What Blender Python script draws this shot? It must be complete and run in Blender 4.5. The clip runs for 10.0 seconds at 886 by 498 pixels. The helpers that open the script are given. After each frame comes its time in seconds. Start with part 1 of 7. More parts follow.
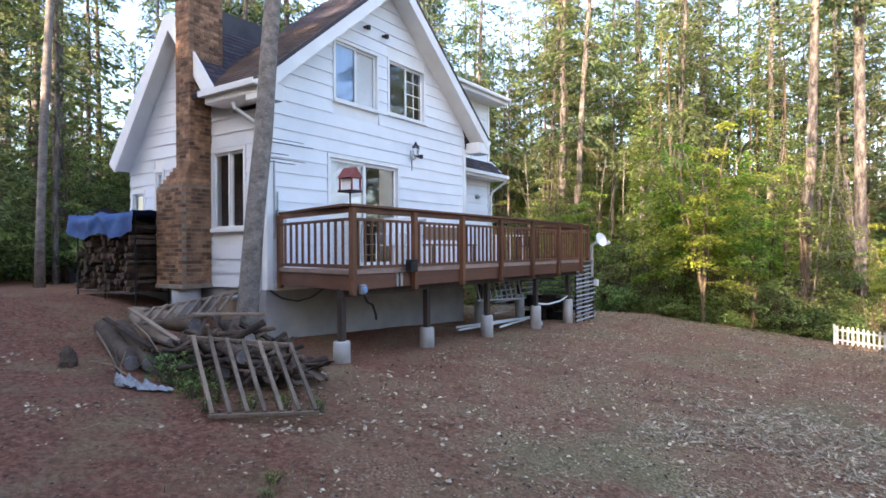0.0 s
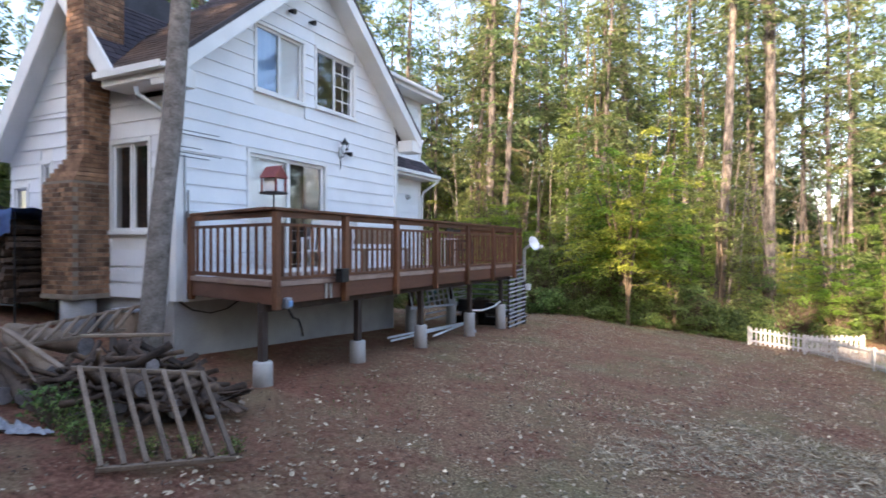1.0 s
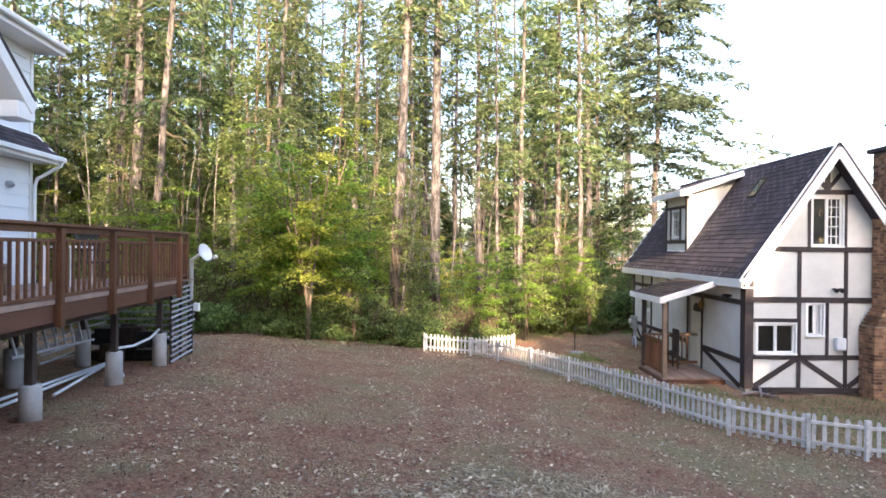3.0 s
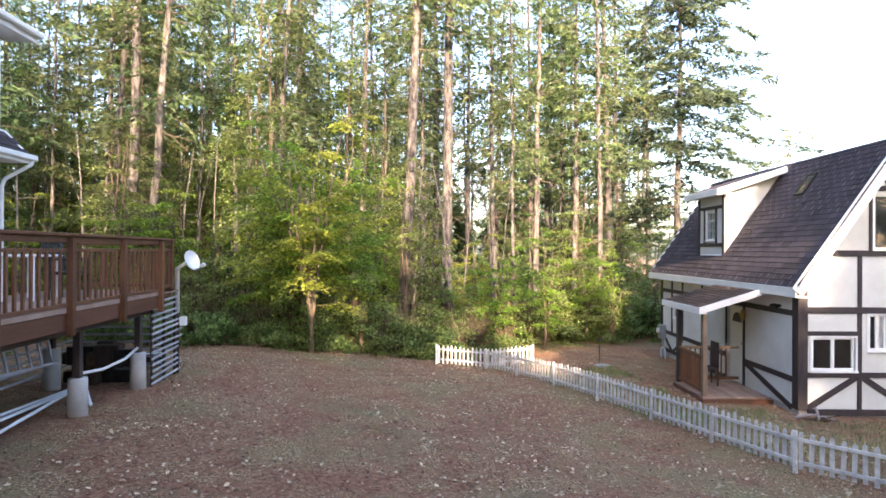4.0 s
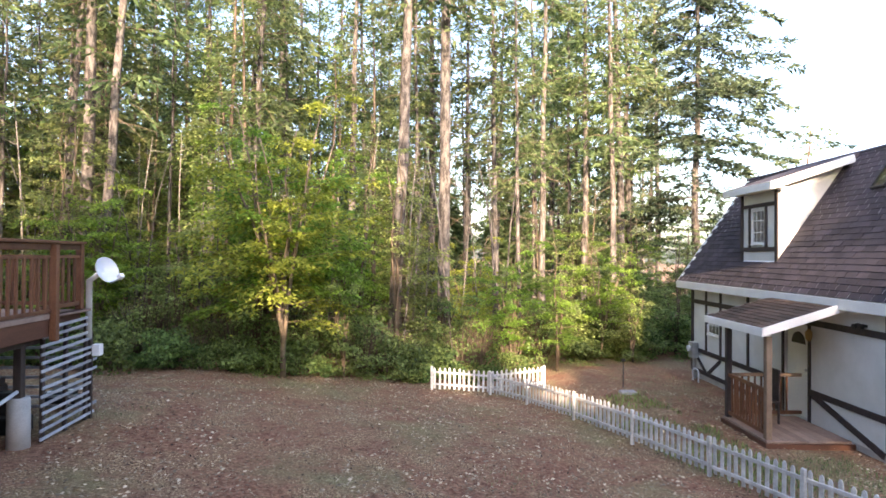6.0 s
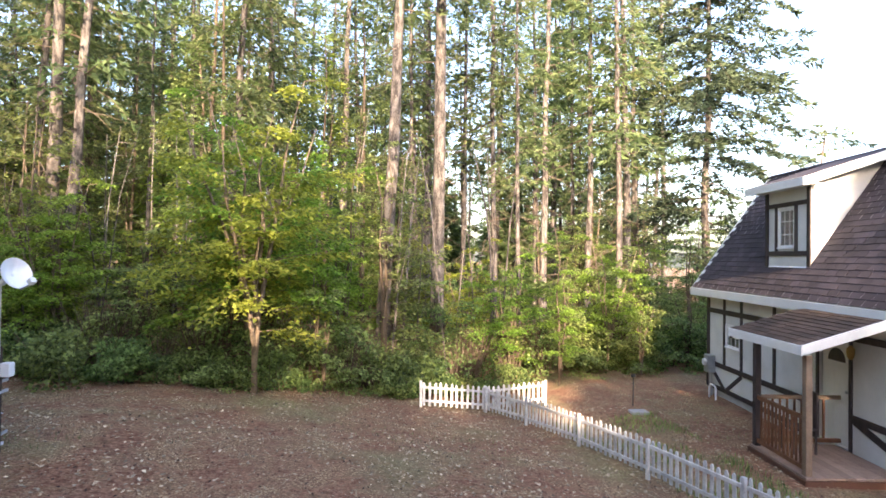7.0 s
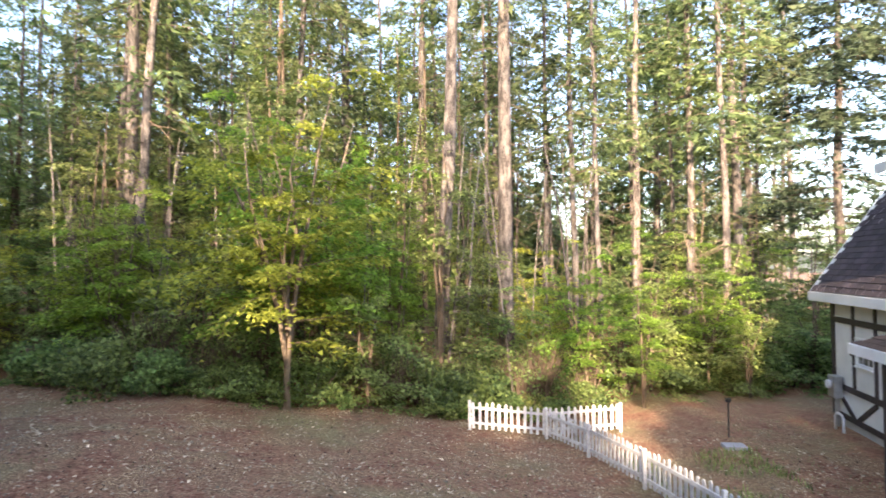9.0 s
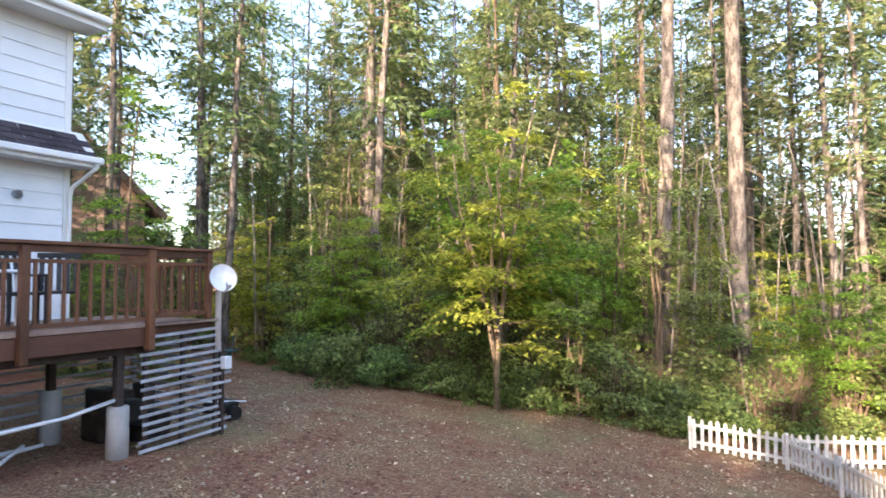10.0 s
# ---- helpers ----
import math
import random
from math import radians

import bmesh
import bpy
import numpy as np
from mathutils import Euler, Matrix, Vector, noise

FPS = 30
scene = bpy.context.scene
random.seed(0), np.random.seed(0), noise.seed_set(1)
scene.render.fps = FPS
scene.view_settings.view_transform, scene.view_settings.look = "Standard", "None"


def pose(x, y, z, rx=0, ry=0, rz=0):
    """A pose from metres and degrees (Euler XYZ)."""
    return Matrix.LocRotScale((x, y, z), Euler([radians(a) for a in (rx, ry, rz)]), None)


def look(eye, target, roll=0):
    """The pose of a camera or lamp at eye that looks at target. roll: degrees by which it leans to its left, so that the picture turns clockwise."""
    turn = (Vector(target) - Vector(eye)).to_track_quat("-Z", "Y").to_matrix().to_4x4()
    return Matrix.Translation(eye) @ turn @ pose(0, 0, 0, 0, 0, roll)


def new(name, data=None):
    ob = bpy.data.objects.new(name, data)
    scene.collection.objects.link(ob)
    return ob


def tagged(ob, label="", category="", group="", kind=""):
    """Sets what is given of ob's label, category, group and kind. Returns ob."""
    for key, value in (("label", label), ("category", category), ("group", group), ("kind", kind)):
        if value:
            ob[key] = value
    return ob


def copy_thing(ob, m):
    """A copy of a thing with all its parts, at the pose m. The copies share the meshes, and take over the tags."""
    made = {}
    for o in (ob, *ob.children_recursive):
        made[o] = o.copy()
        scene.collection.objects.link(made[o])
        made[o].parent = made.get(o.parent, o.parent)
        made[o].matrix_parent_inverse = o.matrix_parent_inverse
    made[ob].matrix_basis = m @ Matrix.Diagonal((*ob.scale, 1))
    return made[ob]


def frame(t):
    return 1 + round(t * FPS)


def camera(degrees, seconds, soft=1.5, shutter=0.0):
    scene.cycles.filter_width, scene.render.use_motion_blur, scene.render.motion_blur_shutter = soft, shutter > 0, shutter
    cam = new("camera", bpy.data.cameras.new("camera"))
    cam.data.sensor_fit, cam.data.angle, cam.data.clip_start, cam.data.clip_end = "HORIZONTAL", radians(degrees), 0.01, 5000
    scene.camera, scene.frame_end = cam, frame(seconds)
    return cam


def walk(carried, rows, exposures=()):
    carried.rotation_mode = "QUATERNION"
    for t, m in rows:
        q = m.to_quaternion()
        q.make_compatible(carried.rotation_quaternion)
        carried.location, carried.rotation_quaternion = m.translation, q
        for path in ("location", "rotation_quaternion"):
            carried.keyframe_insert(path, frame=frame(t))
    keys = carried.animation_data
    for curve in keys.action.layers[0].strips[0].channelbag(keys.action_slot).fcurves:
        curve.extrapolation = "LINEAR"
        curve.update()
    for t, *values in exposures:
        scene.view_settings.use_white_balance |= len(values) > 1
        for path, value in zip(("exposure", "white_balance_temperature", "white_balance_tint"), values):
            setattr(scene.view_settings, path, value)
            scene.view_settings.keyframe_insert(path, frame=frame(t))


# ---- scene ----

# ------------------------------------------------------------- camera
cam = camera(74.0, 10.0, soft=1.6, shutter=0.2)
PATH = [
    (0, 6.054, -6.369, 1.683, 34.61, 0.12, 0.40),
    (0.5, 5.790, -5.902, 1.777, 36.16, -0.07, 0.31),
    (1, 5.486, -5.853, 1.868, 27.09, -0.26, -0.09),
    (1.5, 5.529, -5.588, 1.949, 16.60, -0.32, -0.16),
    (2, 5.292, -5.200, 2.014, 6.09, -0.35, -0.30),
    (2.5, 4.648, -4.415, 2.067, -2.56, -0.26, -0.59),
    (3, 4.253, -3.629, 2.108, -5.64, -0.09, -0.58),
    (4.5, 4.377, -1.450, 2.200, -4.24, 0.24, -0.22),
    (5, 4.443, -0.745, 2.209, -4.28, 0.35, -0.18),
    (5.5, 4.501, -0.034, 2.210, -4.73, 0.46, -0.10),
    (7, 4.928, 2.213, 2.220, -4.83, 0.79, -0.66),
    (7.5, 5.343, 3.052, 2.205, -4.17, 0.96, -0.47),
    (8, 5.666, 3.629, 2.174, -4.45, 1.04, -0.40),
    (8.5, 6.007, 3.917, 2.133, -2.11, 1.24, -0.32),
    (9, 6.518, 3.890, 2.078, 6.33, 1.68, 0.41),
    (9.5, 6.894, 4.029, 2.009, 19.47, 2.21, 0.21),
    (10, 7.019, 4.074, 1.935, 28.56, 2.82, 0.41),
]
EXPOSURES = [(t, stops, 6150, 19) for t, stops in ((0, 2.62), (0.6, 2.52), (1, 2.44), (1.5, 2.50), (2.2, 2.62), (3, 2.62), (5, 2.57), (7.5, 2.58), (9, 2.66), (10, 2.70))]
walk(cam, [(t, pose(x, y, z, 90 + p, r, yaw)) for t, x, y, z, yaw, p, r in PATH], EXPOSURES)

# ------------------------------------------------------------- light
SUN_EL, SUN_AZ = 17.0, 181.0      # degrees; azimuth clockwise from +Y
world = bpy.data.worlds.new("sky")
scene.world = world
world.use_nodes = True
wn = world.node_tree
sky = wn.nodes.new("ShaderNodeTexSky")
sky.sky_type = "NISHITA"
sky.sun_disc = False
sky.sun_elevation, sky.sun_rotation = radians(SUN_EL), radians(SUN_AZ)
sky.air_density, sky.dust_density, sky.ozone_density = 1.0, 2.5, 0.9
wn.links.new(sky.outputs[0], wn.nodes["Background"].inputs[0])
wn.nodes["Background"].inputs[1].default_value = 0.15
sun = new("sun", bpy.data.lights.new("sun", "SUN"))
sun.data.energy, sun.data.angle, sun.data.color = 4.5, radians(0.6), (1.0, 0.77, 0.50)
a, e = radians(SUN_AZ), radians(SUN_EL)
sun.matrix_world = look((0, 0, 0), (-math.sin(a) * math.cos(e), -math.cos(a) * math.cos(e), -math.sin(e)))

# ------------------------------------------------------------- building helpers
IDENT = Matrix.Identity(4)
WORLD = {}                        # where each thing's own origin lies
RND = random.Random(7)


def thing(name, at=(0, 0, 0), label="", category="", group="", kind=""):
    """An Empty at a thing's base."""
    ob = new(name)
    ob.empty_display_size = 0.2
    ob.location = at
    WORLD[ob.name] = Matrix.Translation(at)
    return tagged(ob, label, category, group, kind)


def to_mesh(name, bm, material):
    bmesh.ops.recalc_face_normals(bm, faces=bm.faces)
    me = bpy.data.meshes.new(name)
    bm.to_mesh(me)
    bm.free()
    me.materials.append(material)
    return me


def part(name, bm, material, parent=None, label="", smooth=False):
    """Links a bmesh in world coordinates as one mesh under a thing or part."""
    w = WORLD[parent.name] if parent else IDENT
    bm.transform(w.inverted())
    ob = new(name, to_mesh(name, bm, material))
    if smooth:
        for p in ob.data.polygons:
            p.use_smooth = True
    if parent:
        ob.parent = parent
    WORLD[ob.name] = w
    return tagged(ob, label)


def piece(name, me, parent, m, label=""):
    """A part that shares its mesh with others alike, at the pose m in the world."""
    ob = new(name, me)
    ob.parent = parent
    ob.matrix_basis = WORLD[parent.name].inverted() @ m
    WORLD[ob.name] = m
    return tagged(ob, label)


def box(bm, lo, hi, m=None):
    v = [bm.verts.new((x, y, z)) for z in (lo[2], hi[2]) for y in (lo[1], hi[1]) for x in (lo[0], hi[0])]
    for f in ((0, 1, 3, 2), (4, 6, 7, 5), (0, 4, 5, 1), (2, 3, 7, 6), (0, 2, 6, 4), (1, 5, 7, 3)):
        bm.faces.new([v[i] for i in f])
    if m is not None:
        bmesh.ops.transform(bm, matrix=m, verts=v)
    return v


def one_box(lo, hi, m=None, bevel=0.0):
    bm = bmesh.new()
    box(bm, lo, hi)
    if bevel:
        bmesh.ops.bevel(bm, geom=bm.edges[:], offset=bevel, segments=1, affect="EDGES")
    if m is not None:
        bm.transform(m)
    return bm


def box_mesh(name, size, material, bevel=0.0, base=False):
    """A shared box; base: it stands on its origin."""
    sx, sy, sz = (s / 2 for s in size)
    return to_mesh(name, one_box((-sx, -sy, 0 if base else -sz), (sx, sy, 2 * sz if base else sz), None, bevel), material)


def prism(bm, ring_a, ring_b):
    """Two rings of as many points, joined and capped."""
    va = [bm.verts.new(p) for p in ring_a]
    vb = [bm.verts.new(p) for p in ring_b]
    n = len(va)
    bm.faces.new(va)
    bm.faces.new(vb[::-1])
    for i in range(n):
        bm.faces.new((va[i], vb[i], vb[(i + 1) % n], va[(i + 1) % n]))


def tube(bm, pts, radii, n=8, cap=True, wob=0.0, rnd=None):
    rings = []
    for i, p in enumerate(pts):
        p = Vector(p)
        d = (Vector(pts[min(i + 1, len(pts) - 1)]) - Vector(pts[max(i - 1, 0)])).normalized()
        u = d.cross(Vector((0.31, 0.95, 0.02))).normalized()
        w = d.cross(u)
        ring = []
        for k in range(n):
            g = 2 * math.pi * k / n
            r = radii[i] * (1 + (rnd.uniform(-wob, wob) if rnd else 0))
            ring.append(bm.verts.new(p + r * (math.cos(g) * u + math.sin(g) * w)))
        rings.append(ring)
    for a_, b_ in zip(rings, rings[1:]):
        for k in range(n):
            bm.faces.new((a_[k], a_[(k + 1) % n], b_[(k + 1) % n], b_[k]))
    if cap:
        bm.faces.new(rings[0][::-1])
        bm.faces.new(rings[-1])


def beam_m(p, q):
    """A pose at p whose x axis runs to q, z as near up as it can be; and the length."""
    p, q = Vector(p), Vector(q)
    x = (q - p).normalized()
    y = Vector((0, 0, 1)).cross(x)
    y = y.normalized() if y.length > 1e-4 else Vector((0, 1, 0))
    z = x.cross(y)
    m = Matrix((x, y, z)).transposed().to_4x4()
    m.translation = p
    return m, (q - p).length


def bar(p, q, w, h, bevel=0.006):
    """A squared timber from p to q, w wide and h high."""
    m, L = beam_m(p, q)
    return one_box((0, -w / 2, -h / 2), (L, w / 2, h / 2), m, bevel)


def soup(name, verts, faces, material, parent=None, at=None):
    """A mesh of many small faces from arrays."""
    me = bpy.data.meshes.new(name)
    me.from_pydata(verts, [], faces)
    me.materials.append(material)
    ob = new(name, me)
    if parent:
        ob.parent = parent
    WORLD[ob.name] = WORLD[parent.name] if parent else IDENT
    return ob


def quads(v):
    """Faces for an (n, 4, 3) array of corners."""
    n = len(v)
    return v.reshape(-1, 3).tolist(), np.arange(4 * n).reshape(n, 4).tolist()


# ------------------------------------------------------------- terrain
def ground_z(x, y):
    def step(u):
        u = min(max(u, 0.0), 1.0)
        return u * u * (3 - 2 * u)
    yy = min(max(y, -20.0), 20.0)
    z = -0.12 * min(max(x, 0.0), 9.6 + 0.15 * max(x - 9.6, 0)) - 0.035 * yy * (1 - 0.6 * step((x - 8) / 3))
    z -= 0.05 * max(0.0, min(yy, 19.0) - 12) * step((10 - x) / 3)
    z += 0.78 * step((-x - 1.0) / 6.0) * step((9 - y) / 7.0)
    far = max(math.hypot(x - 3, y - 8) - 60, 0)
    return z + min(far, 120) * 0.01


# ------------------------------------------------------------- materials
def mat(name, c1, c2, scale=3.0, fine=40.0, rough=0.75, bump=0.15, metallic=0.0, piece_var=0.0, island_var=0.0, stretch=(1, 1, 1), spread=(0.35, 0.65), fine_mix=0.35, specular=0.4):
    m = bpy.data.materials.new(name)
    m.use_nodes = True
    nt = m.node_tree
    N, L = nt.nodes, nt.links
    bsdf = N["Principled BSDF"]
    geo = N.new("ShaderNodeNewGeometry")
    mp = N.new("ShaderNodeMapping")
    mp.inputs["Scale"].default_value = stretch
    L.new(geo.outputs["Position"], mp.inputs["Vector"])
    n1 = N.new("ShaderNodeTexNoise")
    n1.inputs["Scale"].default_value, n1.inputs["Detail"].default_value, n1.inputs["Roughness"].default_value = scale, 4.0, 0.6
    n2 = N.new("ShaderNodeTexNoise")
    n2.inputs["Scale"].default_value, n2.inputs["Detail"].default_value = fine, 3.0
    for n in (n1, n2):
        L.new(mp.outputs[0], n.inputs["Vector"])
    mix = N.new("ShaderNodeMix")
    mix.data_type = "FLOAT"
    mix.inputs[0].default_value = fine_mix
    L.new(n1.outputs[0], mix.inputs[2])
    L.new(n2.outputs[0], mix.inputs[3])
    ramp = N.new("ShaderNodeValToRGB")
    ramp.color_ramp.elements[0].position, ramp.color_ramp.elements[1].position = spread
    ramp.color_ramp.elements[0].color, ramp.color_ramp.elements[1].color = (*c1, 1), (*c2, 1)
    L.new(mix.outputs[0], ramp.inputs[0])
    col = ramp.outputs[0]
    if piece_var or island_var:
        hsv = N.new("ShaderNodeHueSaturation")
        mr = N.new("ShaderNodeMapRange")
        k = piece_var or island_var
        mr.inputs[3].default_value, mr.inputs[4].default_value = 1 - k, 1 + k
        src = N.new("ShaderNodeObjectInfo").outputs["Random"] if piece_var else geo.outputs["Random Per Island"]
        L.new(src, mr.inputs[0])
        L.new(mr.outputs[0], hsv.inputs["Value"])
        L.new(col, hsv.inputs["Color"])
        col = hsv.outputs[0]
    L.new(col, bsdf.inputs["Base Color"])
    bsdf.inputs["Roughness"].default_value, bsdf.inputs["Metallic"].default_value = rough, metallic
    bsdf.inputs["Specular IOR Level"].default_value = specular
    if bump:
        b = N.new("ShaderNodeBump")
        b.inputs["Strength"].default_value, b.inputs["Distance"].default_value = bump, 0.02
        L.new(mix.outputs[0], b.inputs["Height"])
        L.new(b.outputs[0], bsdf.inputs["Normal"])
    return m


def leaf_mat(name, c1, c2, glow=0.45, var=0.45, hue=0.03):
    """Leaves: light also comes through them; each leaf has a tone of its own."""
    m = bpy.data.materials.new(name)
    m.use_nodes = True
    nt = m.node_tree
    N, L = nt.nodes, nt.links
    out = N["Material Output"]
    bsdf = N["Principled BSDF"]
    bsdf.inputs["Roughness"].default_value = 0.55
    bsdf.inputs["Specular IOR Level"].default_value = 0.3
    geo = N.new("ShaderNodeNewGeometry")
    info = N.new("ShaderNodeObjectInfo")
    noise_n = N.new("ShaderNodeTexNoise")
    noise_n.inputs["Scale"].default_value = 0.6
    L.new(geo.outputs["Position"], noise_n.inputs["Vector"])
    add = N.new("ShaderNodeMath")
    add.operation = "MULTIPLY_ADD"
    add.inputs[1].default_value = 0.5
    L.new(geo.outputs["Random Per Island"], add.inputs[0])
    L.new(noise_n.outputs[0], add.inputs[2])
    ramp = N.new("ShaderNodeValToRGB")
    ramp.color_ramp.elements[0].position, ramp.color_ramp.elements[1].position = 0.45, 1.0
    ramp.color_ramp.elements[0].color, ramp.color_ramp.elements[1].color = (*c1, 1), (*c2, 1)
    L.new(add.outputs[0], ramp.inputs[0])
    hsv = N.new("ShaderNodeHueSaturation")
    h = N.new("ShaderNodeMapRange")
    h.inputs[3].default_value, h.inputs[4].default_value = 0.5 - hue, 0.5 + hue
    L.new(info.outputs["Random"], h.inputs[0])
    L.new(h.outputs[0], hsv.inputs["Hue"])
    v = N.new("ShaderNodeMapRange")
    v.inputs[3].default_value, v.inputs[4].default_value = 1 - var, 1 + var
    L.new(geo.outputs["Random Per Island"], v.inputs[0])
    L.new(v.outputs[0], hsv.inputs["Value"])
    L.new(ramp.outputs[0], hsv.inputs["Color"])
    L.new(hsv.outputs[0], bsdf.inputs["Base Color"])
    tr = N.new("ShaderNodeBsdfTranslucent")
    L.new(hsv.outputs[0], tr.inputs["Color"])
    mix = N.new("ShaderNodeMixShader")
    mix.inputs[0].default_value = glow
    L.new(bsdf.outputs[0], mix.inputs[1])
    L.new(tr.outputs[0], mix.inputs[2])
    L.new(mix.outputs[0], out.inputs["Surface"])
    return m


def glass_mat(name, tint, rough=0.02, ior=1.6):
    m = bpy.data.materials.new(name)
    m.use_nodes = True
    b = m.node_tree.nodes["Principled BSDF"]
    b.inputs["Base Color"].default_value = (*tint, 1)
    b.inputs["Transmission Weight"].default_value = 1.0
    b.inputs["Roughness"].default_value = rough
    b.inputs["IOR"].default_value = ior
    return m


M_SIDING = mat("white_lap_siding", (0.74, 0.76, 0.78), (0.84, 0.85, 0.86), 1.2, 60, 0.55, 0.05, piece_var=0.03)
M_TRIM = mat("white_trim_paint", (0.74, 0.74, 0.72), (0.84, 0.84, 0.82), 2, 50, 0.5, 0.05)
M_STUCCO = mat("cream_stucco", (0.56, 0.56, 0.53), (0.70, 0.70, 0.67), 1.5, 90, 0.85, 0.2)
M_TIMBER = mat("dark_brown_timber_paint", (0.028, 0.022, 0.024), (0.055, 0.042, 0.042), 3, 60, 0.6, 0.15, stretch=(3, 3, 1))
M_DECK = mat("red_brown_deck_stain", (0.085, 0.033, 0.015), (0.185, 0.082, 0.038), 3, 50, 0.6, 0.2, piece_var=0.25, stretch=(1, 1, 0.4))
M_FASCIA = mat("dark_red_brown_stain", (0.086, 0.035, 0.02), (0.15, 0.066, 0.038), 1.5, 40, 0.6, 0.2, stretch=(1, 0.3, 2))
M_BOARD = mat("weathered_deck_board", (0.20, 0.13, 0.10), (0.33, 0.24, 0.19), 2, 40, 0.75, 0.2, piece_var=0.2)
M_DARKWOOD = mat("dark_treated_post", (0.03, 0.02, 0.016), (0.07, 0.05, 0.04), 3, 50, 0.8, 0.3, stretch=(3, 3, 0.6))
M_CONC = mat("pale_concrete", (0.36, 0.35, 0.33), (0.52, 0.51, 0.49), 2.5, 60, 0.9, 0.2)
M_FOUND = mat("grey_foundation_wall", (0.28, 0.27, 0.265), (0.44, 0.43, 0.42), 1.2, 50, 0.9, 0.2)
M_BRICK = mat("brown_orange_brick", (0.095, 0.046, 0.028), (0.38, 0.22, 0.125), 4.5, 60, 0.85, 0.3, piece_var=0.55)
M_BRICKJ = mat("brown_orange_brick_joined", (0.095, 0.046, 0.028), (0.38, 0.22, 0.125), 4.5, 60, 0.85, 0.3, island_var=0.55)
M_MORTAR = mat("brick_mortar", (0.20, 0.16, 0.12), (0.32, 0.26, 0.20), 4, 80, 0.95, 0.2)
M_SHINGLE = mat("dark_asphalt_shingle", (0.034, 0.028, 0.034), (0.075, 0.06, 0.068), 1.0, 120, 0.9, 0.25, piece_var=0.3)
M_SHINGLEJ = mat("dark_asphalt_shingle_joined", (0.034, 0.028, 0.034), (0.075, 0.06, 0.068), 1.0, 120, 0.9, 0.25, island_var=0.3)
# browner shingle than M_SHINGLE
M_SHINGLEB = mat("brown_mossy_shingle", (0.040, 0.027, 0.021), (0.115, 0.074, 0.052), 1.5, 80, 0.9, 0.25, piece_var=0.3)
M_GLASS = glass_mat("window_glass", (0.98, 0.99, 1.0))
# near-black, so the dimness of the rooms is in their colour
M_ROOM = mat("dim_room", (0.05, 0.05, 0.055), (0.09, 0.09, 0.10), 2, 30, 0.9, 0)
M_BLIND = mat("white_blind", (0.80, 0.80, 0.80), (0.86, 0.86, 0.86), 2, 30, 0.8, 0.05)
M_CURTAIN = mat("pale_blue_curtain", (0.15, 0.30, 0.55), (0.24, 0.40, 0.64), 3, 30, 0.85, 0.1, stretch=(1, 6, 0.3))
# white greyed for dirt and also for the shade the fence stands in
M_PICKET = mat("worn_white_fence_paint", (0.34, 0.34, 0.34), (0.64, 0.64, 0.62), 7, 60, 0.65, 0.15, piece_var=0.12)
M_METAL = mat("dull_black_metal", (0.02, 0.02, 0.022), (0.05, 0.05, 0.05), 8, 80, 0.45, 0.05, metallic=0.6)
M_STEEL = mat("galvanised_steel", (0.38, 0.40, 0.42), (0.52, 0.54, 0.56), 8, 80, 0.4, 0.05, metallic=0.8)
M_DISH = mat("pale_grey_dish_paint", (0.66, 0.68, 0.70), (0.76, 0.77, 0.78), 6, 60, 0.4, 0.02)
M_TARP = mat("blue_tarp", (0.012, 0.04, 0.15), (0.045, 0.12, 0.32), 3, 40, 0.65, 0.3)
M_BARK = mat("grey_brown_conifer_bark", (0.046, 0.038, 0.034), (0.20, 0.175, 0.155), 2.6, 24, 0.95, 0.9, stretch=(3, 3, 1.0), spread=(0.43, 0.59))
M_ALDER = mat("pale_grey_alder_bark", (0.085, 0.068, 0.054), (0.34, 0.30, 0.265), 6, 26, 0.9, 0.5, stretch=(1, 1, 1.3), spread=(0.30, 0.72))
M_TWIG = mat("brown_twig", (0.07, 0.05, 0.035), (0.16, 0.12, 0.08), 6, 30, 0.9, 0.2)
# tan bark, set paler than M_TWIG to hold the sun on the maple's fork
M_STEM = mat("tan_maple_stem", (0.10, 0.075, 0.05), (0.27, 0.205, 0.14), 5, 30, 0.85, 0.3)
M_LOG = mat("weathered_log", (0.065, 0.040, 0.027), (0.20, 0.135, 0.09), 4, 40, 0.9, 0.6, piece_var=0.4)
M_OLDWOOD = mat("dark_rotten_wood", (0.022, 0.014, 0.010), (0.12, 0.075, 0.048), 5, 40, 0.9, 0.6, piece_var=0.5)
M_HEAP = mat("dark_bark_mulch", (0.025, 0.018, 0.014), (0.10, 0.07, 0.05), 7, 40, 0.95, 0.8)
M_SHEET = mat("grey_plastic_sheet", (0.18, 0.18, 0.19), (0.46, 0.46, 0.48), 9, 40, 0.45, 0.2)
M_LOGEND = mat("cut_log_end", (0.15, 0.13, 0.13), (0.36, 0.32, 0.31), 8, 50, 0.9, 0.3)
# weathered planks; on the porch's near post this paleness stands for sunlight
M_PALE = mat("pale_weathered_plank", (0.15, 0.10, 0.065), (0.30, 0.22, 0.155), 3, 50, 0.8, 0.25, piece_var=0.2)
M_PANEL = mat("brown_weathered_rail", (0.10, 0.068, 0.045), (0.235, 0.17, 0.12), 3, 50, 0.8, 0.3, piece_var=0.3)
M_SLAT = mat("grey_white_slat", (0.25, 0.255, 0.275), (0.44, 0.45, 0.475), 6, 50, 0.75, 0.2, piece_var=0.22)
M_NEEDLE = leaf_mat("fir_needles", (0.068, 0.105, 0.046), (0.215, 0.27, 0.10), 0.58, 0.26)
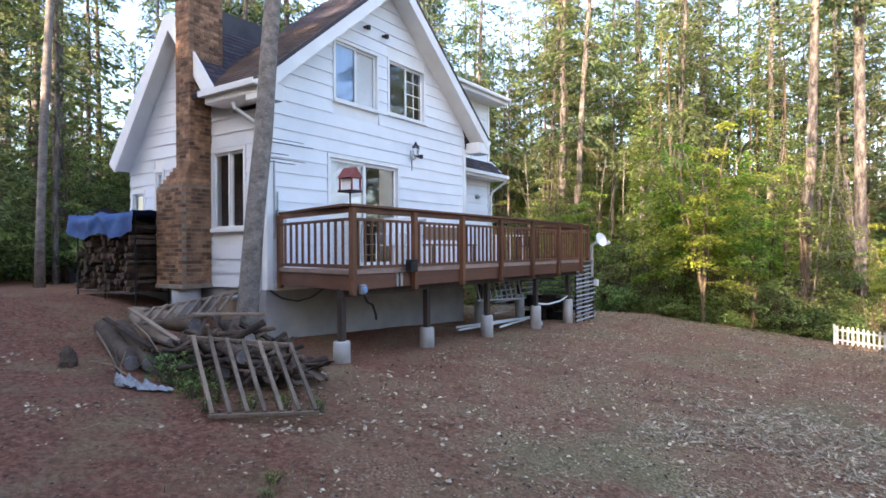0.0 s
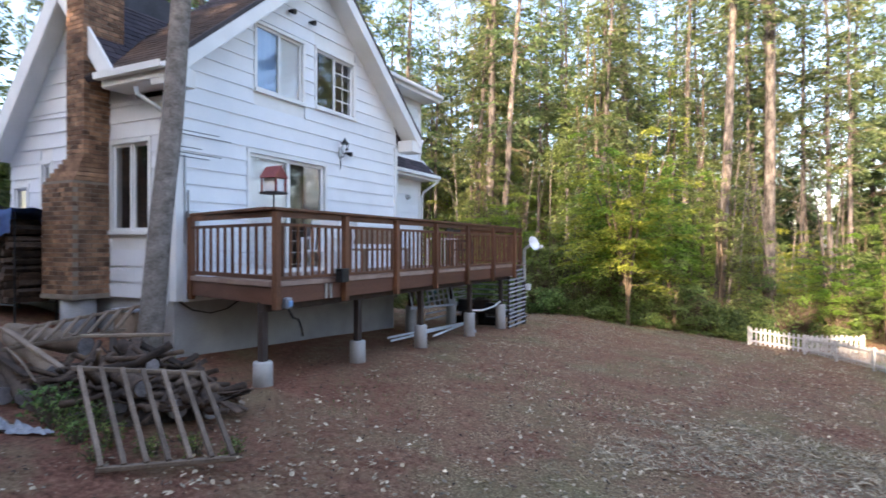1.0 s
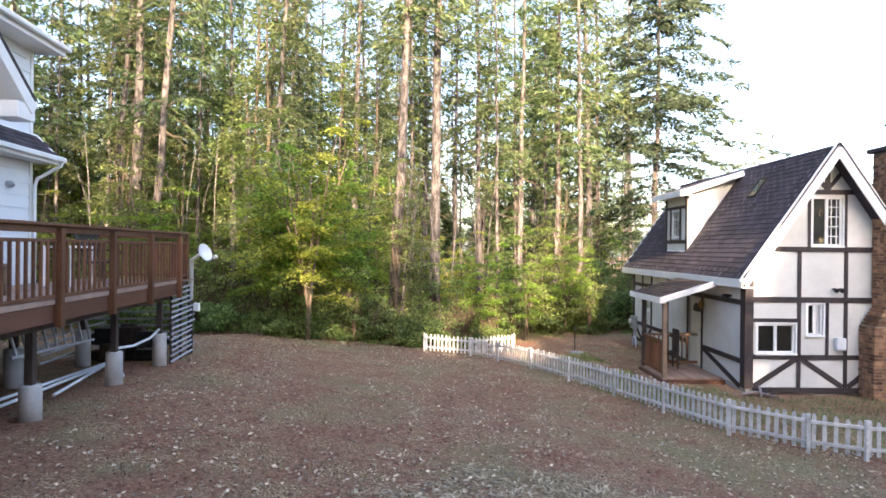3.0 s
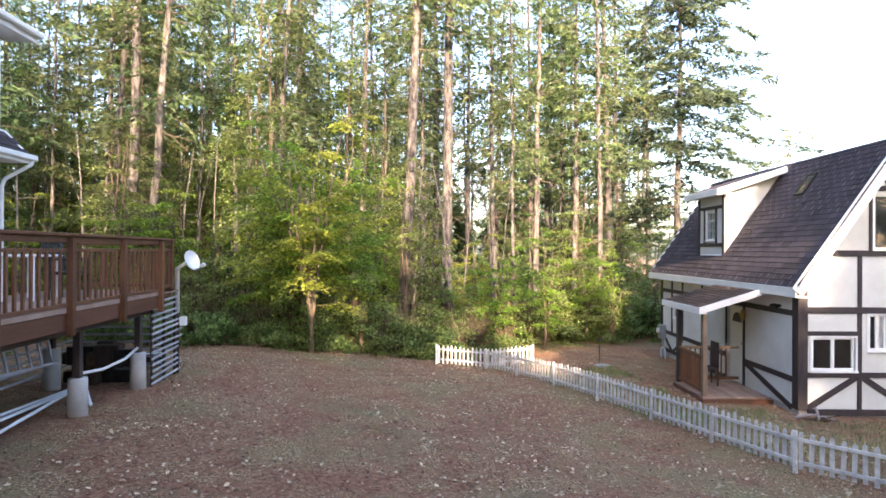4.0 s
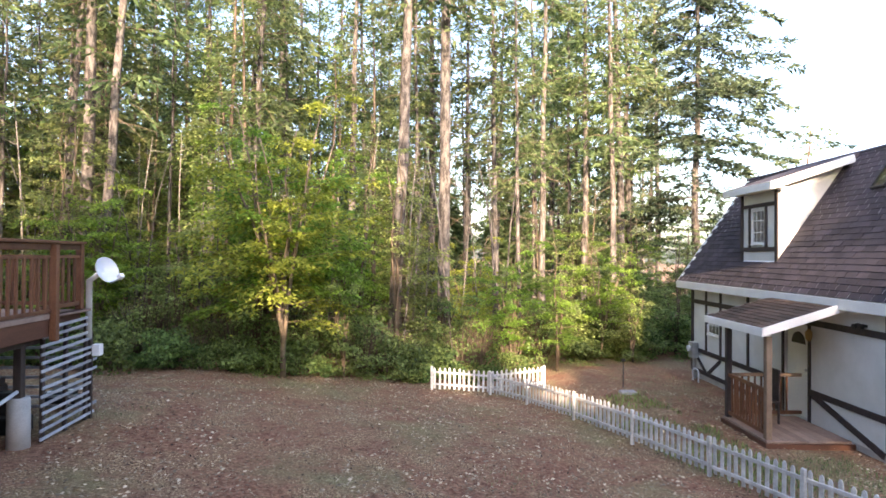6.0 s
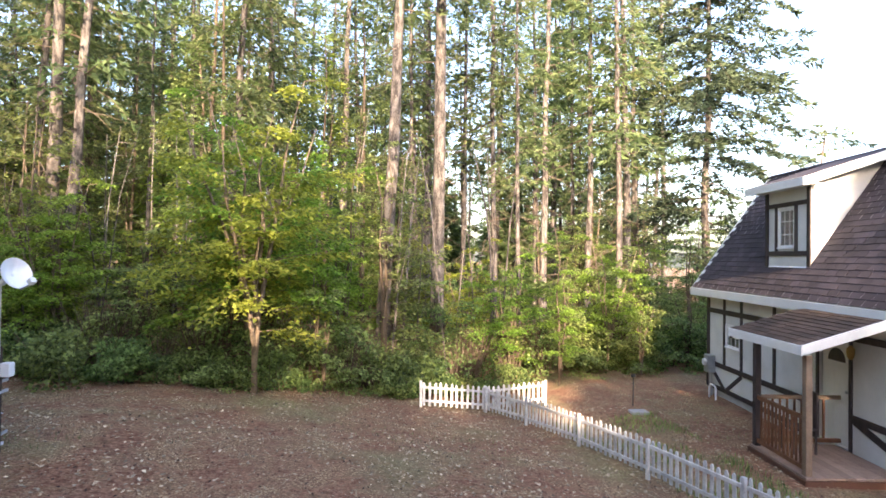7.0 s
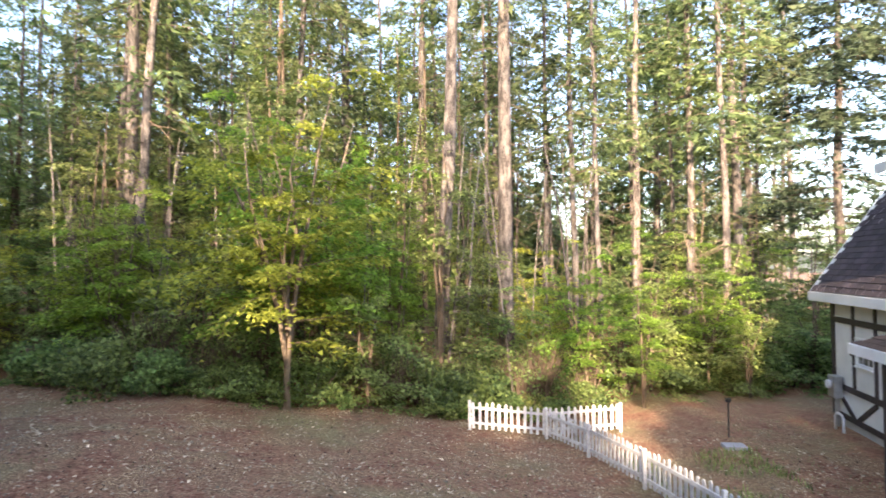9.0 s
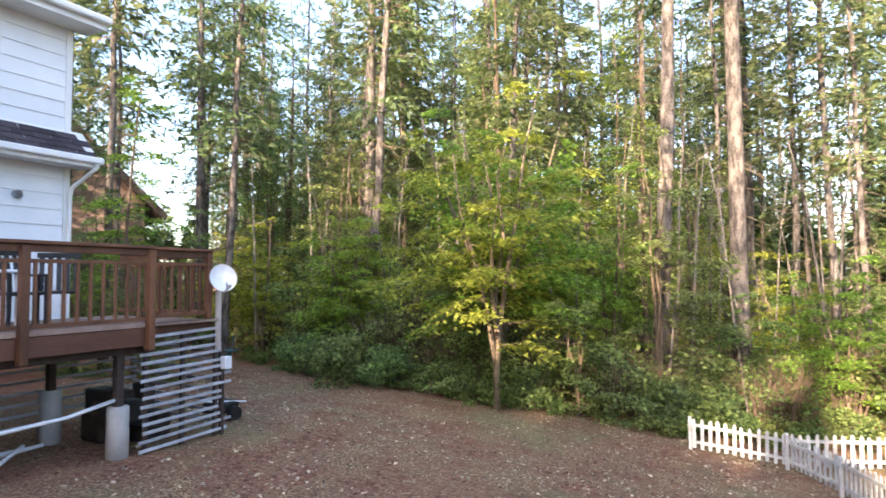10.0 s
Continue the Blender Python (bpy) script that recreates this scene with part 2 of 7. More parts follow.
M_MAPLE = leaf_mat("vine_maple_leaves", (0.152, 0.24, 0.036), (0.37, 0.465, 0.075), 0.6, 0.32)
M_DULL = leaf_mat("understory_leaves", (0.115, 0.180, 0.055), (0.270, 0.345, 0.110), 0.52, 0.36)
M_FERN = leaf_mat("ground_shrub_leaves", (0.088, 0.140, 0.036), (0.24, 0.30, 0.08), 0.4)
M_SALAL = leaf_mat("salal_leaves", (0.062, 0.112, 0.034), (0.19, 0.262, 0.075), 0.4, hue=0.02)
M_HEMLOCK = leaf_mat("blue_green_fir_needles", (0.035, 0.062, 0.036), (0.12, 0.155, 0.08), 0.4)
M_GRASS = leaf_mat("short_grass", (0.06, 0.10, 0.025), (0.20, 0.24, 0.09), 0.3)

# ------------------------------------------------------------- ground
def build_ground():
    xs = sorted(set([round(-26 + 0.5 * i, 2) for i in range(105)] + [-400, -250, -150, -100, -70, -50, -38, -32, 32, 38, 50, 70, 100, 150, 250, 400]))
    ys = sorted(set([round(-14 + 0.5 * i, 2) for i in range(85)] + [-400, -250, -150, -100, -70, -50, -35, -25, -18, 34, 40, 50, 70, 100, 150, 250, 400]))
    verts = [(x, y, ground_z(x, y) + 0.035 * noise.noise(Vector((x * 0.5, y * 0.5, 0))) + 0.012 * noise.noise(Vector((x * 2, y * 2, 3)))) for y in ys for x in xs]
    w = len(xs)
    faces = [(j * w + i, j * w + i + 1, (j + 1) * w + i + 1, (j + 1) * w + i) for j in range(len(ys) - 1) for i in range(w - 1)]
    m = bpy.data.materials.new("leaf_strewn_earth")
    m.use_nodes = True
    N, L = m.node_tree.nodes, m.node_tree.links
    b = N["Principled BSDF"]
    b.inputs["Roughness"].default_value = 0.95
    b.inputs["Specular IOR Level"].default_value = 0.2
    geo = N.new("ShaderNodeNewGeometry")

    def tex(scale, detail=4.0, rough=0.6):
        n = N.new("ShaderNodeTexNoise")
        n.inputs["Scale"].default_value, n.inputs["Detail"].default_value, n.inputs["Roughness"].default_value = scale, detail, rough
        L.new(geo.outputs["Position"], n.inputs["Vector"])
        return n.outputs[0]

    def ramp(src, stops):
        r = N.new("ShaderNodeValToRGB")
        r.color_ramp.elements[0].position, r.color_ramp.elements[0].color = stops[0][0], (*stops[0][1], 1)
        r.color_ramp.elements[1].position, r.color_ramp.elements[1].color = stops[-1][0], (*stops[-1][1], 1)
        for p, c in stops[1:-1]:
            r.color_ramp.elements.new(p).color = (*c, 1)
        L.new(src, r.inputs[0])
        return r.outputs[0]

    def blend(fac, c1, c2):
        x = N.new("ShaderNodeMix")
        x.data_type = "RGBA"
        if isinstance(fac, float):
            x.inputs[0].default_value = fac
        else:
            L.new(fac, x.inputs[0])
        L.new(c1, x.inputs[6])
        L.new(c2, x.inputs[7])
        return x.outputs[2]

    soil = ramp(tex(14, 6, 0.8), ((0.34, (0.079, 0.033, 0.020)), (0.50, (0.262, 0.128, 0.078)), (0.66, (0.474, 0.275, 0.176))))
    litter = ramp(tex(34, 4, 0.75), ((0.38, (0.085, 0.047, 0.031)), (0.52, (0.312, 0.190, 0.106)), (0.62, (0.680, 0.505, 0.310))))
    grass = ramp(tex(30, 4, 0.75), ((0.36, (0.10, 0.095, 0.040)), (0.52, (0.24, 0.225, 0.105)), (0.66, (0.48, 0.44, 0.28))))
    c = blend(ramp(tex(1.3, 6, 0.7), ((0.42, (0, 0, 0)), (0.60, (1, 1, 1)))), soil, litter)
    c = blend(ramp(tex(0.36, 6, 0.65), ((0.50, (0, 0, 0)), (0.66, (0.75, 0.75, 0.75)))), c, grass)
    # bare red-brown soil by the house, straw and litter further out
    bare = ramp(tex(16, 6, 0.8), ((0.34, (0.076, 0.030, 0.020)), (0.52, (0.240, 0.104, 0.064)), (0.70, (0.420, 0.216, 0.144))))
    moss = ramp(tex(20, 6, 0.8), ((0.36, (0.109, 0.066, 0.033)), (0.52, (0.261, 0.166, 0.092)), (0.68, (0.435, 0.292, 0.184))))
    bare = blend(ramp(tex(1.1, 6, 0.7), ((0.47, (0, 0, 0)), (0.62, (0.9, 0.9, 0.9)))), bare, moss)
    sep = N.new("ShaderNodeSeparateXYZ")
    L.new(geo.outputs["Position"], sep.inputs[0])
    out = N.new("ShaderNodeMath")
    out.operation = "MULTIPLY_ADD"
    out.inputs[1].default_value = 0.11
    L.new(sep.outputs[0], out.inputs[0])
    L.new(tex(0.5, 5), out.inputs[2])
    more = N.new("ShaderNodeMath")
    more.operation = "MULTIPLY_ADD"
    more.inputs[1].default_value = 0.075
    L.new(sep.outputs[1], more.inputs[0])
    L.new(out.outputs[0], more.inputs[2])
    c = blend(ramp(more.outputs[0], ((0.40, (0, 0, 0)), (0.85, (1, 1, 1)))), bare, c)
    L.new(c, b.inputs["Base Color"])
    bp = N.new("ShaderNodeBump")
    bp.inputs["Strength"].default_value, bp.inputs["Distance"].default_value = 1.0, 0.05
    L.new(tex(22, 6, 0.75), bp.inputs["Height"])
    L.new(bp.outputs[0], b.inputs["Normal"])
    ob = soup("ground", verts, faces, m)
    for p in ob.data.polygons:
        p.use_smooth = True
    tagged(ob, "bare brown earth yard strewn with dry leaves and thin grass", "ground", kind="structure")


build_ground()


# ------------------------------------------------------------- walls made of bands
def cut_spans(a, b, z0, z1, holes):
    """What is left of the stretch a..b between z0 and z1 once the holes are taken out."""
    left = [(a, b)]
    for (u0, u1, h0, h1) in holes:
        if h1 <= z0 + 1e-4 or h0 >= z1 - 1e-4:
            continue
        nxt = []
        for (p, q) in left:
            if u1 <= p or u0 >= q:
                nxt.append((p, q))
                continue
            if u0 > p:
                nxt.append((p, u0))
            if u1 < q:
                nxt.append((u1, q))
        left = nxt
    return left


def slab(bm, P, a0, b0, a1, b1, z0, z1, n_back, n0, n1):
    prism(bm, [P(a0, n_back, z0), P(b0, n_back, z0), P(b1, n_back, z1), P(a1, n_back, z1)],
          [P(a0, n0, z0), P(b0, n0, z0), P(b1, n1, z1), P(a1, n1, z1)])


def core_wall(P, span, z0, z1, holes, thick, breaks=()):
    """The wall behind its cladding, 'thick' deep, with the holes through it. span(z) gives its two ends."""
    bm = bmesh.new()
    zs = sorted({z0, z1, *[min(max(h, z0), z1) for hole in holes for h in hole[2:]], *breaks})
    for za, zb in zip(zs, zs[1:]):
        a0, b0 = span(za)
        a1, b1 = span(zb)
        for p, q in cut_spans(min(a0, a1), max(b0, b1), za, zb, holes):
            slab(bm, P, max(p, a0), min(q, b0), max(p, a1), min(q, b1), za, zb, -thick, 0.0, 0.0)
    bmesh.ops.remove_doubles(bm, verts=bm.verts, dist=0.0005)
    return bm


def lap_siding(P, span, z0, z1, course, holes, parent, material=None):
    """Lapped boards, each one a piece, proud of the wall."""
    z = z0
    while z < z1 - 0.03:
        zb = min(z + course, z1)
        a0, b0 = span(z)
        a1, b1 = span(zb)
        cuts = sorted({z, zb})
        for p, q in cut_spans(min(a0, a1), max(b0, b1), z, zb, holes):
            if q - p < 0.06:
                continue
            bm = bmesh.new()
            slab(bm, P, max(p, a0), min(q, b0), max(p, a1), min(q, b1), cuts[0], cuts[1], 0.002, 0.032, 0.010)
            part("siding_board", bm, material or M_SIDING, parent)
        z = zb


def pbox(P, u0, u1, n0, n1, z0, z1, bevel=0.004):
    bm = bmesh.new()
    slab(bm, P, u0, u1, u0, u1, z0, z1, n0, n1, n1)
    if bevel:
        bmesh.ops.bevel(bm, geom=bm.edges[:], offset=bevel, segments=1, affect="EDGES")
    return bm


def window(name, P, u0, u1, z0, z1, label, sashes=2, muntin=(0, 0), muntin_on=(), trim=0.07, frame_w=0.045, behind=(), frame_mat=None, proud=0.055, glass=None):
    """A window in a hole: outer trim, frame, sash bars, panes; what hangs behind each pane."""
    fm = frame_mat or M_TRIM
    w = thing(name, P((u0 + u1) / 2, 0, z0), label, "window", kind="structure")
    if trim:
        part("head_trim", pbox(P, u0 - trim, u1 + trim, 0.003, proud - 0.01, z1, z1 + trim), fm, w)
        part("sill", pbox(P, u0 - trim, u1 + trim, 0.003, proud + 0.02, z0 - trim, z0), fm, w)
        part("side_trim", pbox(P, u0 - trim, u0, 0.003, proud - 0.012, z0, z1), fm, w)
        part("side_trim", pbox(P, u1, u1 + trim, 0.003, proud - 0.012, z0, z1), fm, w)
    step = (u1 - u0) / sashes
    for i in range(sashes):
        a, b = u0 + i * step, u0 + (i + 1) * step
        n = -0.02 - 0.03 * (i % 2)
        fr = thing("sash", P((a + b) / 2, n, z0))
        fr.parent = w
        fr.matrix_basis = WORLD[w.name].inverted() @ WORLD[fr.name]
        for (x0, x1, y0, y1) in ((a, b, z0, z0 + frame_w), (a, b, z1 - frame_w, z1), (a, a + frame_w, z0 + frame_w, z1 - frame_w), (b - frame_w, b, z0 + frame_w, z1 - frame_w)):
            part("rail", pbox(P, x0, x1, n - 0.025, n + 0.02, y0, y1), fm, fr)
        part("pane", pbox(P, a + frame_w, b - frame_w, n - 0.006, n - 0.002, z0 + frame_w, z1 - frame_w, 0), glass or M_GLASS, fr).visible_shadow = False
        if i in muntin_on:
            mu, mz = muntin
            for k in range(1, mu + 1):
                x = a + (b - a) * k / (mu + 1)
                part("muntin", pbox(P, x - 0.011, x + 0.011, n - 0.001, n + 0.012, z0 + frame_w, z1 - frame_w), fm, fr)
            for k in range(1, mz + 1):
                z = z0 + (z1 - z0) * k / (mz + 1)
                part("muntin", pbox(P, a + frame_w, b - frame_w, n - 0.0005, n + 0.0105, z - 0.011, z + 0.011), fm, fr)
        if i < len(behind) and behind[i]:
            part("curtain", pbox(P, a + 0.01, b - 0.01, -0.10, -0.085, z0 + 0.01, z1 - 0.01, 0), behind[i], w, "sheet behind the glass")
    return w


# ------------------------------------------------------------- roofs
def slope_pose(p, q, r):
    """A frame on a roof slope: origin p, x along the eave to q, y up the slope towards r, z out of it."""
    p, q, r = Vector(p), Vector(q), Vector(r)
    x = (q - p).normalized()
    y = (r - p)
    y = (y - x * y.dot(x)).normalized()
    z = x.cross(y)
    if z.z < 0:
        z = -z
    m = Matrix((x, y, z)).transposed().to_4x4()
    m.translation = p
    return m


def shingled(parent, m, length, rise, mats, near=300, tab=0.30, course=0.145, skip=None, deck_mat=None, thick=0.10, start=0):
    """A roof slope: the board under it and shingles laid in courses. The first 'near' shingles are pieces; the rest are joined."""
    part("roof_board", one_box((0, 0, -thick), (length, rise, -0.004), m), deck_mat or M_TRIM, parent)
    rnd = random.Random(5)
    kinds = []
    for k in range(4):
        w = tab - 0.012 + 0.003 * k
        bm = bmesh.new()
        prism(bm, [(0, 0, 0.004), (0, 0, 0.016), (0, course * 1.15, 0.005), (0, course * 1.15, 0.0)],
              [(w, 0.004 * k, 0.004), (w, 0.004 * k, 0.016), (w, course * 1.15, 0.005), (w, course * 1.15, 0.0)])
        kinds.append(to_mesh("shingle", bm, mats[0]))
    rest_v, rest_f = [], []
    count = 0
    for j in range(int(rise / course)):
        off = -tab * 0.5 * (j % 2)
        for i in range(int(length / tab) + 2):
            x, y = off + i * tab, j * course
            if x < -0.001:
                x = 0.0
            if x + tab > length + 0.05 or (skip and skip(x + tab / 2, y + course / 2)):
                continue
            lift = rnd.uniform(0, 0.004)
            pm = m @ Matrix.Translation((x, y, lift)) @ Matrix.Rotation(rnd.uniform(-0.006, 0.006), 4, "Z")
            if start <= count < start + near:
                piece("shingle", kinds[rnd.randrange(4)], parent, pm)
            else:
                k0 = len(rest_v)
                for (px, py, pz) in ((0, 0, 0.004), (tab - 0.008, 0, 0.004), (0, 0, 0.016), (tab - 0.008, 0, 0.016), (0, course * 1.15, 0.005), (tab - 0.008, course * 1.15, 0.005)):
                    rest_v.append(tuple(pm @ Vector((px, py, pz))))
                rest_f += [(k0, k0 + 1, k0 + 3, k0 + 2), (k0 + 2, k0 + 3, k0 + 5, k0 + 4)]
            count += 1
    if rest_v:
        inv = WORLD[parent.name].inverted()
        ob = soup("shingle_field", [tuple(inv @ Vector(v)) for v in rest_v], rest_f, mats[1], parent)
        tagged(ob, kind="stuff")


def brick_shell(parent, x0, x1, y0, y1, z0, z1, near, faces="nse", start=0, cl=0.21, ch=0.075):
    """Bricks laid round a stack: pieces for the first 'near', the others joined."""
    part("mortar_core", one_box((x0 + 0.012, y0 + 0.012, z0), (x1 - 0.012, y1 - 0.012, z1)), M_MORTAR, parent)
    rnd = random.Random(3)
    me_x = [box_mesh("brick", (cl - 0.012 - 0.002 * k, 0.09, ch - 0.011), M_BRICK, 0.004) for k in range(3)]
    me_y = [box_mesh("brick", (0.09, cl - 0.012 - 0.002 * k, ch - 0.011), M_BRICK, 0.004) for k in range(3)]
    bm = bmesh.new()
    n = 0
    rows = int((z1 - z0) / ch)
    for j in range(rows):
        z = z0 + (j + 0.5) * ch
        off = 0.5 * cl * (j % 2)
        runs = []
        if "s" in faces:
            runs.append((0, y0 + 0.045, x0, x1))
        if "n" in faces:
            runs.append((0, y1 - 0.045, x0, x1))
        if "e" in faces:
            runs.append((1, x1 - 0.045, y0 + 0.09, y1 - 0.09 if "n" in faces else y1))
        if "w" in faces:
            runs.append((1, x0 + 0.045, y0 + 0.09, y1 - 0.09 if "n" in faces else y1))
        for ax, at, a, b in runs:
            u = a + cl / 2 - off
            while u - cl / 2 < b - 0.04:
                lo, hi = max(u - cl / 2, a), min(u + cl / 2, b)
                if hi - lo > 0.05:
                    d = rnd.uniform(-0.004, 0.005)
                    full = hi - lo > cl - 0.005
                    c = ((lo + hi) / 2, at + d, z) if ax == 0 else (at + d, (lo + hi) / 2, z)
                    if full and n < near and j >= start:
                        piece("brick", (me_x if ax == 0 else me_y)[rnd.randrange(3)], parent, Matrix.Translation(c))
                        n += 1
                    else:
                        h = ((hi - lo) / 2 - 0.006, 0.045, ch / 2 - 0.0055) if ax == 0 else (0.045, (hi - lo) / 2 - 0.006, ch / 2 - 0.0055)
                        box(bm, [p - q for p, q in zip(c, h)], [p + q for p, q in zip(c, h)])
                u += cl
    tagged(part("brick_field", bm, M_BRICKJ, parent), kind="stuff")


# ------------------------------------------------------------- the white house
HX, HY0, HY1 = -2.40, 0.42, 6.90          # gable wall plane, its two ends
RIDGE_Y, RIDGE_Z, EAVE_Z = 3.68, 7.68, 4.59
SLOPE = (RIDGE_Z - EAVE_Z) / 3.72
FLOOR = 1.36                              # deck boards


def gable_span(z):
    d = min(max((RIDGE_Z - 0.16 - z) / SLOPE, 0.02), 99)
    return max(HY0, RIDGE_Y - d), min(HY1, RIDGE_Y + d)


def P_gable(u, n, z):
    return (HX + n, u, z)


def P_side(u, n, z):
    return (u, HY0 - n, z)


def build_house():
    house = thing("house", (HX, HY0, 1.0), "white lap-sided two-storey house with steep dark roof and brick chimney", "house")
    holes = [(2.10, 3.35, 4.73, 5.91), (3.78, 5.06, 4.76, 5.94), (1.93, 4.04, FLOOR + 0.02, 3.54)]
    zt = RIDGE_Z - 0.2
    # walls
    wall = part("wall", core_wall(P_gable, gable_span, 1.02, zt, holes, 0.14, breaks=(EAVE_Z, 4.65, 5.0, 5.4, 6.2, 6.6, 7.0)), M_TRIM, house)
    lap_siding(P_gable, gable_span, 1.02, zt, 0.262, [(a - 0.07, b + 0.07, c - 0.07, d + 0.07) for a, b, c, d in holes], wall)
    holes_s = [(-3.92, -3.02, 2.12, 3.55), (-6.85, -6.45, 2.35, 2.95), (-5.95, -5.7, 2.3, 3.35)]
    sspan = lambda z: (-7.00, HX - 0.145)
    swall = part("wall", core_wall(P_side, sspan, 1.02, 4.25, holes_s, 0.14), M_TRIM, house)
    lap_siding(P_side, sspan, 1.02, 4.25, 0.262, [(a - 0.06, b + 0.06, c - 0.06, d + 0.06) for a, b, c, d in holes_s], swall)
    # the side gable behind the chimney
    wc, wr, wz = -4.85, 6.35, 1.25

    def wspan(z):
        d = max((wr - 0.12 - z) / wz, 0.02)
        return max(-7.00, wc - d), min(-3.3, wc + d)
    gw = part("wall", core_wall(P_side, wspan, 4.25, 6.2, [], 0.14, breaks=(4.5, 5, 5.5, 6)), M_TRIM, house)
    lap_siding(P_side, wspan, 4.25, 6.2, 0.262, [], gw)
    # hidden walls and floors that close it
    part("back_wall", one_box((-7.1, HY0 + 0.2, 1.02), (-7.0, 9.6, 5.2)), M_SIDING, house)
    part("end_wall", one_box((-7.0, 9.56, 1.02), (-3.3, 9.70, 6.2)), M_SIDING, house)
    part("floor", one_box((-7.0, HY0 + 0.15, 1.02), (-2.56, HY1 - 0.1, 1.10)), M_ROOM, house)
    part("upper_floor", one_box((-7.0, HY0 + 0.15, 4.22), (-2.56, HY1 - 0.1, 4.30)), M_ROOM, house)
    bm = bmesh.new()
    box(bm, (-5.4, HY0 + 0.2, 1.10), (-5.3, HY1 - 0.1, 7.0))
    part("inner_wall", bm, M_ROOM, house)
    # corner boards and frieze
    part("corner_board", one_box((HX - 0.10, HY0 - 0.045, 1.0), (HX + 0.045, HY0 + 0.10, 4.35), None, 0.006), M_TRIM, house)
    part("corner_board", one_box((HX - 0.02, HY1 - 0.10, 1.0), (HX + 0.045, HY1 + 0.03, 4.35), None, 0.006), M_TRIM, house)
    part("belly_board", one_box((HX + 0.034, HY0 + 0.1, 0.98), (HX + 0.06, HY1 - 0.1, 1.10), None, 0.004), M_TRIM, house)
    # foundation
    for lo, hi in (((HX - 0.22, HY0 - 0.02, -0.6), (HX - 0.02, 6.85, 1.02)), ((-7.0, HY0 + 0.03, -0.3), (HX - 0.22, HY0 + 0.2, 1.02)), ((-7.0, 6.70, -0.8), (HX - 0.22, 6.85, 1.02))):
        part("foundation", one_box(lo, hi), M_FOUND, house, "grey concrete foundation wall")
    # main roof: two slopes, with rakes and gutters
    over = 0.46
    x_front, x_back = HX + over, -5.40
    for side in (-1, 1):
        x_back = -4.3
        eave_y = RIDGE_Y + side * 3.72
        ez = RIDGE_Z - SLOPE * 3.72
        p = (x_front, eave_y, ez)
        q = (x_back, eave_y, ez)
        m = slope_pose(p, q, (x_front, RIDGE_Y, RIDGE_Z))
        rise = math.hypot(3.72, RIDGE_Z - ez)
        roof = thing("roof", (x_front, eave_y, ez), "")
        roof.parent = house
        roof.matrix_basis = WORLD[house.name].inverted() @ WORLD[roof.name]
        tagged(roof, "dark brown shingled roof slope")
        if side < 0:
            sk = lambda x, y: x > (2.1 + y * 0.62)
            shingled(roof, m, x_front - x_back, rise, (M_SHINGLEB, M_SHINGLEJ), near=160, skip=sk, deck_mat=M_SHINGLE)
        else:
            part("roof_board", one_box((0, 0, -0.1), (x_front - x_back, rise, 0.01), m), M_SHINGLE, roof)
        # rake board along the gable and its underside
        d = Vector((0, -side * 3.72, RIDGE_Z - ez))
        top = Vector((x_front, eave_y, ez))
        for k, (w0, h0, dz) in enumerate(((0.04, 0.27, -0.115), (0.05, 0.07, 0.035))):
            a_ = top + Vector((0.022 + 0.004 * k, 0, dz))
            b_ = a_ + d + Vector((0, 0, 0))
            part("rake_board", bar(a_, b_, w0, h0, 0.005), M_TRIM if k == 0 else M_TIMBER, roof)
        soff = top + Vector((-over / 2 + 0.01, 0, -0.16))
        part("soffit", bar(soff, soff + d, over, 0.03, 0), M_TRIM, roof)
        # boxed eave return at the foot of the rake
        y0, y1 = (eave_y, HY0 - 0.05) if side < 0 else (HY1 + 0.05, eave_y)
        part("eave_return", one_box((HX + 0.05, y0 - 0.02, ez - 0.34), (x_front + 0.02, y1 + 0.02, ez - 0.06), None, 0.008), M_TRIM, roof)
        part("fascia", one_box((-3.5 if side < 0 else x_back, eave_y - 0.03, ez - 0.24), (x_front, eave_y + 0.02, ez - 0.05), None, 0.005), M_TRIM, roof)
        part("eave_soffit", one_box((-3.5 if side < 0 else x_back, min(eave_y, (HY0 if side < 0 else HY1)), ez - 0.25), (HX, max(eave_y, (HY0 if side < 0 else HY1)), ez - 0.22)), M_TRIM, roof)
        bm = bmesh.new()
        gy = eave_y + side * 0.09
        ring = lambda x: [(x, gy - 0.06, ez - 0.03), (x, gy - 0.05, ez - 0.13), (x, gy + 0.05, ez - 0.13), (x, gy + 0.06, ez - 0.03), (x, gy + 0.045, ez - 0.03), (x, gy + 0.04, ez - 0.11), (x, gy - 0.04, ez - 0.11), (x, gy - 0.045, ez - 0.03)]
        prism(bm, ring(x_front - 0.05), ring(-3.55 if side < 0 else x_back))
        part("gutter", bm, M_TRIM, roof, "white roof gutter")
    bm = bmesh.new()
    tube(bm, [(-2.6, -0.12, 4.25), (-2.6, -0.1, 4.15), (-2.55, 0.33, 3.95), (-2.55, 0.36, 3.8), (-2.55, 0.36, 1.0), (-2.5, 0.25, 0.9)], [0.035] * 6, 8)
    part("downspout", bm, M_TRIM, house, "white downspout at the corner")
    # side gable roof with its rake
    for side in (-1, 1):
        foot = wc + side * (2.2 if side < 0 else 1.4)
        fz = wr - wz * abs(foot - wc)
        p, top = Vector((foot, 0.08, fz)), Vector((wc, 0.08, wr))
        m = slope_pose(p, (foot, 3.6, fz), top)
        ln = (top - p).length
        roof = thing("roof", p, "dark shingled slope of the side gable")
        roof.parent = house
        roof.matrix_basis = WORLD[house.name].inverted() @ WORLD[roof.name]
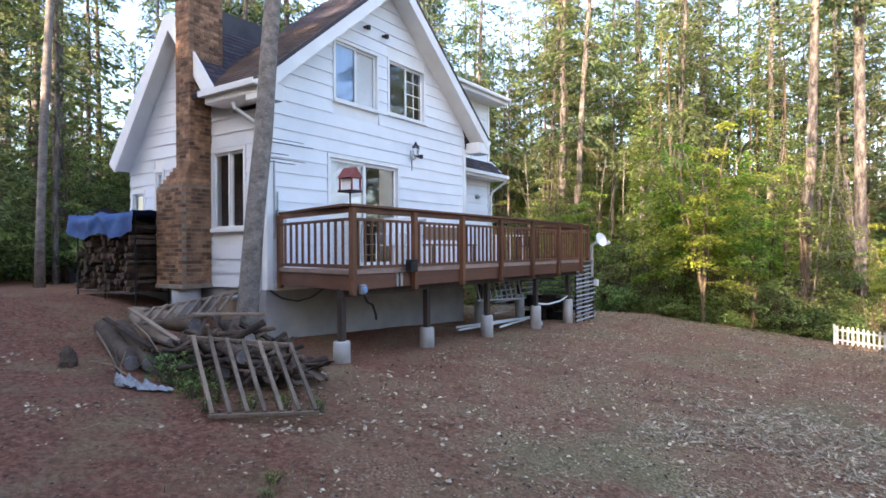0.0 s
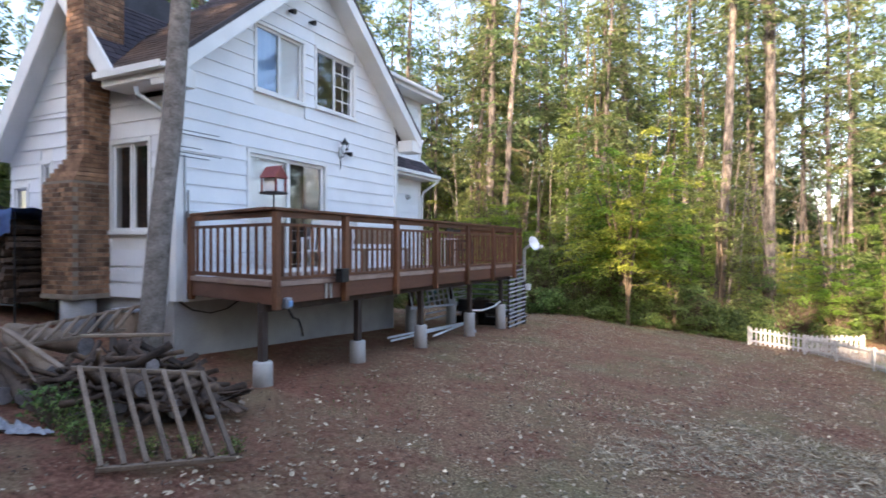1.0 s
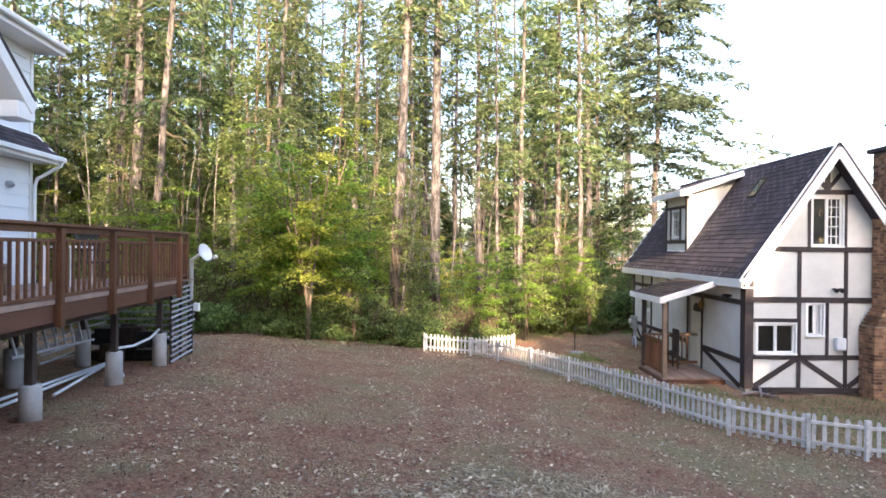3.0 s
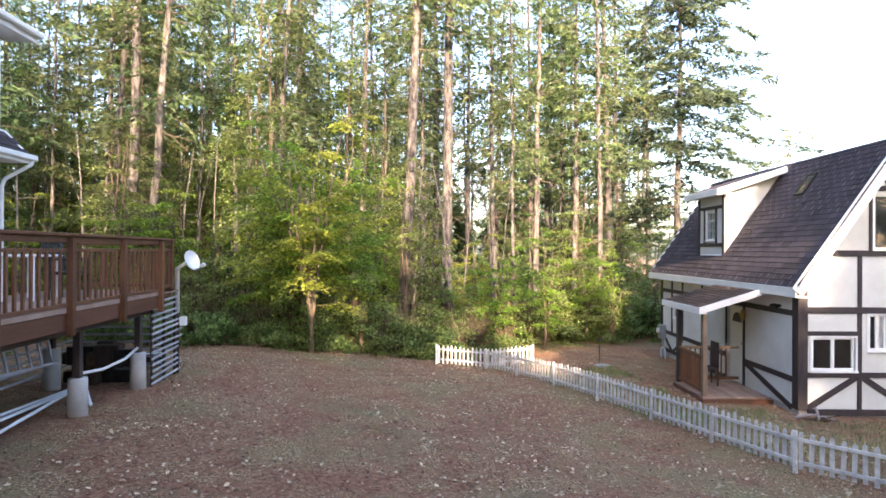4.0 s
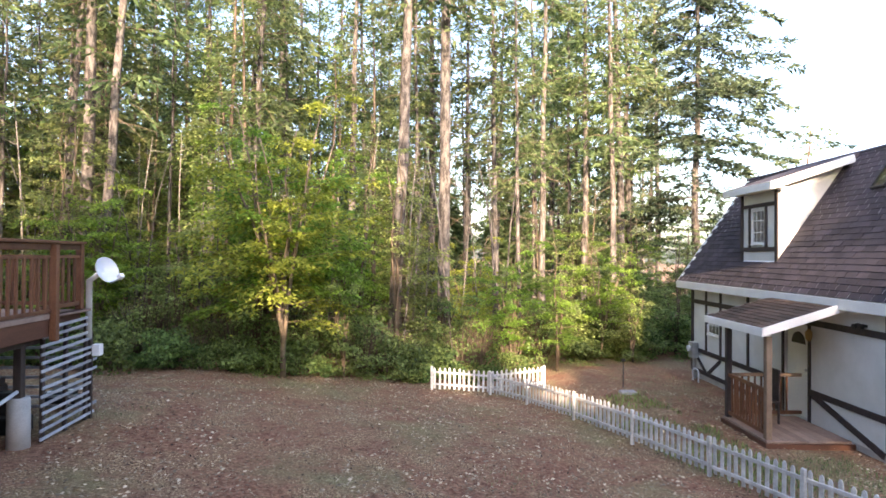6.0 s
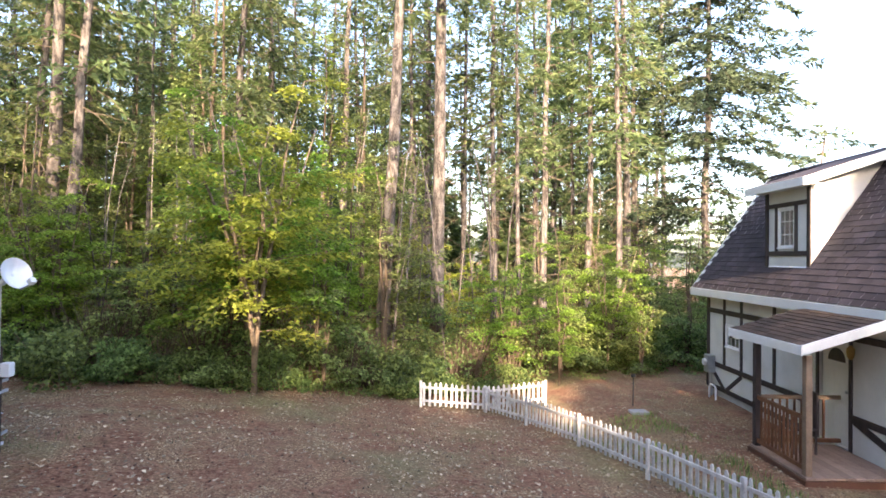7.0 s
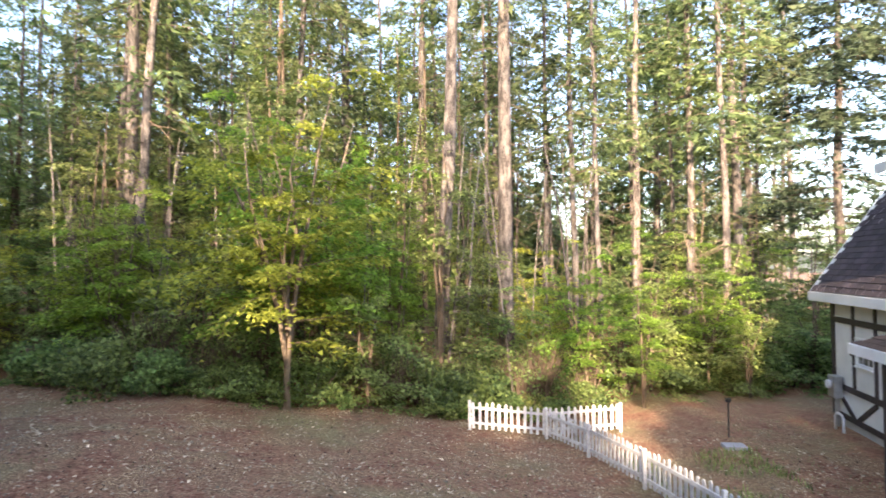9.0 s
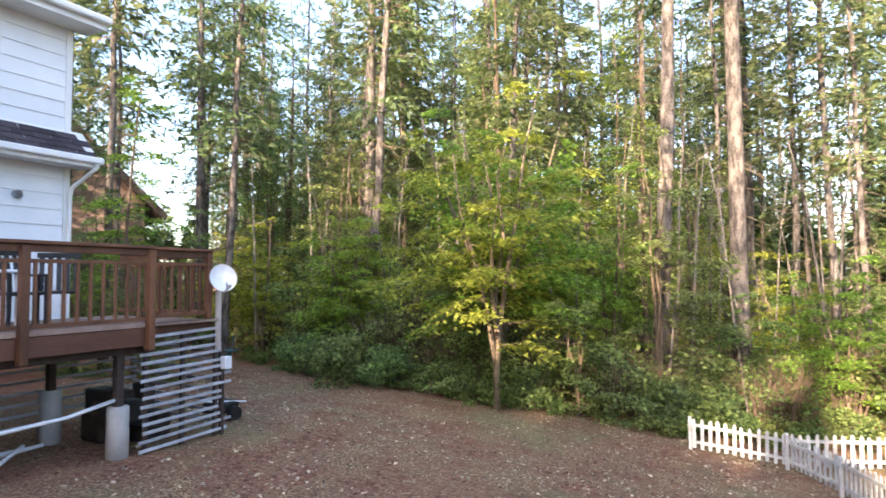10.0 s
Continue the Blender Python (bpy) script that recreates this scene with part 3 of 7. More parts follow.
        part("roof_board", one_box((0, 0, -0.1), (7.4, ln, 0.0), m), M_SHINGLE, roof)
        if side > 0:
            shingled(roof, m, 2.2, ln, (M_SHINGLE, M_SHINGLEJ), near=80, thick=0.02, deck_mat=M_SHINGLE)
        else:
            part("shingle_sheet", one_box((0, 0, 0.002), (7.4, ln, 0.02), m), M_SHINGLE, roof)
        part("rake_board", bar(p + Vector((0, -0.03, -0.10)), top + Vector((0, -0.03, -0.10)), 0.05, 0.30, 0.006), M_TRIM, roof)
        part("soffit", bar(p + Vector((0, 0.2, -0.14)), top + Vector((0, 0.2, -0.14)), 0.42, 0.03, 0), M_TRIM, roof)
    part("rake_peak", one_box((wc - 0.14, 0.02, wr - 0.34), (wc + 0.14, 0.075, wr - 0.02), None, 0.005), M_TRIM, house)
    part("rake_peak", one_box((x_front - 0.01, RIDGE_Y - 0.16, RIDGE_Z - 0.34), (x_front + 0.04, RIDGE_Y + 0.16, RIDGE_Z - 0.03), None, 0.005), M_TRIM, house)
    bm = bmesh.new()
    prism(bm, [(-4.32, 0.2, 4.4), (-4.32, RIDGE_Y, RIDGE_Z - 0.15), (-4.32, 7.2, 4.4)], [(-4.24, 0.2, 4.4), (-4.24, RIDGE_Y, RIDGE_Z - 0.15), (-4.24, 7.2, 4.4)])
    part("back_gable", bm, M_TRIM, house)
    # rear wing past the gable: lower wall, skirt roof, upper wall
    PW = lambda u, n, z: (-3.30 + n, u, z)
    wspan2 = lambda z: (HY1 - 0.2, 9.72)
    hw = [(7.55, 8.25, FLOOR, 3.30)]
    w2 = part("wall", core_wall(PW, wspan2, 1.02, 6.25, hw + [(7.9, 8.6, 4.75, 5.75)], 0.14), M_TRIM, house)
    lap_siding(PW, wspan2, 1.02, 6.25, 0.262, hw + [(7.83, 8.67, 4.68, 5.82)], w2)
    part("door", pbox(PW, 7.6, 8.2, -0.05, -0.01, FLOOR, 3.28), M_TIMBER, house, "dark back door under the skirt roof")
    part("corner_board", one_box((-3.34, 9.65, 1.0), (-3.255, 9.75, 6.2), None, 0.005), M_TRIM, house)
    roof = thing("roof", (-2.75, 10.1, 3.95), "dark skirt roof between the storeys")
    roof.parent = house
    roof.matrix_basis = WORLD[house.name].inverted() @ WORLD[roof.name]
    m = slope_pose((-2.80, 6.95, 3.98), (-2.80, 9.95, 3.98), (-3.28, 6.95, 4.48))
    shingled(roof, m, 3.0, 0.69, (M_SHINGLE, M_SHINGLEJ), near=50, thick=0.06)
    part("fascia", one_box((-2.82, 6.95, 3.82), (-2.78, 9.97, 3.98), None, 0.004), M_TRIM, roof)
    part("soffit", one_box((-3.3, 6.95, 3.84), (-2.82, 9.95, 3.87)), M_TRIM, roof)
    part("gutter", one_box((-2.79, 6.95, 3.88), (-2.69, 10.0, 3.99), None, 0.02), M_TRIM, roof)
    m = slope_pose((-2.75, 6.3, 6.42), (-2.75, 10.0, 6.42), (-6.2, 6.3, 7.4))
    roof = thing("roof", (-2.8, 10.1, 6.4), "low upper roof with white fascia")
    roof.parent = house
    roof.matrix_basis = WORLD[house.name].inverted() @ WORLD[roof.name]
    part("roof_board", one_box((0, 0, -0.08), (3.7, 3.5, 0.012), m), M_SHINGLE, roof)
    part("fascia", one_box((-2.78, 6.3, 6.20), (-2.74, 10.02, 6.40), None, 0.004), M_TRIM, roof)
    part("soffit", one_box((-3.3, 6.3, 6.22), (-2.78, 10.0, 6.25)), M_TRIM, roof)
    part("gutter", one_box((-2.74, 6.3, 6.30), (-2.63, 10.06, 6.41), None, 0.02), M_TRIM, roof)
    bm = bmesh.new()
    tube(bm, [(-2.74, 9.9, 3.9), (-2.76, 9.88, 3.8), (-3.16, 9.74, 3.5), (-3.20, 9.72, 3.35), (-3.20, 9.72, 1.1)], [0.035] * 5, 8)
    part("downspout", bm, M_TRIM, house)
    return house


def build_house_openings():
    # the blind's white also carries the sky reflected in that sash
    window("window_1", P_gable, 2.10, 3.35, 4.73, 5.91, "white sliding window with blue curtain and white blind", 2, behind=(M_CURTAIN, M_BLIND))
    window("window_2", P_gable, 3.78, 5.06, 4.76, 5.94, "white sliding window with grid over one dark sash", 2, muntin=(1, 3), muntin_on=(1,))
    # white sheet behind the left leaf paints in the bright reflection on it
    window("door_1", P_gable, 1.93, 4.04, FLOOR + 0.02, 3.54, "white sliding glass patio door onto the deck", 2, muntin=(0, 0), behind=(M_BLIND,), frame_w=0.06)
    window("window_3", P_side, -3.92, -3.02, 2.12, 3.55, "dark sliding window in the side wall", 2)
    window("window_4", P_side, -6.85, -6.45, 2.35, 2.95, "small dark window low in the side wall", 1)
    window("window_5", P_side, -5.95, -5.7, 2.3, 3.35, "narrow dark window beside the chimney", 1)
    PW = lambda u, n, z: (-3.30 + n, u, z)
    window("window_6", PW, 7.9, 8.6, 4.75, 5.75, "upper window of the rear wing with blue curtain", 1, behind=(M_CURTAIN,))


def build_chimney():
    ch = thing("chimney", (-4.4, 0.1, 0.8), "brown and orange brick chimney with wide base and worn shoulders", "chimney")
    brick_shell(ch, -4.86, -4.0, -0.22, 0.40, 1.08, 2.92, 170, "se")
    for k in range(6):
        z0 = 2.92 + 0.075 * k
        part("shoulder_course", one_box((-4.86 + 0.064 * (k + 1), -0.22 + 0.03 * (k + 1), z0), (-4.0, 0.40, z0 + 0.068), None, 0.006), M_BRICK, ch)
    brick_shell(ch, -4.48, -4.0, -0.04, 0.66, 3.37, 7.3, 130, "se")
    part("cap", one_box((-4.54, -0.10, 7.3), (-3.94, 0.72, 7.39), None, 0.01), M_CONC, ch)
    bm = bmesh.new()
    tube(bm, [(-4.3, 0.05, 0.3), (-4.3, 0.05, 1.0)], [0.26, 0.26], 20)
    part("pier", bm, M_FOUND, ch, "round concrete pier under the chimney", True)
    part("hearth_slab", one_box((-4.88, -0.24, 1.0), (-3.98, 0.42, 1.08), None, 0.01), M_MORTAR, ch)


build_house()
build_house_openings()
build_chimney()


# ------------------------------------------------------------- the deck
POSTS_Y = [1.495 * i for i in range(7)]          # 0 .. 8.97
END_Y = 10.05
RAIL_Z = 2.38


def build_deck():
    deck = thing("deck", (-1.0, 5.0, 0.0), "red-brown stained raised wooden deck with balustrade along the house", "deck")
    # boards along the house, stopped by the skewed end
    n = 16
    for i in range(n):
        x0 = HX + 0.05 + i * (2.30 / n)
        x1 = x0 + 2.30 / n - 0.006
        ys = 0.62 * (-(x0 + x1) / 2) / 2.3
        part("deck_board", one_box((x0, ys + 0.02, FLOOR - 0.035), (x1, END_Y, FLOOR), None, 0.004), M_BOARD, deck)
    part("fascia", one_box((-0.045, -0.02, 1.09), (-0.005, 9.06, 1.325), None, 0.005), M_FASCIA, deck, "dark red-brown fascia board")
    part("edge_board", one_box((-0.055, -0.02, 1.327), (0.012, 9.03, 1.40), None, 0.006), M_BOARD, deck, "paler weathered edge board")
    part("fascia", bar((-0.03, 0.0, 1.21), (HX + 0.08, 0.62, 1.21), 0.04, 0.235), M_FASCIA, deck)
    part("edge_board", bar((-0.03, -0.01, 1.364), (HX + 0.08, 0.61, 1.364), 0.07, 0.073), M_BOARD, deck)
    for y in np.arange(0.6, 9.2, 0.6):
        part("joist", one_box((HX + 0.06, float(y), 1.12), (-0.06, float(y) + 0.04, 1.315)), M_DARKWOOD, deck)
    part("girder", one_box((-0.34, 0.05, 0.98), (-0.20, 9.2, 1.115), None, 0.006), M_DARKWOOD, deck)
    # balustrade
    post = box_mesh("post", (0.09, 0.09, RAIL_Z - 0.06 - 1.03), M_DECK, 0.006, True)
    bal = box_mesh("baluster", (0.035, 0.036, 0.72), M_DECK, 0.004, True)
    for y in POSTS_Y:
        piece("post", post, deck, Matrix.Translation((0.045, y, 1.03)))
    piece("post", post, deck, Matrix.Translation((HX + 0.12, 0.60, 1.03)))
    piece("post", box_mesh("post", (0.09, 0.09, 0.98), M_DECK, 0.006, True), deck, Matrix.Translation((-0.18, END_Y, FLOOR)))
    rows = [((0.0, 0.0), (0.0, POSTS_Y[-1]), "front"), ((0.0, 0.0), (HX + 0.12, 0.60), "side"), ((-0.18, POSTS_Y[-1]), (-0.18, END_Y), "last"), ((-0.18, END_Y), (HX + 0.12, END_Y), "end")]
    for (ax, ay), (bx, by), kind in rows:
        part("cap_rail", bar((ax, ay - 0.05, RAIL_Z - 0.02), (bx, by + 0.05, RAIL_Z - 0.02), 0.15, 0.04), M_DECK, deck)
        part("top_rail", bar((ax, ay, RAIL_Z - 0.085), (bx, by, RAIL_Z - 0.085), 0.04, 0.085), M_DECK, deck)
        part("sub_rail", bar((ax, ay, RAIL_Z - 0.225), (bx, by, RAIL_Z - 0.225), 0.045, 0.045), M_DECK, deck)
        L = math.hypot(bx - ax, by - ay)
        k = int(L / (0.21 if kind == "side" else 0.150))
        ang = math.atan2(by - ay, bx - ax) - math.pi / 2
        for i in range(1, k):
            u = i / k
            x, y = ax + (bx - ax) * u, ay + (by - ay) * u
            if kind == "front" and min(abs(y - py) for py in POSTS_Y) < 0.07:
                continue
            piece("baluster", bal, deck, Matrix.Translation((x + (0.0 if kind != "front" else 0.012), y, RAIL_Z - 0.22 - 0.72)) @ Matrix.Rotation(ang, 4, "Z"))
        if kind != "front":
            part("bottom_rail", bar((ax, ay, FLOOR + 0.09), (bx, by, FLOOR + 0.09), 0.045, 0.06), M_DECK, deck)
        else:
            part("bottom_rail", bar((ax + 0.005, ay, 1.435), (bx + 0.005, by, 1.435), 0.05, 0.05), M_DECK, deck)
    # last bay: rim and thin boards over the slatted skirt
    part("rim_board", one_box((-0.25, 9.05, 1.20), (-0.21, END_Y + 0.1, 1.315), None, 0.005), M_FASCIA, deck)
    part("deck_board", one_box((-0.2, 9.10, FLOOR - 0.035), (-0.06, END_Y + 0.1, FLOOR), None, 0.004), M_BOARD, deck)
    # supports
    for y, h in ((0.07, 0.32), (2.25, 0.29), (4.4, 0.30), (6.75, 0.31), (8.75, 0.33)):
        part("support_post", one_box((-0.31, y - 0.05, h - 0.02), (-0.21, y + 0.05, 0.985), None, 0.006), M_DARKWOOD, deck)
        bm = bmesh.new()
        gz = ground_z(-0.26, y) - 0.08
        tube(bm, [(-0.26, y, gz), (-0.26, y, h - 0.02), (-0.26, y, h)], [0.135, 0.13, 0.12], 20)
        part("footing", bm, M_CONC, deck, "round pale concrete footing", True)
    for y in (6.5, 8.7):
        part("support_post", one_box((-1.75, y - 0.05, 0.3), (-1.65, y + 0.05, 1.12), None, 0.006), M_DARKWOOD, deck)
        bm = bmesh.new()
        tube(bm, [(-1.7, y, -0.4), (-1.7, y, 0.42)], [0.14, 0.135], 18)
        part("footing", bm, M_CONC, deck, "", True)


def build_skirt():
    sk = thing("slatted_skirt", (-0.3, 9.9, -0.3), "grey-white horizontal slat screen under the deck's end", "screen")
    y0, y1 = 8.98, 10.22
    g0, g1 = ground_z(0, y0) - 0.02, ground_z(0, y1) + 0.05
    n = 14
    rnd = random.Random(4)
    for i in range(n):
        u = i / (n - 1)
        za, zb = g0 + 0.05 + (1.13 - g0) * u, g1 + 0.05 + (1.17 - g1) * u
        part("slat", bar((-0.10 + rnd.uniform(-0.005, 0.005), y0 + rnd.uniform(-0.05, 0.02), za), (-0.10, y1 + rnd.choice((-0.03, 0.0, 0.02, 0.12, 0.20)), zb + rnd.uniform(-0.02, 0.02)), 0.02, 0.042, 0.003), M_SLAT, sk)
    for y in (y0 + 0.06, 9.6, y1 - 0.06):
        part("upright", one_box((-0.16, y - 0.03, ground_z(0, y) - 0.05), (-0.112, y + 0.03, 1.19), None, 0.004), M_DARKWOOD, sk)
    for i in range(9):
        z = -0.15 + 0.15 * i
        part("slat", bar((-0.2, y1, z), (-2.2, y1, z), 0.02, 0.042, 0.003), M_SLAT, sk)
    for i in range(7):
        z = -0.05 + 0.15 * i
        part("slat", bar((-1.9, 7.6, z), (-1.9, 10.1, z), 0.02, 0.04, 0.003), M_SLAT, sk)


build_deck()
build_skirt()


# ------------------------------------------------------------- the half-timbered cottage
CX0, CX1, CY0, CY1 = 12.25, 16.15, 11.05, 19.3
CG, CE, OV = -1.42, 1.60, 0.30            # foot of the wall, its top, eave overhang
CRX, CRZ, CEZ = 14.20, 4.50, 1.43         # ridge, eave edge
CS = (CRZ - CEZ) / (CRX - CX0 + OV)


def P_cg(u, n, z):
    return (u, CY0 - n, z)


def P_cs(u, n, z):
    return (CX0 - n, u, z)


def settle(before, m):
    """Moves whatever stands free and was built since 'before' by m."""
    for ob in [o for o in scene.objects if o not in before and o.parent is None and o.type in ("EMPTY", "MESH")]:
        ob.matrix_basis = m @ ob.matrix_basis


# the cottage is laid out square and then turned onto its plot
PLOT = Matrix.Translation((12.744, 12.840, -0.06)) @ Matrix.Rotation(radians(-5.3), 4, "Z") @ Matrix.Diagonal((1, 1, 1.05, 1)) @ Matrix.Translation((-11.701, -13.945, 0))


def build_cottage():
    c = thing("cottage", (CX0, CY0, CG), "half-timbered cream stucco cottage with steep dark shingle roof", "house")

    def span(z):
        d = max((CRZ - 0.12 - z) / CS, 0.02)
        return max(CX0, CRX - d), min(CX1, CRX + d)
    holes = [(12.52, 13.46, -0.30, 0.38), (13.74, 14.14, 0.12, 0.86), (13.84, 14.60, 2.20, 3.34)]
    w = part("wall", core_wall(P_cg, span, -1.12, CRZ - 0.15, holes, 0.16, breaks=(1.3, 1.6, 2, 2.6, 3.6, 4.0)), M_STUCCO, c)
    holes_s = [(13.44, 14.32, -1.10, 0.76), (17.5, 18.2, 0.02, 0.55)]
    ws = part("wall", core_wall(P_cs, lambda z: (CY0 + 0.165, CY1), -1.12, CE, holes_s, 0.16), M_STUCCO, c)
    part("wall", one_box((CX0 + 0.17, CY1 - 0.16, -1.12), (CX1 - 0.17, CY1, CE)), M_STUCCO, c)
    part("wall", one_box((CX1 - 0.16, CY0 + 0.165, -1.12), (CX1, CY1, CE)), M_STUCCO, c)
    part("floor", one_box((CX0 + 0.17, CY0 + 0.17, -1.12), (CX1 - 0.17, CY1 - 0.17, -1.06)), M_ROOM, c)
    part("upper_floor", one_box((CX0 + 0.17, CY0 + 0.17, 1.36), (CX1 - 0.17, CY1 - 0.17, 1.41)), M_ROOM, c)
    part("inner_wall", one_box((CX0 + 1.9, CY0 + 0.17, -1.06), (CX0 + 2.0, CY1 - 0.17, 1.36)), M_ROOM, c)
    part("inner_wall", one_box((CX0 + 1.0, CY0 + 1.5, 1.41), (CX1 - 1.0, CY0 + 1.6, 3.3)), M_ROOM, c)
    part("foundation", one_box((CX0 + 0.03, CY0 + 0.03, -1.9), (CX1 - 0.03, CY1 - 0.03, -1.12)), M_CONC, c, "low concrete footing")

    def tb(P, u0, u1, z0, z1):
        part("timber", pbox(P, u0, u1, 0.002, 0.032, z0, z1, 0.004), M_TIMBER, c)

    def td(P, ua, za, ub, zb, wd=0.12):
        d = Vector((ub - ua, zb - za)).normalized() * wd / 2
        o = Vector((-d.y, d.x))
        bm = bmesh.new()
        pts = [(ua + o.x, za + o.y), (ua - o.x, za - o.y), (ub - o.x, zb - o.y), (ub + o.x, zb + o.y)]
        prism(bm, [P(u, 0.002, z) for u, z in pts], [P(u, 0.027, z) for u, z in pts])
        part("brace", bm, M_TIMBER, c)
    # gable end
    tb(P_cg, CX0 - 0.03, CX0 + 0.18, -1.12, 1.60)
    tb(P_cg, CX0 + 0.18, 15.98, -1.22, -1.09)
    tb(P_cg, CX0 + 0.18, 15.98, -0.44, -0.33)
    tb(P_cg, CX0 + 0.18, 15.98, 0.88, 1.01)
    tb(P_cg, 12.68, 15.75, 2.06, 2.18)
    tb(P_cg, 12.43, 13.50, 0.42, 0.51)
    tb(P_cg, 13.50, 13.59, -1.09, 0.88)
    tb(P_cg, 13.50, 13.59, 1.01, 2.06)
    tb(P_cg, 14.64, 14.73, -1.09, 2.06)
    tb(P_cg, 15.97, 16.17, -1.12, 1.60)
    tb(P_cg, 14.20, 14.27, -0.33, 0.88)
    tb(P_cg, 13.74, 13.81, 2.18, 3.40)
    tb(P_cg, 14.63, 14.70, 2.18, 3.40)
    tb(P_cg, 13.62, 14.86, 3.40, 3.51)
    tb(P_cg, 14.15, 14.27, 3.51, 4.25)
    td(P_cg, 14.19, 3.53, 13.80, 3.98, 0.09)
    td(P_cg, 14.23, 3.53, 14.62, 3.98, 0.09)
    td(P_cg, 12.45, -1.07, 13.48, -0.43)
    td(P_cg, 13.61, -0.43, 14.62, -1.07)
    td(P_cg, 14.76, -1.07, 15.6, -0.43)
    # long side
    tb(P_cs, CY0 - 0.03, CY0 + 0.20, -1.12, 1.60)
    tb(P_cs, CY0 + 0.2, CY1, 0.80, 0.92)
    tb(P_cs, CY0 + 0.2, 13.36, -0.58, -0.46)
    tb(P_cs, 14.40, CY1, -0.58, -0.46)
    tb(P_cs, 13.36, 13.44, -1.12, 0.80)
    tb(P_cs, 14.32, 14.40, -1.12, 0.80)
    tb(P_cs, CY1 - 0.16, CY1, -1.12, 1.40)
    for y in (15.9, 17.38, 18.28):
        tb(P_cs, y - 0.05, y + 0.05, -0.46, 0.80)
        tb(P_cs, y - 0.05, y + 0.05, 0.92, 1.40)
    td(P_cs, 11.30, -1.12, 13.32, -0.56)
    td(P_cs, 17.38, -0.6, 18.2, -1.1, 0.10)
    td(P_cs, 18.25, -1.1, 19.1, -0.6, 0.10)
    tb(P_cs, 14.42, CY1, -1.16, -1.05)
    # roof slopes
    over = 0.42
    rise = math.hypot(CRX - CX0 + OV, CRZ - CEZ)
    ez = CEZ
    for side in (-1, 1):
        ex = CRX + side * (CRX - CX0 + OV)
        p = (ex, CY0 - over, ez)
        q = (ex, CY1 + over, ez)
        m = slope_pose(p, q, (CRX, CY0 - over, CRZ))
        roof = thing("roof", p, "dark purple-brown asphalt shingle roof slope")
        roof.parent = c
        roof.matrix_basis = WORLD[c.name].inverted() @ WORLD[roof.name]
        if side < 0:
            def skip(x, y):
                return 4.4 < x < 6.0 and 0.75 < y < 2.7
            shingled(roof, m, CY1 - CY0 + 2 * over, rise, (M_SHINGLE, M_SHINGLEJ), near=300, skip=skip, start=40)
        else:
            part("roof_board", one_box((0, 0, -0.1), (CY1 - CY0 + 2 * over, rise, 0.012), m), M_SHINGLE, roof)
        d = Vector((CRX - ex, 0, CRZ - ez))
        a_ = Vector((ex, CY0 - over - 0.022, ez - 0.10))
        part("rake_board", bar(a_, a_ + d, 0.04, 0.26, 0.005), M_TRIM, roof, "cream rake board")
        a_ = Vector((ex, CY0 - over - 0.03, ez + 0.035))
        part("rake_edge", bar(a_, a_ + d, 0.05, 0.03, 0.003), M_SHINGLE, roof)
        a_ = Vector((ex, CY0 - over / 2, ez - 0.12))
        part("soffit", bar(a_, a_ + d, over, 0.025, 0), M_TRIM, roof)
        part("fascia", one_box((ex - 0.03, CY0 - over, ez - 0.20), (ex + 0.02, CY1 + over, ez - 0.015), None, 0.005), M_TRIM, roof, "cream eave fascia")
        x0, x1 = sorted((ex, CX0 if side < 0 else CX1))
        part("eave_soffit", one_box((x0, CY0 - over, ez - 0.21), (x1, CY1 + over, ez - 0.18)), M_TRIM, roof)
    return c


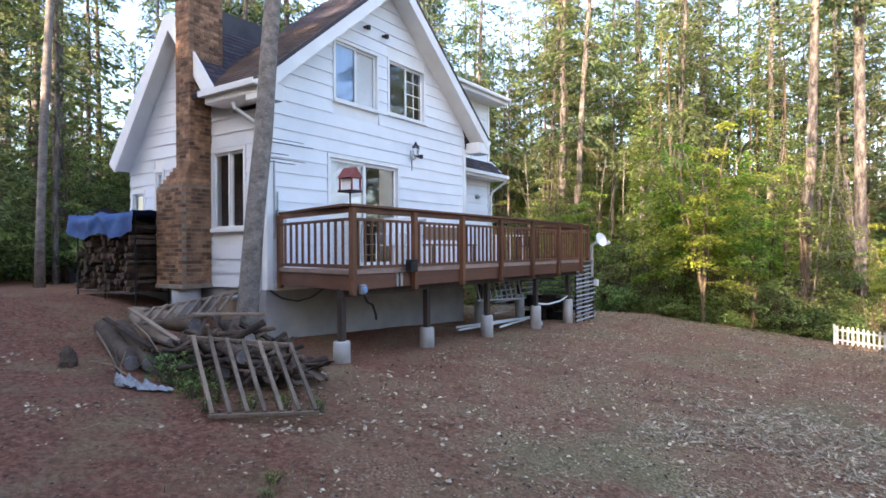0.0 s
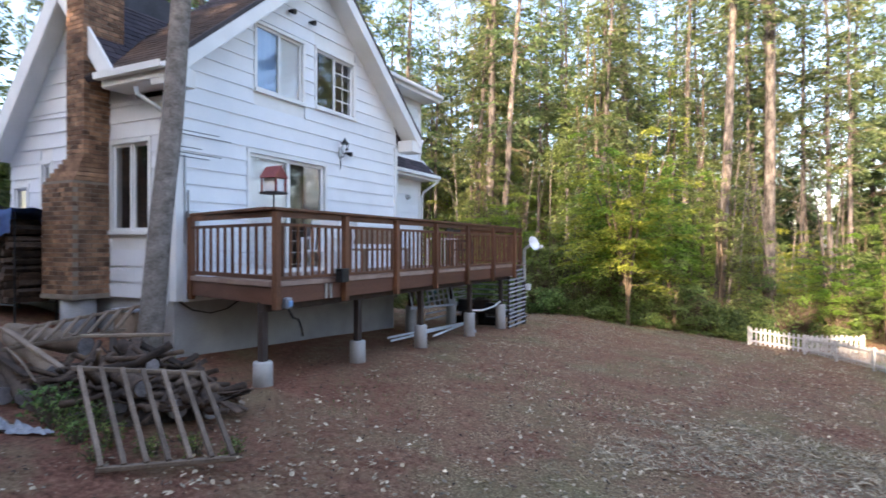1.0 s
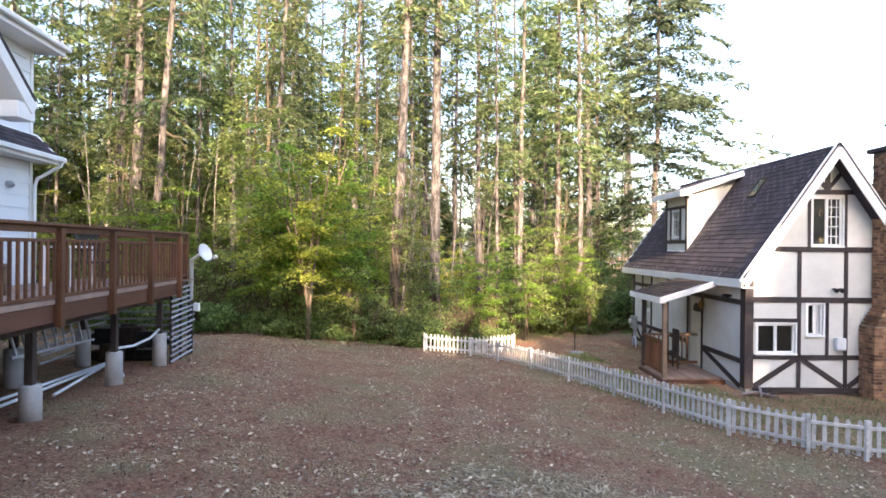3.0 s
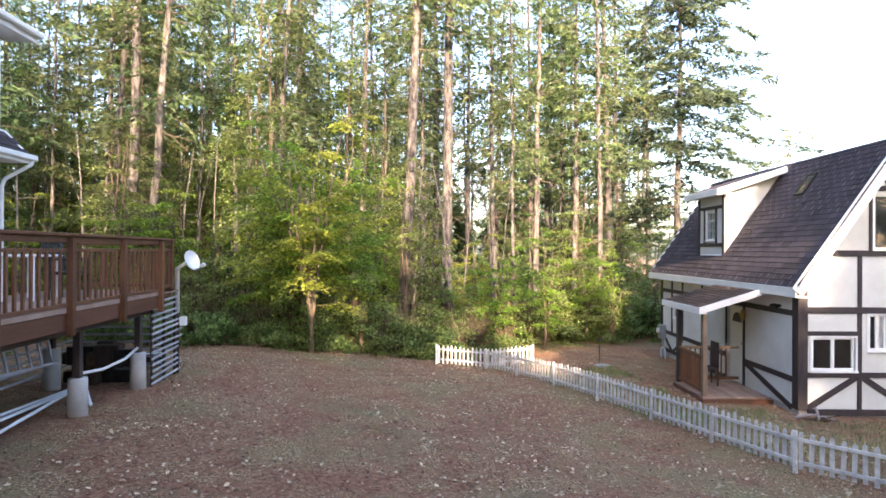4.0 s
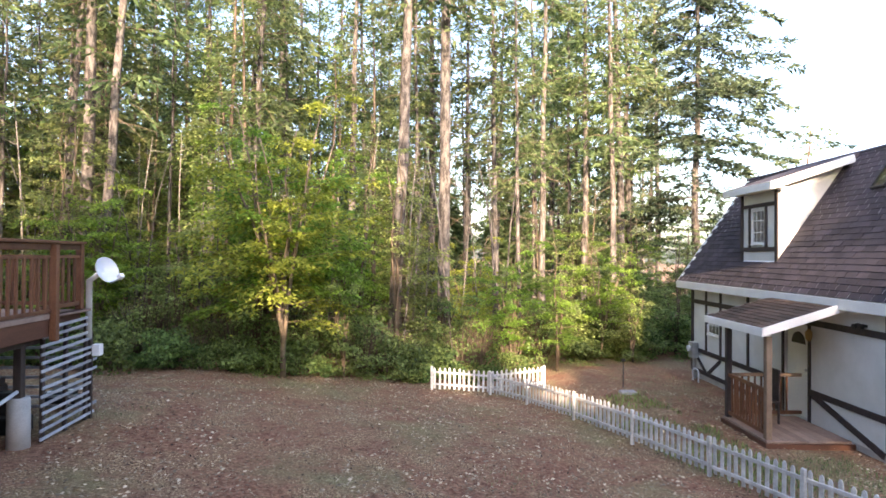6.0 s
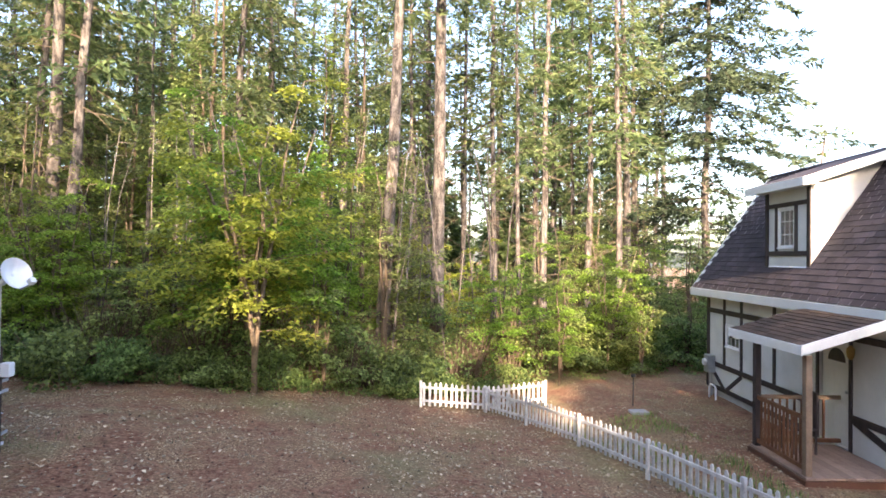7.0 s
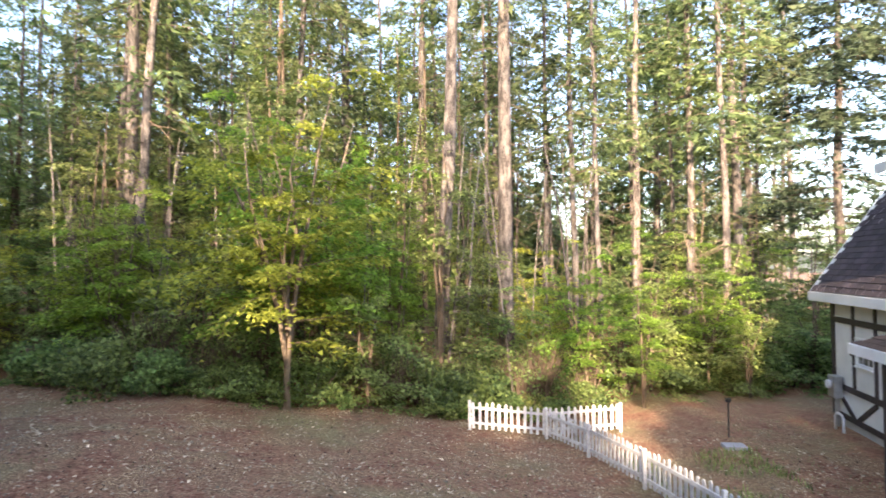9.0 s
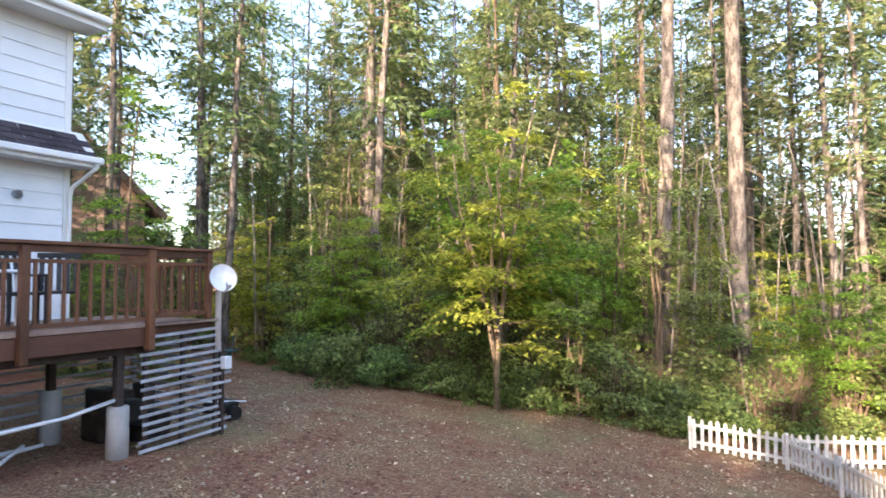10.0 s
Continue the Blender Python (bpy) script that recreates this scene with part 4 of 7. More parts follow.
def build_dormer():
    """Shed dormer in the left slope."""
    d = thing("dormer", (12.4, 15.7, 2.0), "shed dormer with cream walls, brown timbers and white fascia", "dormer")
    PD = lambda u, n, z: (12.42 - n, u, z)
    y0, y1, zb, zt = 14.90, 16.56, 2.0, 3.66
    part("wall", core_wall(PD, lambda z: (y0, y1), zb, zt, [(15.47, 16.05, 2.46, 3.28)], 0.10), M_STUCCO, d)
    for yy, s in ((y0, -1), (y1, 1)):
        bm = bmesh.new()
        k = 0.314                      # pitch of the shed roof
        xr = (3.74 - 12.10 * k - CRZ + CS * CRX) / (CS - k)
        ring = [(12.42, yy, zb), (12.42, yy, 3.74 + 0.32 * k), (xr, yy, CRZ - CS * (CRX - xr))]
        prism(bm, ring, [(x, y - s * 0.1, z) for x, y, z in ring])
        part("cheek", bm, M_STUCCO, d)
    for u0, u1, z0, z1 in ((y0 - 0.03, y0 + 0.09, zb, zt), (y1 - 0.09, y1 + 0.03, zb, zt), (y0 + 0.09, y1 - 0.09, 2.28, 2.38), (y0 + 0.09, y1 - 0.09, 3.32, 3.41), (15.33, 15.43, 2.38, 3.32), (16.09, 16.19, 2.38, 3.32)):
        part("timber", pbox(PD, u0, u1, 0.002, 0.03, z0, z1), M_TIMBER, d)
    m = slope_pose((12.10, y0 - 0.32, 3.80), (12.10, y1 + 0.32, 3.80), (14.20, y0 - 0.32, 4.46))
    part("roof_board", one_box((0, 0, -0.08), (y1 - y0 + 0.64, 2.2, 0.012), m), M_SHINGLE, d)
    part("fascia", one_box((12.07, y0 - 0.34, 3.64), (12.11, y1 + 0.34, 3.81), None, 0.005), M_TRIM, d, "white dormer fascia")
    for yy in (y0 - 0.33, y1 + 0.33):
        part("rake_board", bar((12.10, yy, 3.72), (14.0, yy, 4.32), 0.035, 0.17, 0.005), M_TRIM, d)
    part("soffit", one_box((12.11, y0 - 0.3, 3.67), (12.5, y1 + 0.3, 3.69)), M_TRIM, d)
    window("window_7", PD, 15.47, 16.05, 2.46, 3.28, "white dormer window with grid in the upper sash", 1, muntin=(2, 2), muntin_on=(0,), trim=0.03, proud=0.03)
    # skylight
    sl = thing("skylight", (13.4, 12.3, 3.2), "glass skylight with metal frame set in the cottage roof", "skylight")
    m = slope_pose((CX0 - OV, CY0 - 0.42, CEZ), (CX0 - OV, 19, CEZ), (CRX, CY0 - 0.42, CRZ)) @ Matrix.Translation((2.47, 2.89, 0.0))
    for lo, hi in (((-0.20, -0.34, 0), (0.20, -0.29, 0.07)), ((-0.20, 0.25, 0), (0.20, 0.29, 0.07)), ((-0.20, -0.29, 0), (-0.165, 0.25, 0.07)), ((0.165, -0.29, 0), (0.20, 0.25, 0.07))):
        part("frame", one_box(lo, hi, m, 0.006), M_METAL, sl)
    part("pane", one_box((-0.165, -0.29, 0.045), (0.165, 0.25, 0.051), m), M_GLASS, sl)


def build_porch():
    p = thing("porch", (10.6, 12.6, -1.3), "small wooden porch with shingled lean-to roof and brown balustrade", "porch")
    px0, py0, py1, pz = 10.62, 12.05, 13.80, -1.10
    n = 10
    for i in range(n):
        x0 = px0 + i * (CX0 - 0.05 - px0) / n
        part("porch_board", one_box((x0, py0, pz - 0.04), (x0 + (CX0 - 0.05 - px0) / n - 0.006, py1, pz), None, 0.004), M_BOARD, p)
    part("rim", one_box((px0 - 0.03, py0 - 0.02, pz - 0.22), (px0 + 0.01, py1 + 0.02, pz - 0.045), None, 0.005), M_FASCIA, p)
    part("rim", one_box((px0, py0 - 0.03, pz - 0.22), (CX0, py0 + 0.01, pz - 0.045), None, 0.005), M_FASCIA, p)
    for i in range(13):
        for dz in (-1, 1):
            y = py0 + 0.02 + i * 0.13
            part("lattice_strip", bar((px0 + 0.02 + 0.006 * dz, y, pz - 0.25 - 0.17 * (dz < 0)), (px0 + 0.02 + 0.006 * dz, y + 0.17, pz - 0.25 - 0.17 * (dz > 0)), 0.008, 0.03, 0), M_DARKWOOD, p)
    for k in range(2):
        part("step", one_box((11.1, py0 - 0.30 * (k + 1), pz - 0.16 * (k + 1) - 0.05), (12.15, py0 - 0.30 * k - 0.03, pz - 0.16 * (k + 1)), None, 0.006), M_BOARD, p)
    # near post takes the paler wood, so the sun on it is in its colour
    part("porch_post", one_box((px0 + 0.02, py0 + 0.05, pz), (px0 + 0.13, py0 + 0.16, 0.74), None, 0.008), M_PALE, p, "wooden post with sunlight put into its pale colour")
    part("porch_post", one_box((px0 + 0.02, py1 - 0.16, pz), (px0 + 0.13, py1 - 0.05, 0.74), None, 0.008), M_TIMBER, p, "dark brown post")
    part("porch_beam", one_box((px0 - 0.02, py0 + 0.02, 0.74), (px0 + 0.08, py1 + 0.35, 0.86), None, 0.006), M_TRIM, p)
    for z in (pz + 0.10, pz + 0.86):
        part("rail", bar((px0 + 0.07, py0 + 0.16, z), (px0 + 0.07, py1 - 0.16, z), 0.05, 0.07), M_DECK, p)
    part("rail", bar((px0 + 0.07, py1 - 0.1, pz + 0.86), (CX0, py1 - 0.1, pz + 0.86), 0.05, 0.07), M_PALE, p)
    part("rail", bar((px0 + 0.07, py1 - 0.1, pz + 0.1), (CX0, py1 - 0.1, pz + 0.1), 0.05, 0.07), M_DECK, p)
    bal = box_mesh("baluster", (0.035, 0.035, 0.76), M_DECK, 0.004, True)
    for i in range(1, 12):
        piece("baluster", bal, p, Matrix.Translation((px0 + 0.07, py0 + 0.16 + i * (py1 - py0 - 0.32) / 12, pz + 0.1)))
    for i in range(1, 10):
        piece("baluster", bal, p, Matrix.Translation((px0 + 0.1 + i * 0.135, py1 - 0.1, pz + 0.1)))
    # lean-to roof
    m = slope_pose((10.55, 12.05, 0.88), (10.55, 14.45, 0.88), (CX0 - 0.03, 12.05, 1.36))
    roof = thing("porch_roof", (10.3, 12.9, 0.85), "brown shingled lean-to roof with white edges")
    roof.parent = p
    roof.matrix_basis = WORLD[p.name].inverted() @ WORLD[roof.name]
    shingled(roof, m, 2.4, 1.72, (M_SHINGLEB, M_SHINGLEJ), near=130, thick=0.05, deck_mat=M_SHINGLEB)
    part("fascia", one_box((10.52, 12.03, 0.74), (10.56, 14.47, 0.89), None, 0.004), M_TRIM, roof)
    for y, dz, edge in ((12.04, 0.0, M_TRIM), (14.46, -0.05, M_SHINGLEB)):
        part("rake_board", bar((10.54, y, 0.82 + dz), (CX0 - 0.04, y, 1.32 + dz), 0.03, 0.15, 0.004), edge, roof)
    part("soffit", one_box((0, 0, -0.07), (2.4, 1.70, -0.052), m), M_TRIM, roof)
    # the door
    d = thing("door_2", (CX0, 13.9, pz), "cream panelled front door with fan light and brass handle", "door", kind="structure")
    part("door_leaf", pbox(P_cs, 13.46, 14.30, -0.10, -0.05, -1.09, 0.75), M_TRIM, d)
    for u0, u1, z0, z1 in ((13.56, 13.82, -0.95, -0.35), (13.94, 14.20, -0.95, -0.35), (13.56, 13.82, -0.25, 0.25), (13.94, 14.20, -0.25, 0.25)):
        part("door_panel", pbox(P_cs, u0, u1, -0.052, -0.042, z0, z1, 0.006), M_TRIM, d)
    bm = bmesh.new()
    arc = [(13.88 + 0.25 * math.cos(k * math.pi / 10), 0.38 + 0.24 * math.sin(k * math.pi / 10)) for k in range(11)]
    prism(bm, [P_cs(u, -0.06, z) for u, z in arc], [P_cs(u, -0.042, z) for u, z in arc])
    part("fan_light", bm, M_TIMBER, d)
    bm = bmesh.new()
    tube(bm, [P_cs(13.55, -0.05, -0.12), P_cs(13.55, 0.0, -0.12), P_cs(13.55, 0.015, -0.12)], [0.02, 0.032, 0.02], 10)
    part("door_handle", bm, M_STEEL, d)


def build_cottage_openings():
    window("window_8", P_cg, 12.52, 13.46, -0.30, 0.38, "white sliding window with dark panes in timber frame", 2, trim=0.04, proud=0.04)
    window("window_9", P_cg, 13.74, 14.14, 0.12, 0.86, "narrow white window with pale curtain", 2, trim=0.04, proud=0.04, behind=(None, M_BLIND))
    # M_ROOM sheets added behind both panes, dark in place of an unlit room
    window("window_10", P_cg, 13.84, 14.60, 2.20, 3.34, "tall white gable window, one sash gridded", 2, muntin=(2, 4), muntin_on=(1,), trim=0.03, proud=0.04, behind=(M_ROOM, M_ROOM))
    window("window_11", P_cs, 17.5, 18.2, 0.02, 0.55, "small white gridded window in the long wall", 1, muntin=(2, 1), muntin_on=(0,), trim=0.03, proud=0.03)
    ch = thing("chimney", (15.9, 10.8, -1.4), "brown brick chimney against the cottage gable", "chimney")
    brick_shell(ch, 15.0, 16.6, 10.50, 11.02, -1.5, 0.40, 100, "sw")
    for k in range(6):
        part("shoulder_course", one_box((15.0 + 0.05 * (k + 1), 10.50 + 0.01 * k, 0.40 + 0.075 * k), (16.6 - 0.09 * (k + 1), 11.015, 0.468 + 0.075 * k), None, 0.006), M_BRICK, ch)
    brick_shell(ch, 15.3, 16.1, 10.56, 11.02, 0.85, 4.35, 60, "sw")
    part("cap", one_box((15.2, 10.46, 4.35), (16.2, 11.10, 4.45), None, 0.01), M_TIMBER, ch)
    bm = bmesh.new()
    tube(bm, [(15.6, 10.8, 4.45), (15.6, 10.8, 4.95), (15.6, 10.8, 5.0)], [0.13, 0.13, 0.17], 14)
    part("flue", bm, M_METAL, ch, "black metal flue pipe")


before = set(scene.objects)
build_cottage()
build_cottage_openings()
build_dormer()
build_porch()
settle(before, PLOT)


# ------------------------------------------------------------- picket fence
def picket_mesh(h, w=0.062, t=0.018):
    bm = bmesh.new()
    prof = [(-w / 2, 0), (w / 2, 0), (w / 2, h - 0.04), (w * 0.30, h - 0.012), (w * 0.10, h), (-w * 0.10, h), (-w * 0.30, h - 0.012), (-w / 2, h - 0.04)]
    prism(bm, [(x, -t / 2, z) for x, z in prof], [(x, t / 2, z) for x, z in prof])
    return to_mesh("picket", bm, M_PICKET)


def build_fence(path, label, front=-1):
    fence = thing("picket_fence", (*path[0], ground_z(*path[0])), label, "fence", "white picket fence runs")
    pk = [picket_mesh(0.57 + 0.012 * k) for k in range(3)]
    post = box_mesh("fence_post", (0.062, 0.062, 0.74), M_PICKET, 0.008, True)
    rnd = random.Random(2)
    for (a_, b_) in zip(path, path[1:]):
        a_, b_ = Vector(a_), Vector(b_)
        L = (b_ - a_).length
        ang = math.atan2(b_.y - a_.y, b_.x - a_.x)
        nrm = Vector((-math.sin(ang), math.cos(ang))) * front
        za, zb = ground_z(*a_) + 0.02, ground_z(*b_) + 0.02
        piece("fence_post", post, fence, Matrix.Translation((*(a_ + nrm * 0.05), za - 0.1)) @ Matrix.Rotation(ang, 4, "Z"))
        for h in (0.15, 0.50):
            part("fence_rail", bar((*(a_ + nrm * 0.026), za + h + rnd.uniform(-0.012, 0.012)), (*(b_ + nrm * 0.026), zb + h + rnd.uniform(-0.012, 0.012)), 0.03, 0.058, 0.004), M_PICKET, fence)
        n = max(int(L / 0.137), 1)
        for i in range(n):
            u = (i + 0.5) / n
            q = a_ + (b_ - a_) * u
            piece("picket", pk[rnd.randrange(3)], fence, Matrix.Translation((*q, za + (zb - za) * u + 0.04 + rnd.uniform(-0.012, 0.012))) @ Matrix.Rotation(ang + rnd.uniform(-0.05, 0.05), 4, "Z") @ Matrix.Rotation(rnd.uniform(-0.03, 0.03), 4, "Y"))
    q = path[-1]
    piece("fence_post", post, fence, Matrix.Translation((*q, ground_z(*q) - 0.08)))


build_fence([(5.66, 16.75), (7.33, 17.15), (9.0, 17.6)], "short run of worn white picket fence by the trees", 1)
build_fence([(7.36, 17.06), (8.07, 15.6), (8.70, 13.7), (9.25, 11.75), (9.75, 9.85), (10.15, 8.2), (10.60, 6.6), (11.38, 5.62), (12.05, 5.2), (13.6, 4.9), (15.2, 4.7)], "long run of worn white picket fence round the cottage yard")


# ------------------------------------------------------------- trees
def rot_z(v, a_):
    c_, s_ = math.cos(a_), math.sin(a_)
    return np.stack([v[..., 0] * c_ - v[..., 1] * s_, v[..., 0] * s_ + v[..., 1] * c_, v[..., 2]], -1)


def sprays(base, along, side, up, length, width, rng):
    """Needle sprays or leaves: pointed four-cornered blades at base, running along."""
    n = len(base)
    L = length[:, None] if isinstance(length, np.ndarray) else length
    W = width[:, None] if isinstance(width, np.ndarray) else width
    v = np.empty((n, 4, 3))
    v[:, 0] = base
    v[:, 1] = base + along * L * 0.5 + side * W * 0.5 + up * W * 0.12
    v[:, 2] = base + along * L
    v[:, 3] = base + along * L * 0.5 - side * W * 0.5 + up * W * 0.12
    return v


def blades(base, along, side, length, width):
    """Small pointed three-cornered leaves or needle sprays."""
    v = np.empty((len(base), 3, 3))
    v[:, 0] = base - side * (width * 0.5)[:, None]
    v[:, 1] = base + side * (width * 0.5)[:, None] + along * (length * 0.25)[:, None]
    v[:, 2] = base + along * length[:, None]
    return v.reshape(-1, 3).tolist(), np.arange(3 * len(base)).reshape(-1, 3).tolist()


def unit(v):
    return v / np.maximum(np.linalg.norm(v, axis=-1, keepdims=True), 1e-6)


def make_conifer(seed, height, r0, crown_from, spread, n_br, n_sp, bark, dead=10, lean=0.012, big=1.0, fan=0.30, hang=0.5, twigs=True, label="", needles=None):
    rng = np.random.default_rng(seed)
    rnd = random.Random(seed)
    tree = thing("conifer_tree", (0, 0, 0), label or "tall fir with bare grey-brown trunk and soft drooping boughs", "tree", "forest conifers")
    lx, ly = rnd.uniform(-lean, lean), rnd.uniform(-lean, lean)
    k = 12
    pts = [(lx * height * (i / k) ** 1.3 + rnd.uniform(-0.05, 0.05), ly * height * (i / k) ** 1.3 + rnd.uniform(-0.05, 0.05), -0.3 + (height + 0.3) * i / k) for i in range(k + 1)]
    bm = bmesh.new()
    tube(bm, pts, [r0 * (1.35 if i == 0 else 1) * (1 - 0.93 * (i / k) ** 1.15) + 0.01 for i in range(k + 1)], 9, wob=0.06, rnd=rnd)
    part("trunk", bm, bark, tree, "", True)

    def on_trunk(z):
        t = np.clip(z / height, 0, 1) ** 1.3
        return np.stack([lx * height * t, ly * height * t, z], -1)
    bmb = bmesh.new()
    groups = []
    z0 = crown_from * height
    for i in range(n_br + dead):
        is_dead = i >= n_br
        if is_dead:
            z = rnd.uniform(0.10 * height, max(z0, 0.35 * height))
            L = rnd.uniform(0.5, 1.5)
        else:
            z = z0 + (height - z0) * rnd.random() ** 0.95
            L = spread * (1 - ((z - z0) / (height - z0)) ** 1.4) * rnd.uniform(0.45, 1.1) + 0.3
        az = i * 2.399 + rnd.uniform(-0.8, 0.8)
        rise = rnd.uniform(-0.25, 0.35) if not is_dead else rnd.uniform(-0.3, 0.2)
        droop = rnd.uniform(0.10, 0.55)
        o = on_trunk(np.array(z))
        if twigs or is_dead:
            ts = np.array([0, 0.5, 1.0])
            path = rot_z(np.stack([L * ts, 0 * ts, L * (rise * ts - droop * ts ** 2)], -1), az) + o
            tube(bmb, [tuple(p) for p in path], [0.024 * min(L, 2.5) / 2 + 0.006, 0.012, 0.003], 3, cap=False)
        if is_dead:
            continue
        m = max(int(n_sp * (0.35 + L / spread)), 5)
        t = rng.uniform(0.10, 1.0, m)
        lat = rng.uniform(-1, 1, m) * fan * L * np.sin(np.pi * np.clip(t, 0, 0.93)) ** 0.7
        base = np.stack([L * t, lat, L * (rise * t - droop * t ** 2) - 0.25 * np.abs(lat) - rng.exponential(0.07, m)], -1)
        along = unit(np.stack([rng.uniform(0.0, 0.9, m), np.sign(lat) * rng.uniform(0.1, 0.9, m), rng.uniform(-1.6 * hang, 0.25, m)], -1))
        side = unit(np.cross(along, unit(rng.normal(0, 1, (m, 3)) + np.array([0, 0, 0.6]))))
        ln = big * rng.uniform(0.22, 0.55, m) * min(1.0, 0.55 + L / 4)
        groups.append((rot_z(base, az) + o, rot_z(along, az), rot_z(side, az), ln))
    if twigs or dead:
        tagged(part("bough", bmb, M_TWIG, tree), kind="stuff")
    base, along, side, ln = (np.concatenate([g[k] for g in groups]) for k in range(4))
    v, f = blades(base, along, side, ln, ln * rng.uniform(0.22, 0.46, len(ln)))
    tagged(soup("crown", v, f, needles or M_NEEDLE, tree), "green drooping needle sprays")
    return tree


def make_broadleaf(seed, height, spread, n_stem, n_leaf, leaf, label, material, low=0.25, n_br=16, flat=0.07, lean=0.3, wood=None, fork=0.0):
    """Vine maple and the like: a few thin stems and flat hanging tiers of small leaves."""
    rng = np.random.default_rng(seed)
    rnd = random.Random(seed)
    tree = thing("broadleaf_tree", (0, 0, 0), label, "tree", "understory trees")
    bm = bmesh.new()
    tiers = []
    for s in range(n_stem):
        az = s * 2.399 + rnd.uniform(-0.5, 0.5)
        out = spread * rnd.uniform(0.08, lean)
        h = height * (1.0 if s == 0 else rnd.uniform(0.6, 0.95))
        ts = [0, 0.2, 0.4, 0.6, 0.8, 1.0]
        bend = [max(t - fork, 0) ** 1.3 if fork else t ** 1.6 for t in ts]
        sway = [0.0 if t <= fork else 2 * t for t in ts]
        pts = [(out * b * math.cos(az) + rnd.uniform(-.07, .07) * w, out * b * math.sin(az) + rnd.uniform(-.07, .07) * w, -0.15 + h * t) for t, b, w in zip(ts, bend, sway)]
        r = 0.022 + 0.0065 * height
        tube(bm, pts, [r * (1 - 0.85 * t) for t in ts], 6)
        for b in range(n_br):
            t = low + (1 - low) * (b + rnd.random()) / n_br
            i = min(int(t * 5), 4)
            p = Vector(pts[i]).lerp(Vector(pts[i + 1]), t * 5 - i)
            a2 = rnd.uniform(0, 6.283)
            L = spread * rnd.uniform(0.35, 0.95) * (1.05 - 0.65 * t ** 2)
            up, dn = L * rnd.uniform(0.10, 0.45), L * rnd.uniform(0.10, 0.45)
            q = [p + Vector((L * w * math.cos(a2), L * w * math.sin(a2), up * w - dn * w * w)) for w in (0.5, 1.0)]
            tube(bm, [p] + q, [0.011, 0.007, 0.002], 3, cap=False)
            tiers.append((p, a2, L, up, dn))
    tagged(part("stem", bm, wood or M_TWIG, tree, "", True), kind="stuff")
    P0 = np.array([tuple(k[0]) for k in tiers])
    A, L, U, D = (np.array([k[j] for k in tiers]) for j in (1, 2, 3, 4))
    pick = rng.choice(len(L), n_leaf, p=L / L.sum())
    w = rng.uniform(0.22, 1.05, n_leaf)
    lat = rng.normal(0, 0.17, n_leaf) * L[pick] * (1.25 - 0.6 * w)
    drop = rng.exponential(flat, n_leaf) + 0.35 * np.abs(lat)
    base = P0[pick] + np.stack([L[pick] * w * np.cos(A[pick]) - lat * np.sin(A[pick]), L[pick] * w * np.sin(A[pick]) + lat * np.cos(A[pick]), U[pick] * w - D[pick] * w * w - drop + 0.04], -1)
    base[:, 2] = np.maximum(base[:, 2], 0.05)
    az = A[pick] + rng.normal(0, 1.1, n_leaf)
    along = unit(np.stack([np.cos(az), np.sin(az), rng.normal(-0.45, 0.4, n_leaf)], -1))
    side = unit(np.stack([-np.sin(az), np.cos(az), rng.normal(0, 0.45, n_leaf)], -1))
    ln = leaf * rng.uniform(0.6, 1.35, n_leaf)
    v, f = blades(base, along, side, ln, ln * 0.85)
    soup("crown", v, f, material, tree)
    return tree


def make_shrub(seed, r, h, n_leaf, leaf, material, label, stems=14):
    rng = np.random.default_rng(seed)
    rnd = random.Random(seed)
    sh = thing("shrub", (0, 0, 0), label, "shrub", "low shrubs at the yard edge")
    bm = bmesh.new()
    for s in range(stems):
        az = rnd.uniform(0, 6.283)
        o = r * rnd.uniform(0.2, 0.85)
        tube(bm, [(0.1 * o * math.cos(az), 0.1 * o * math.sin(az), -0.1), (0.6 * o * math.cos(az), 0.6 * o * math.sin(az), h * 0.5), (o * math.cos(az), o * math.sin(az), h * rnd.uniform(0.6, 0.95))], [0.016, 0.011, 0.004], 4, cap=False)
    tagged(part("stem", bm, M_TWIG, sh), kind="stuff")
    # lumps of leaves on a few uneven domes
    k = 16
    cs = np.stack([rng.normal(0, r * 0.5, k), rng.normal(0, r * 0.5, k), rng.uniform(0.15, 0.75, k) * h], -1)
    rs = rng.uniform(0.16, 0.5, k) * r
    pick = rng.integers(0, k, n_leaf)
    d = unit(rng.normal(0, 1, (n_leaf, 3)))
    d[:, 2] = np.abs(d[:, 2]) * rng.choice([1, 1, 1, -0.4], n_leaf)
    base = cs[pick] + d * rs[pick][:, None] * rng.uniform(0.55, 1.08, n_leaf)[:, None] * np.array([1, 1, 0.75 * h / r])
    base[:, 2] = np.maximum(base[:, 2], 0.03)
    az = rng.uniform(0, 6.283, n_leaf)
    along = unit(d + np.stack([np.cos(az), np.sin(az), -0.3 + 0 * az], -1) * 0.9)
    side = unit(np.cross(along, d + rng.normal(0, 0.3, (n_leaf, 3))))
    ln = leaf * rng.uniform(0.6, 1.3, n_leaf)
    v, f = blades(base, along, side, ln, ln * 0.85)
    soup("leaves", v, f, material, sh)
    return sh


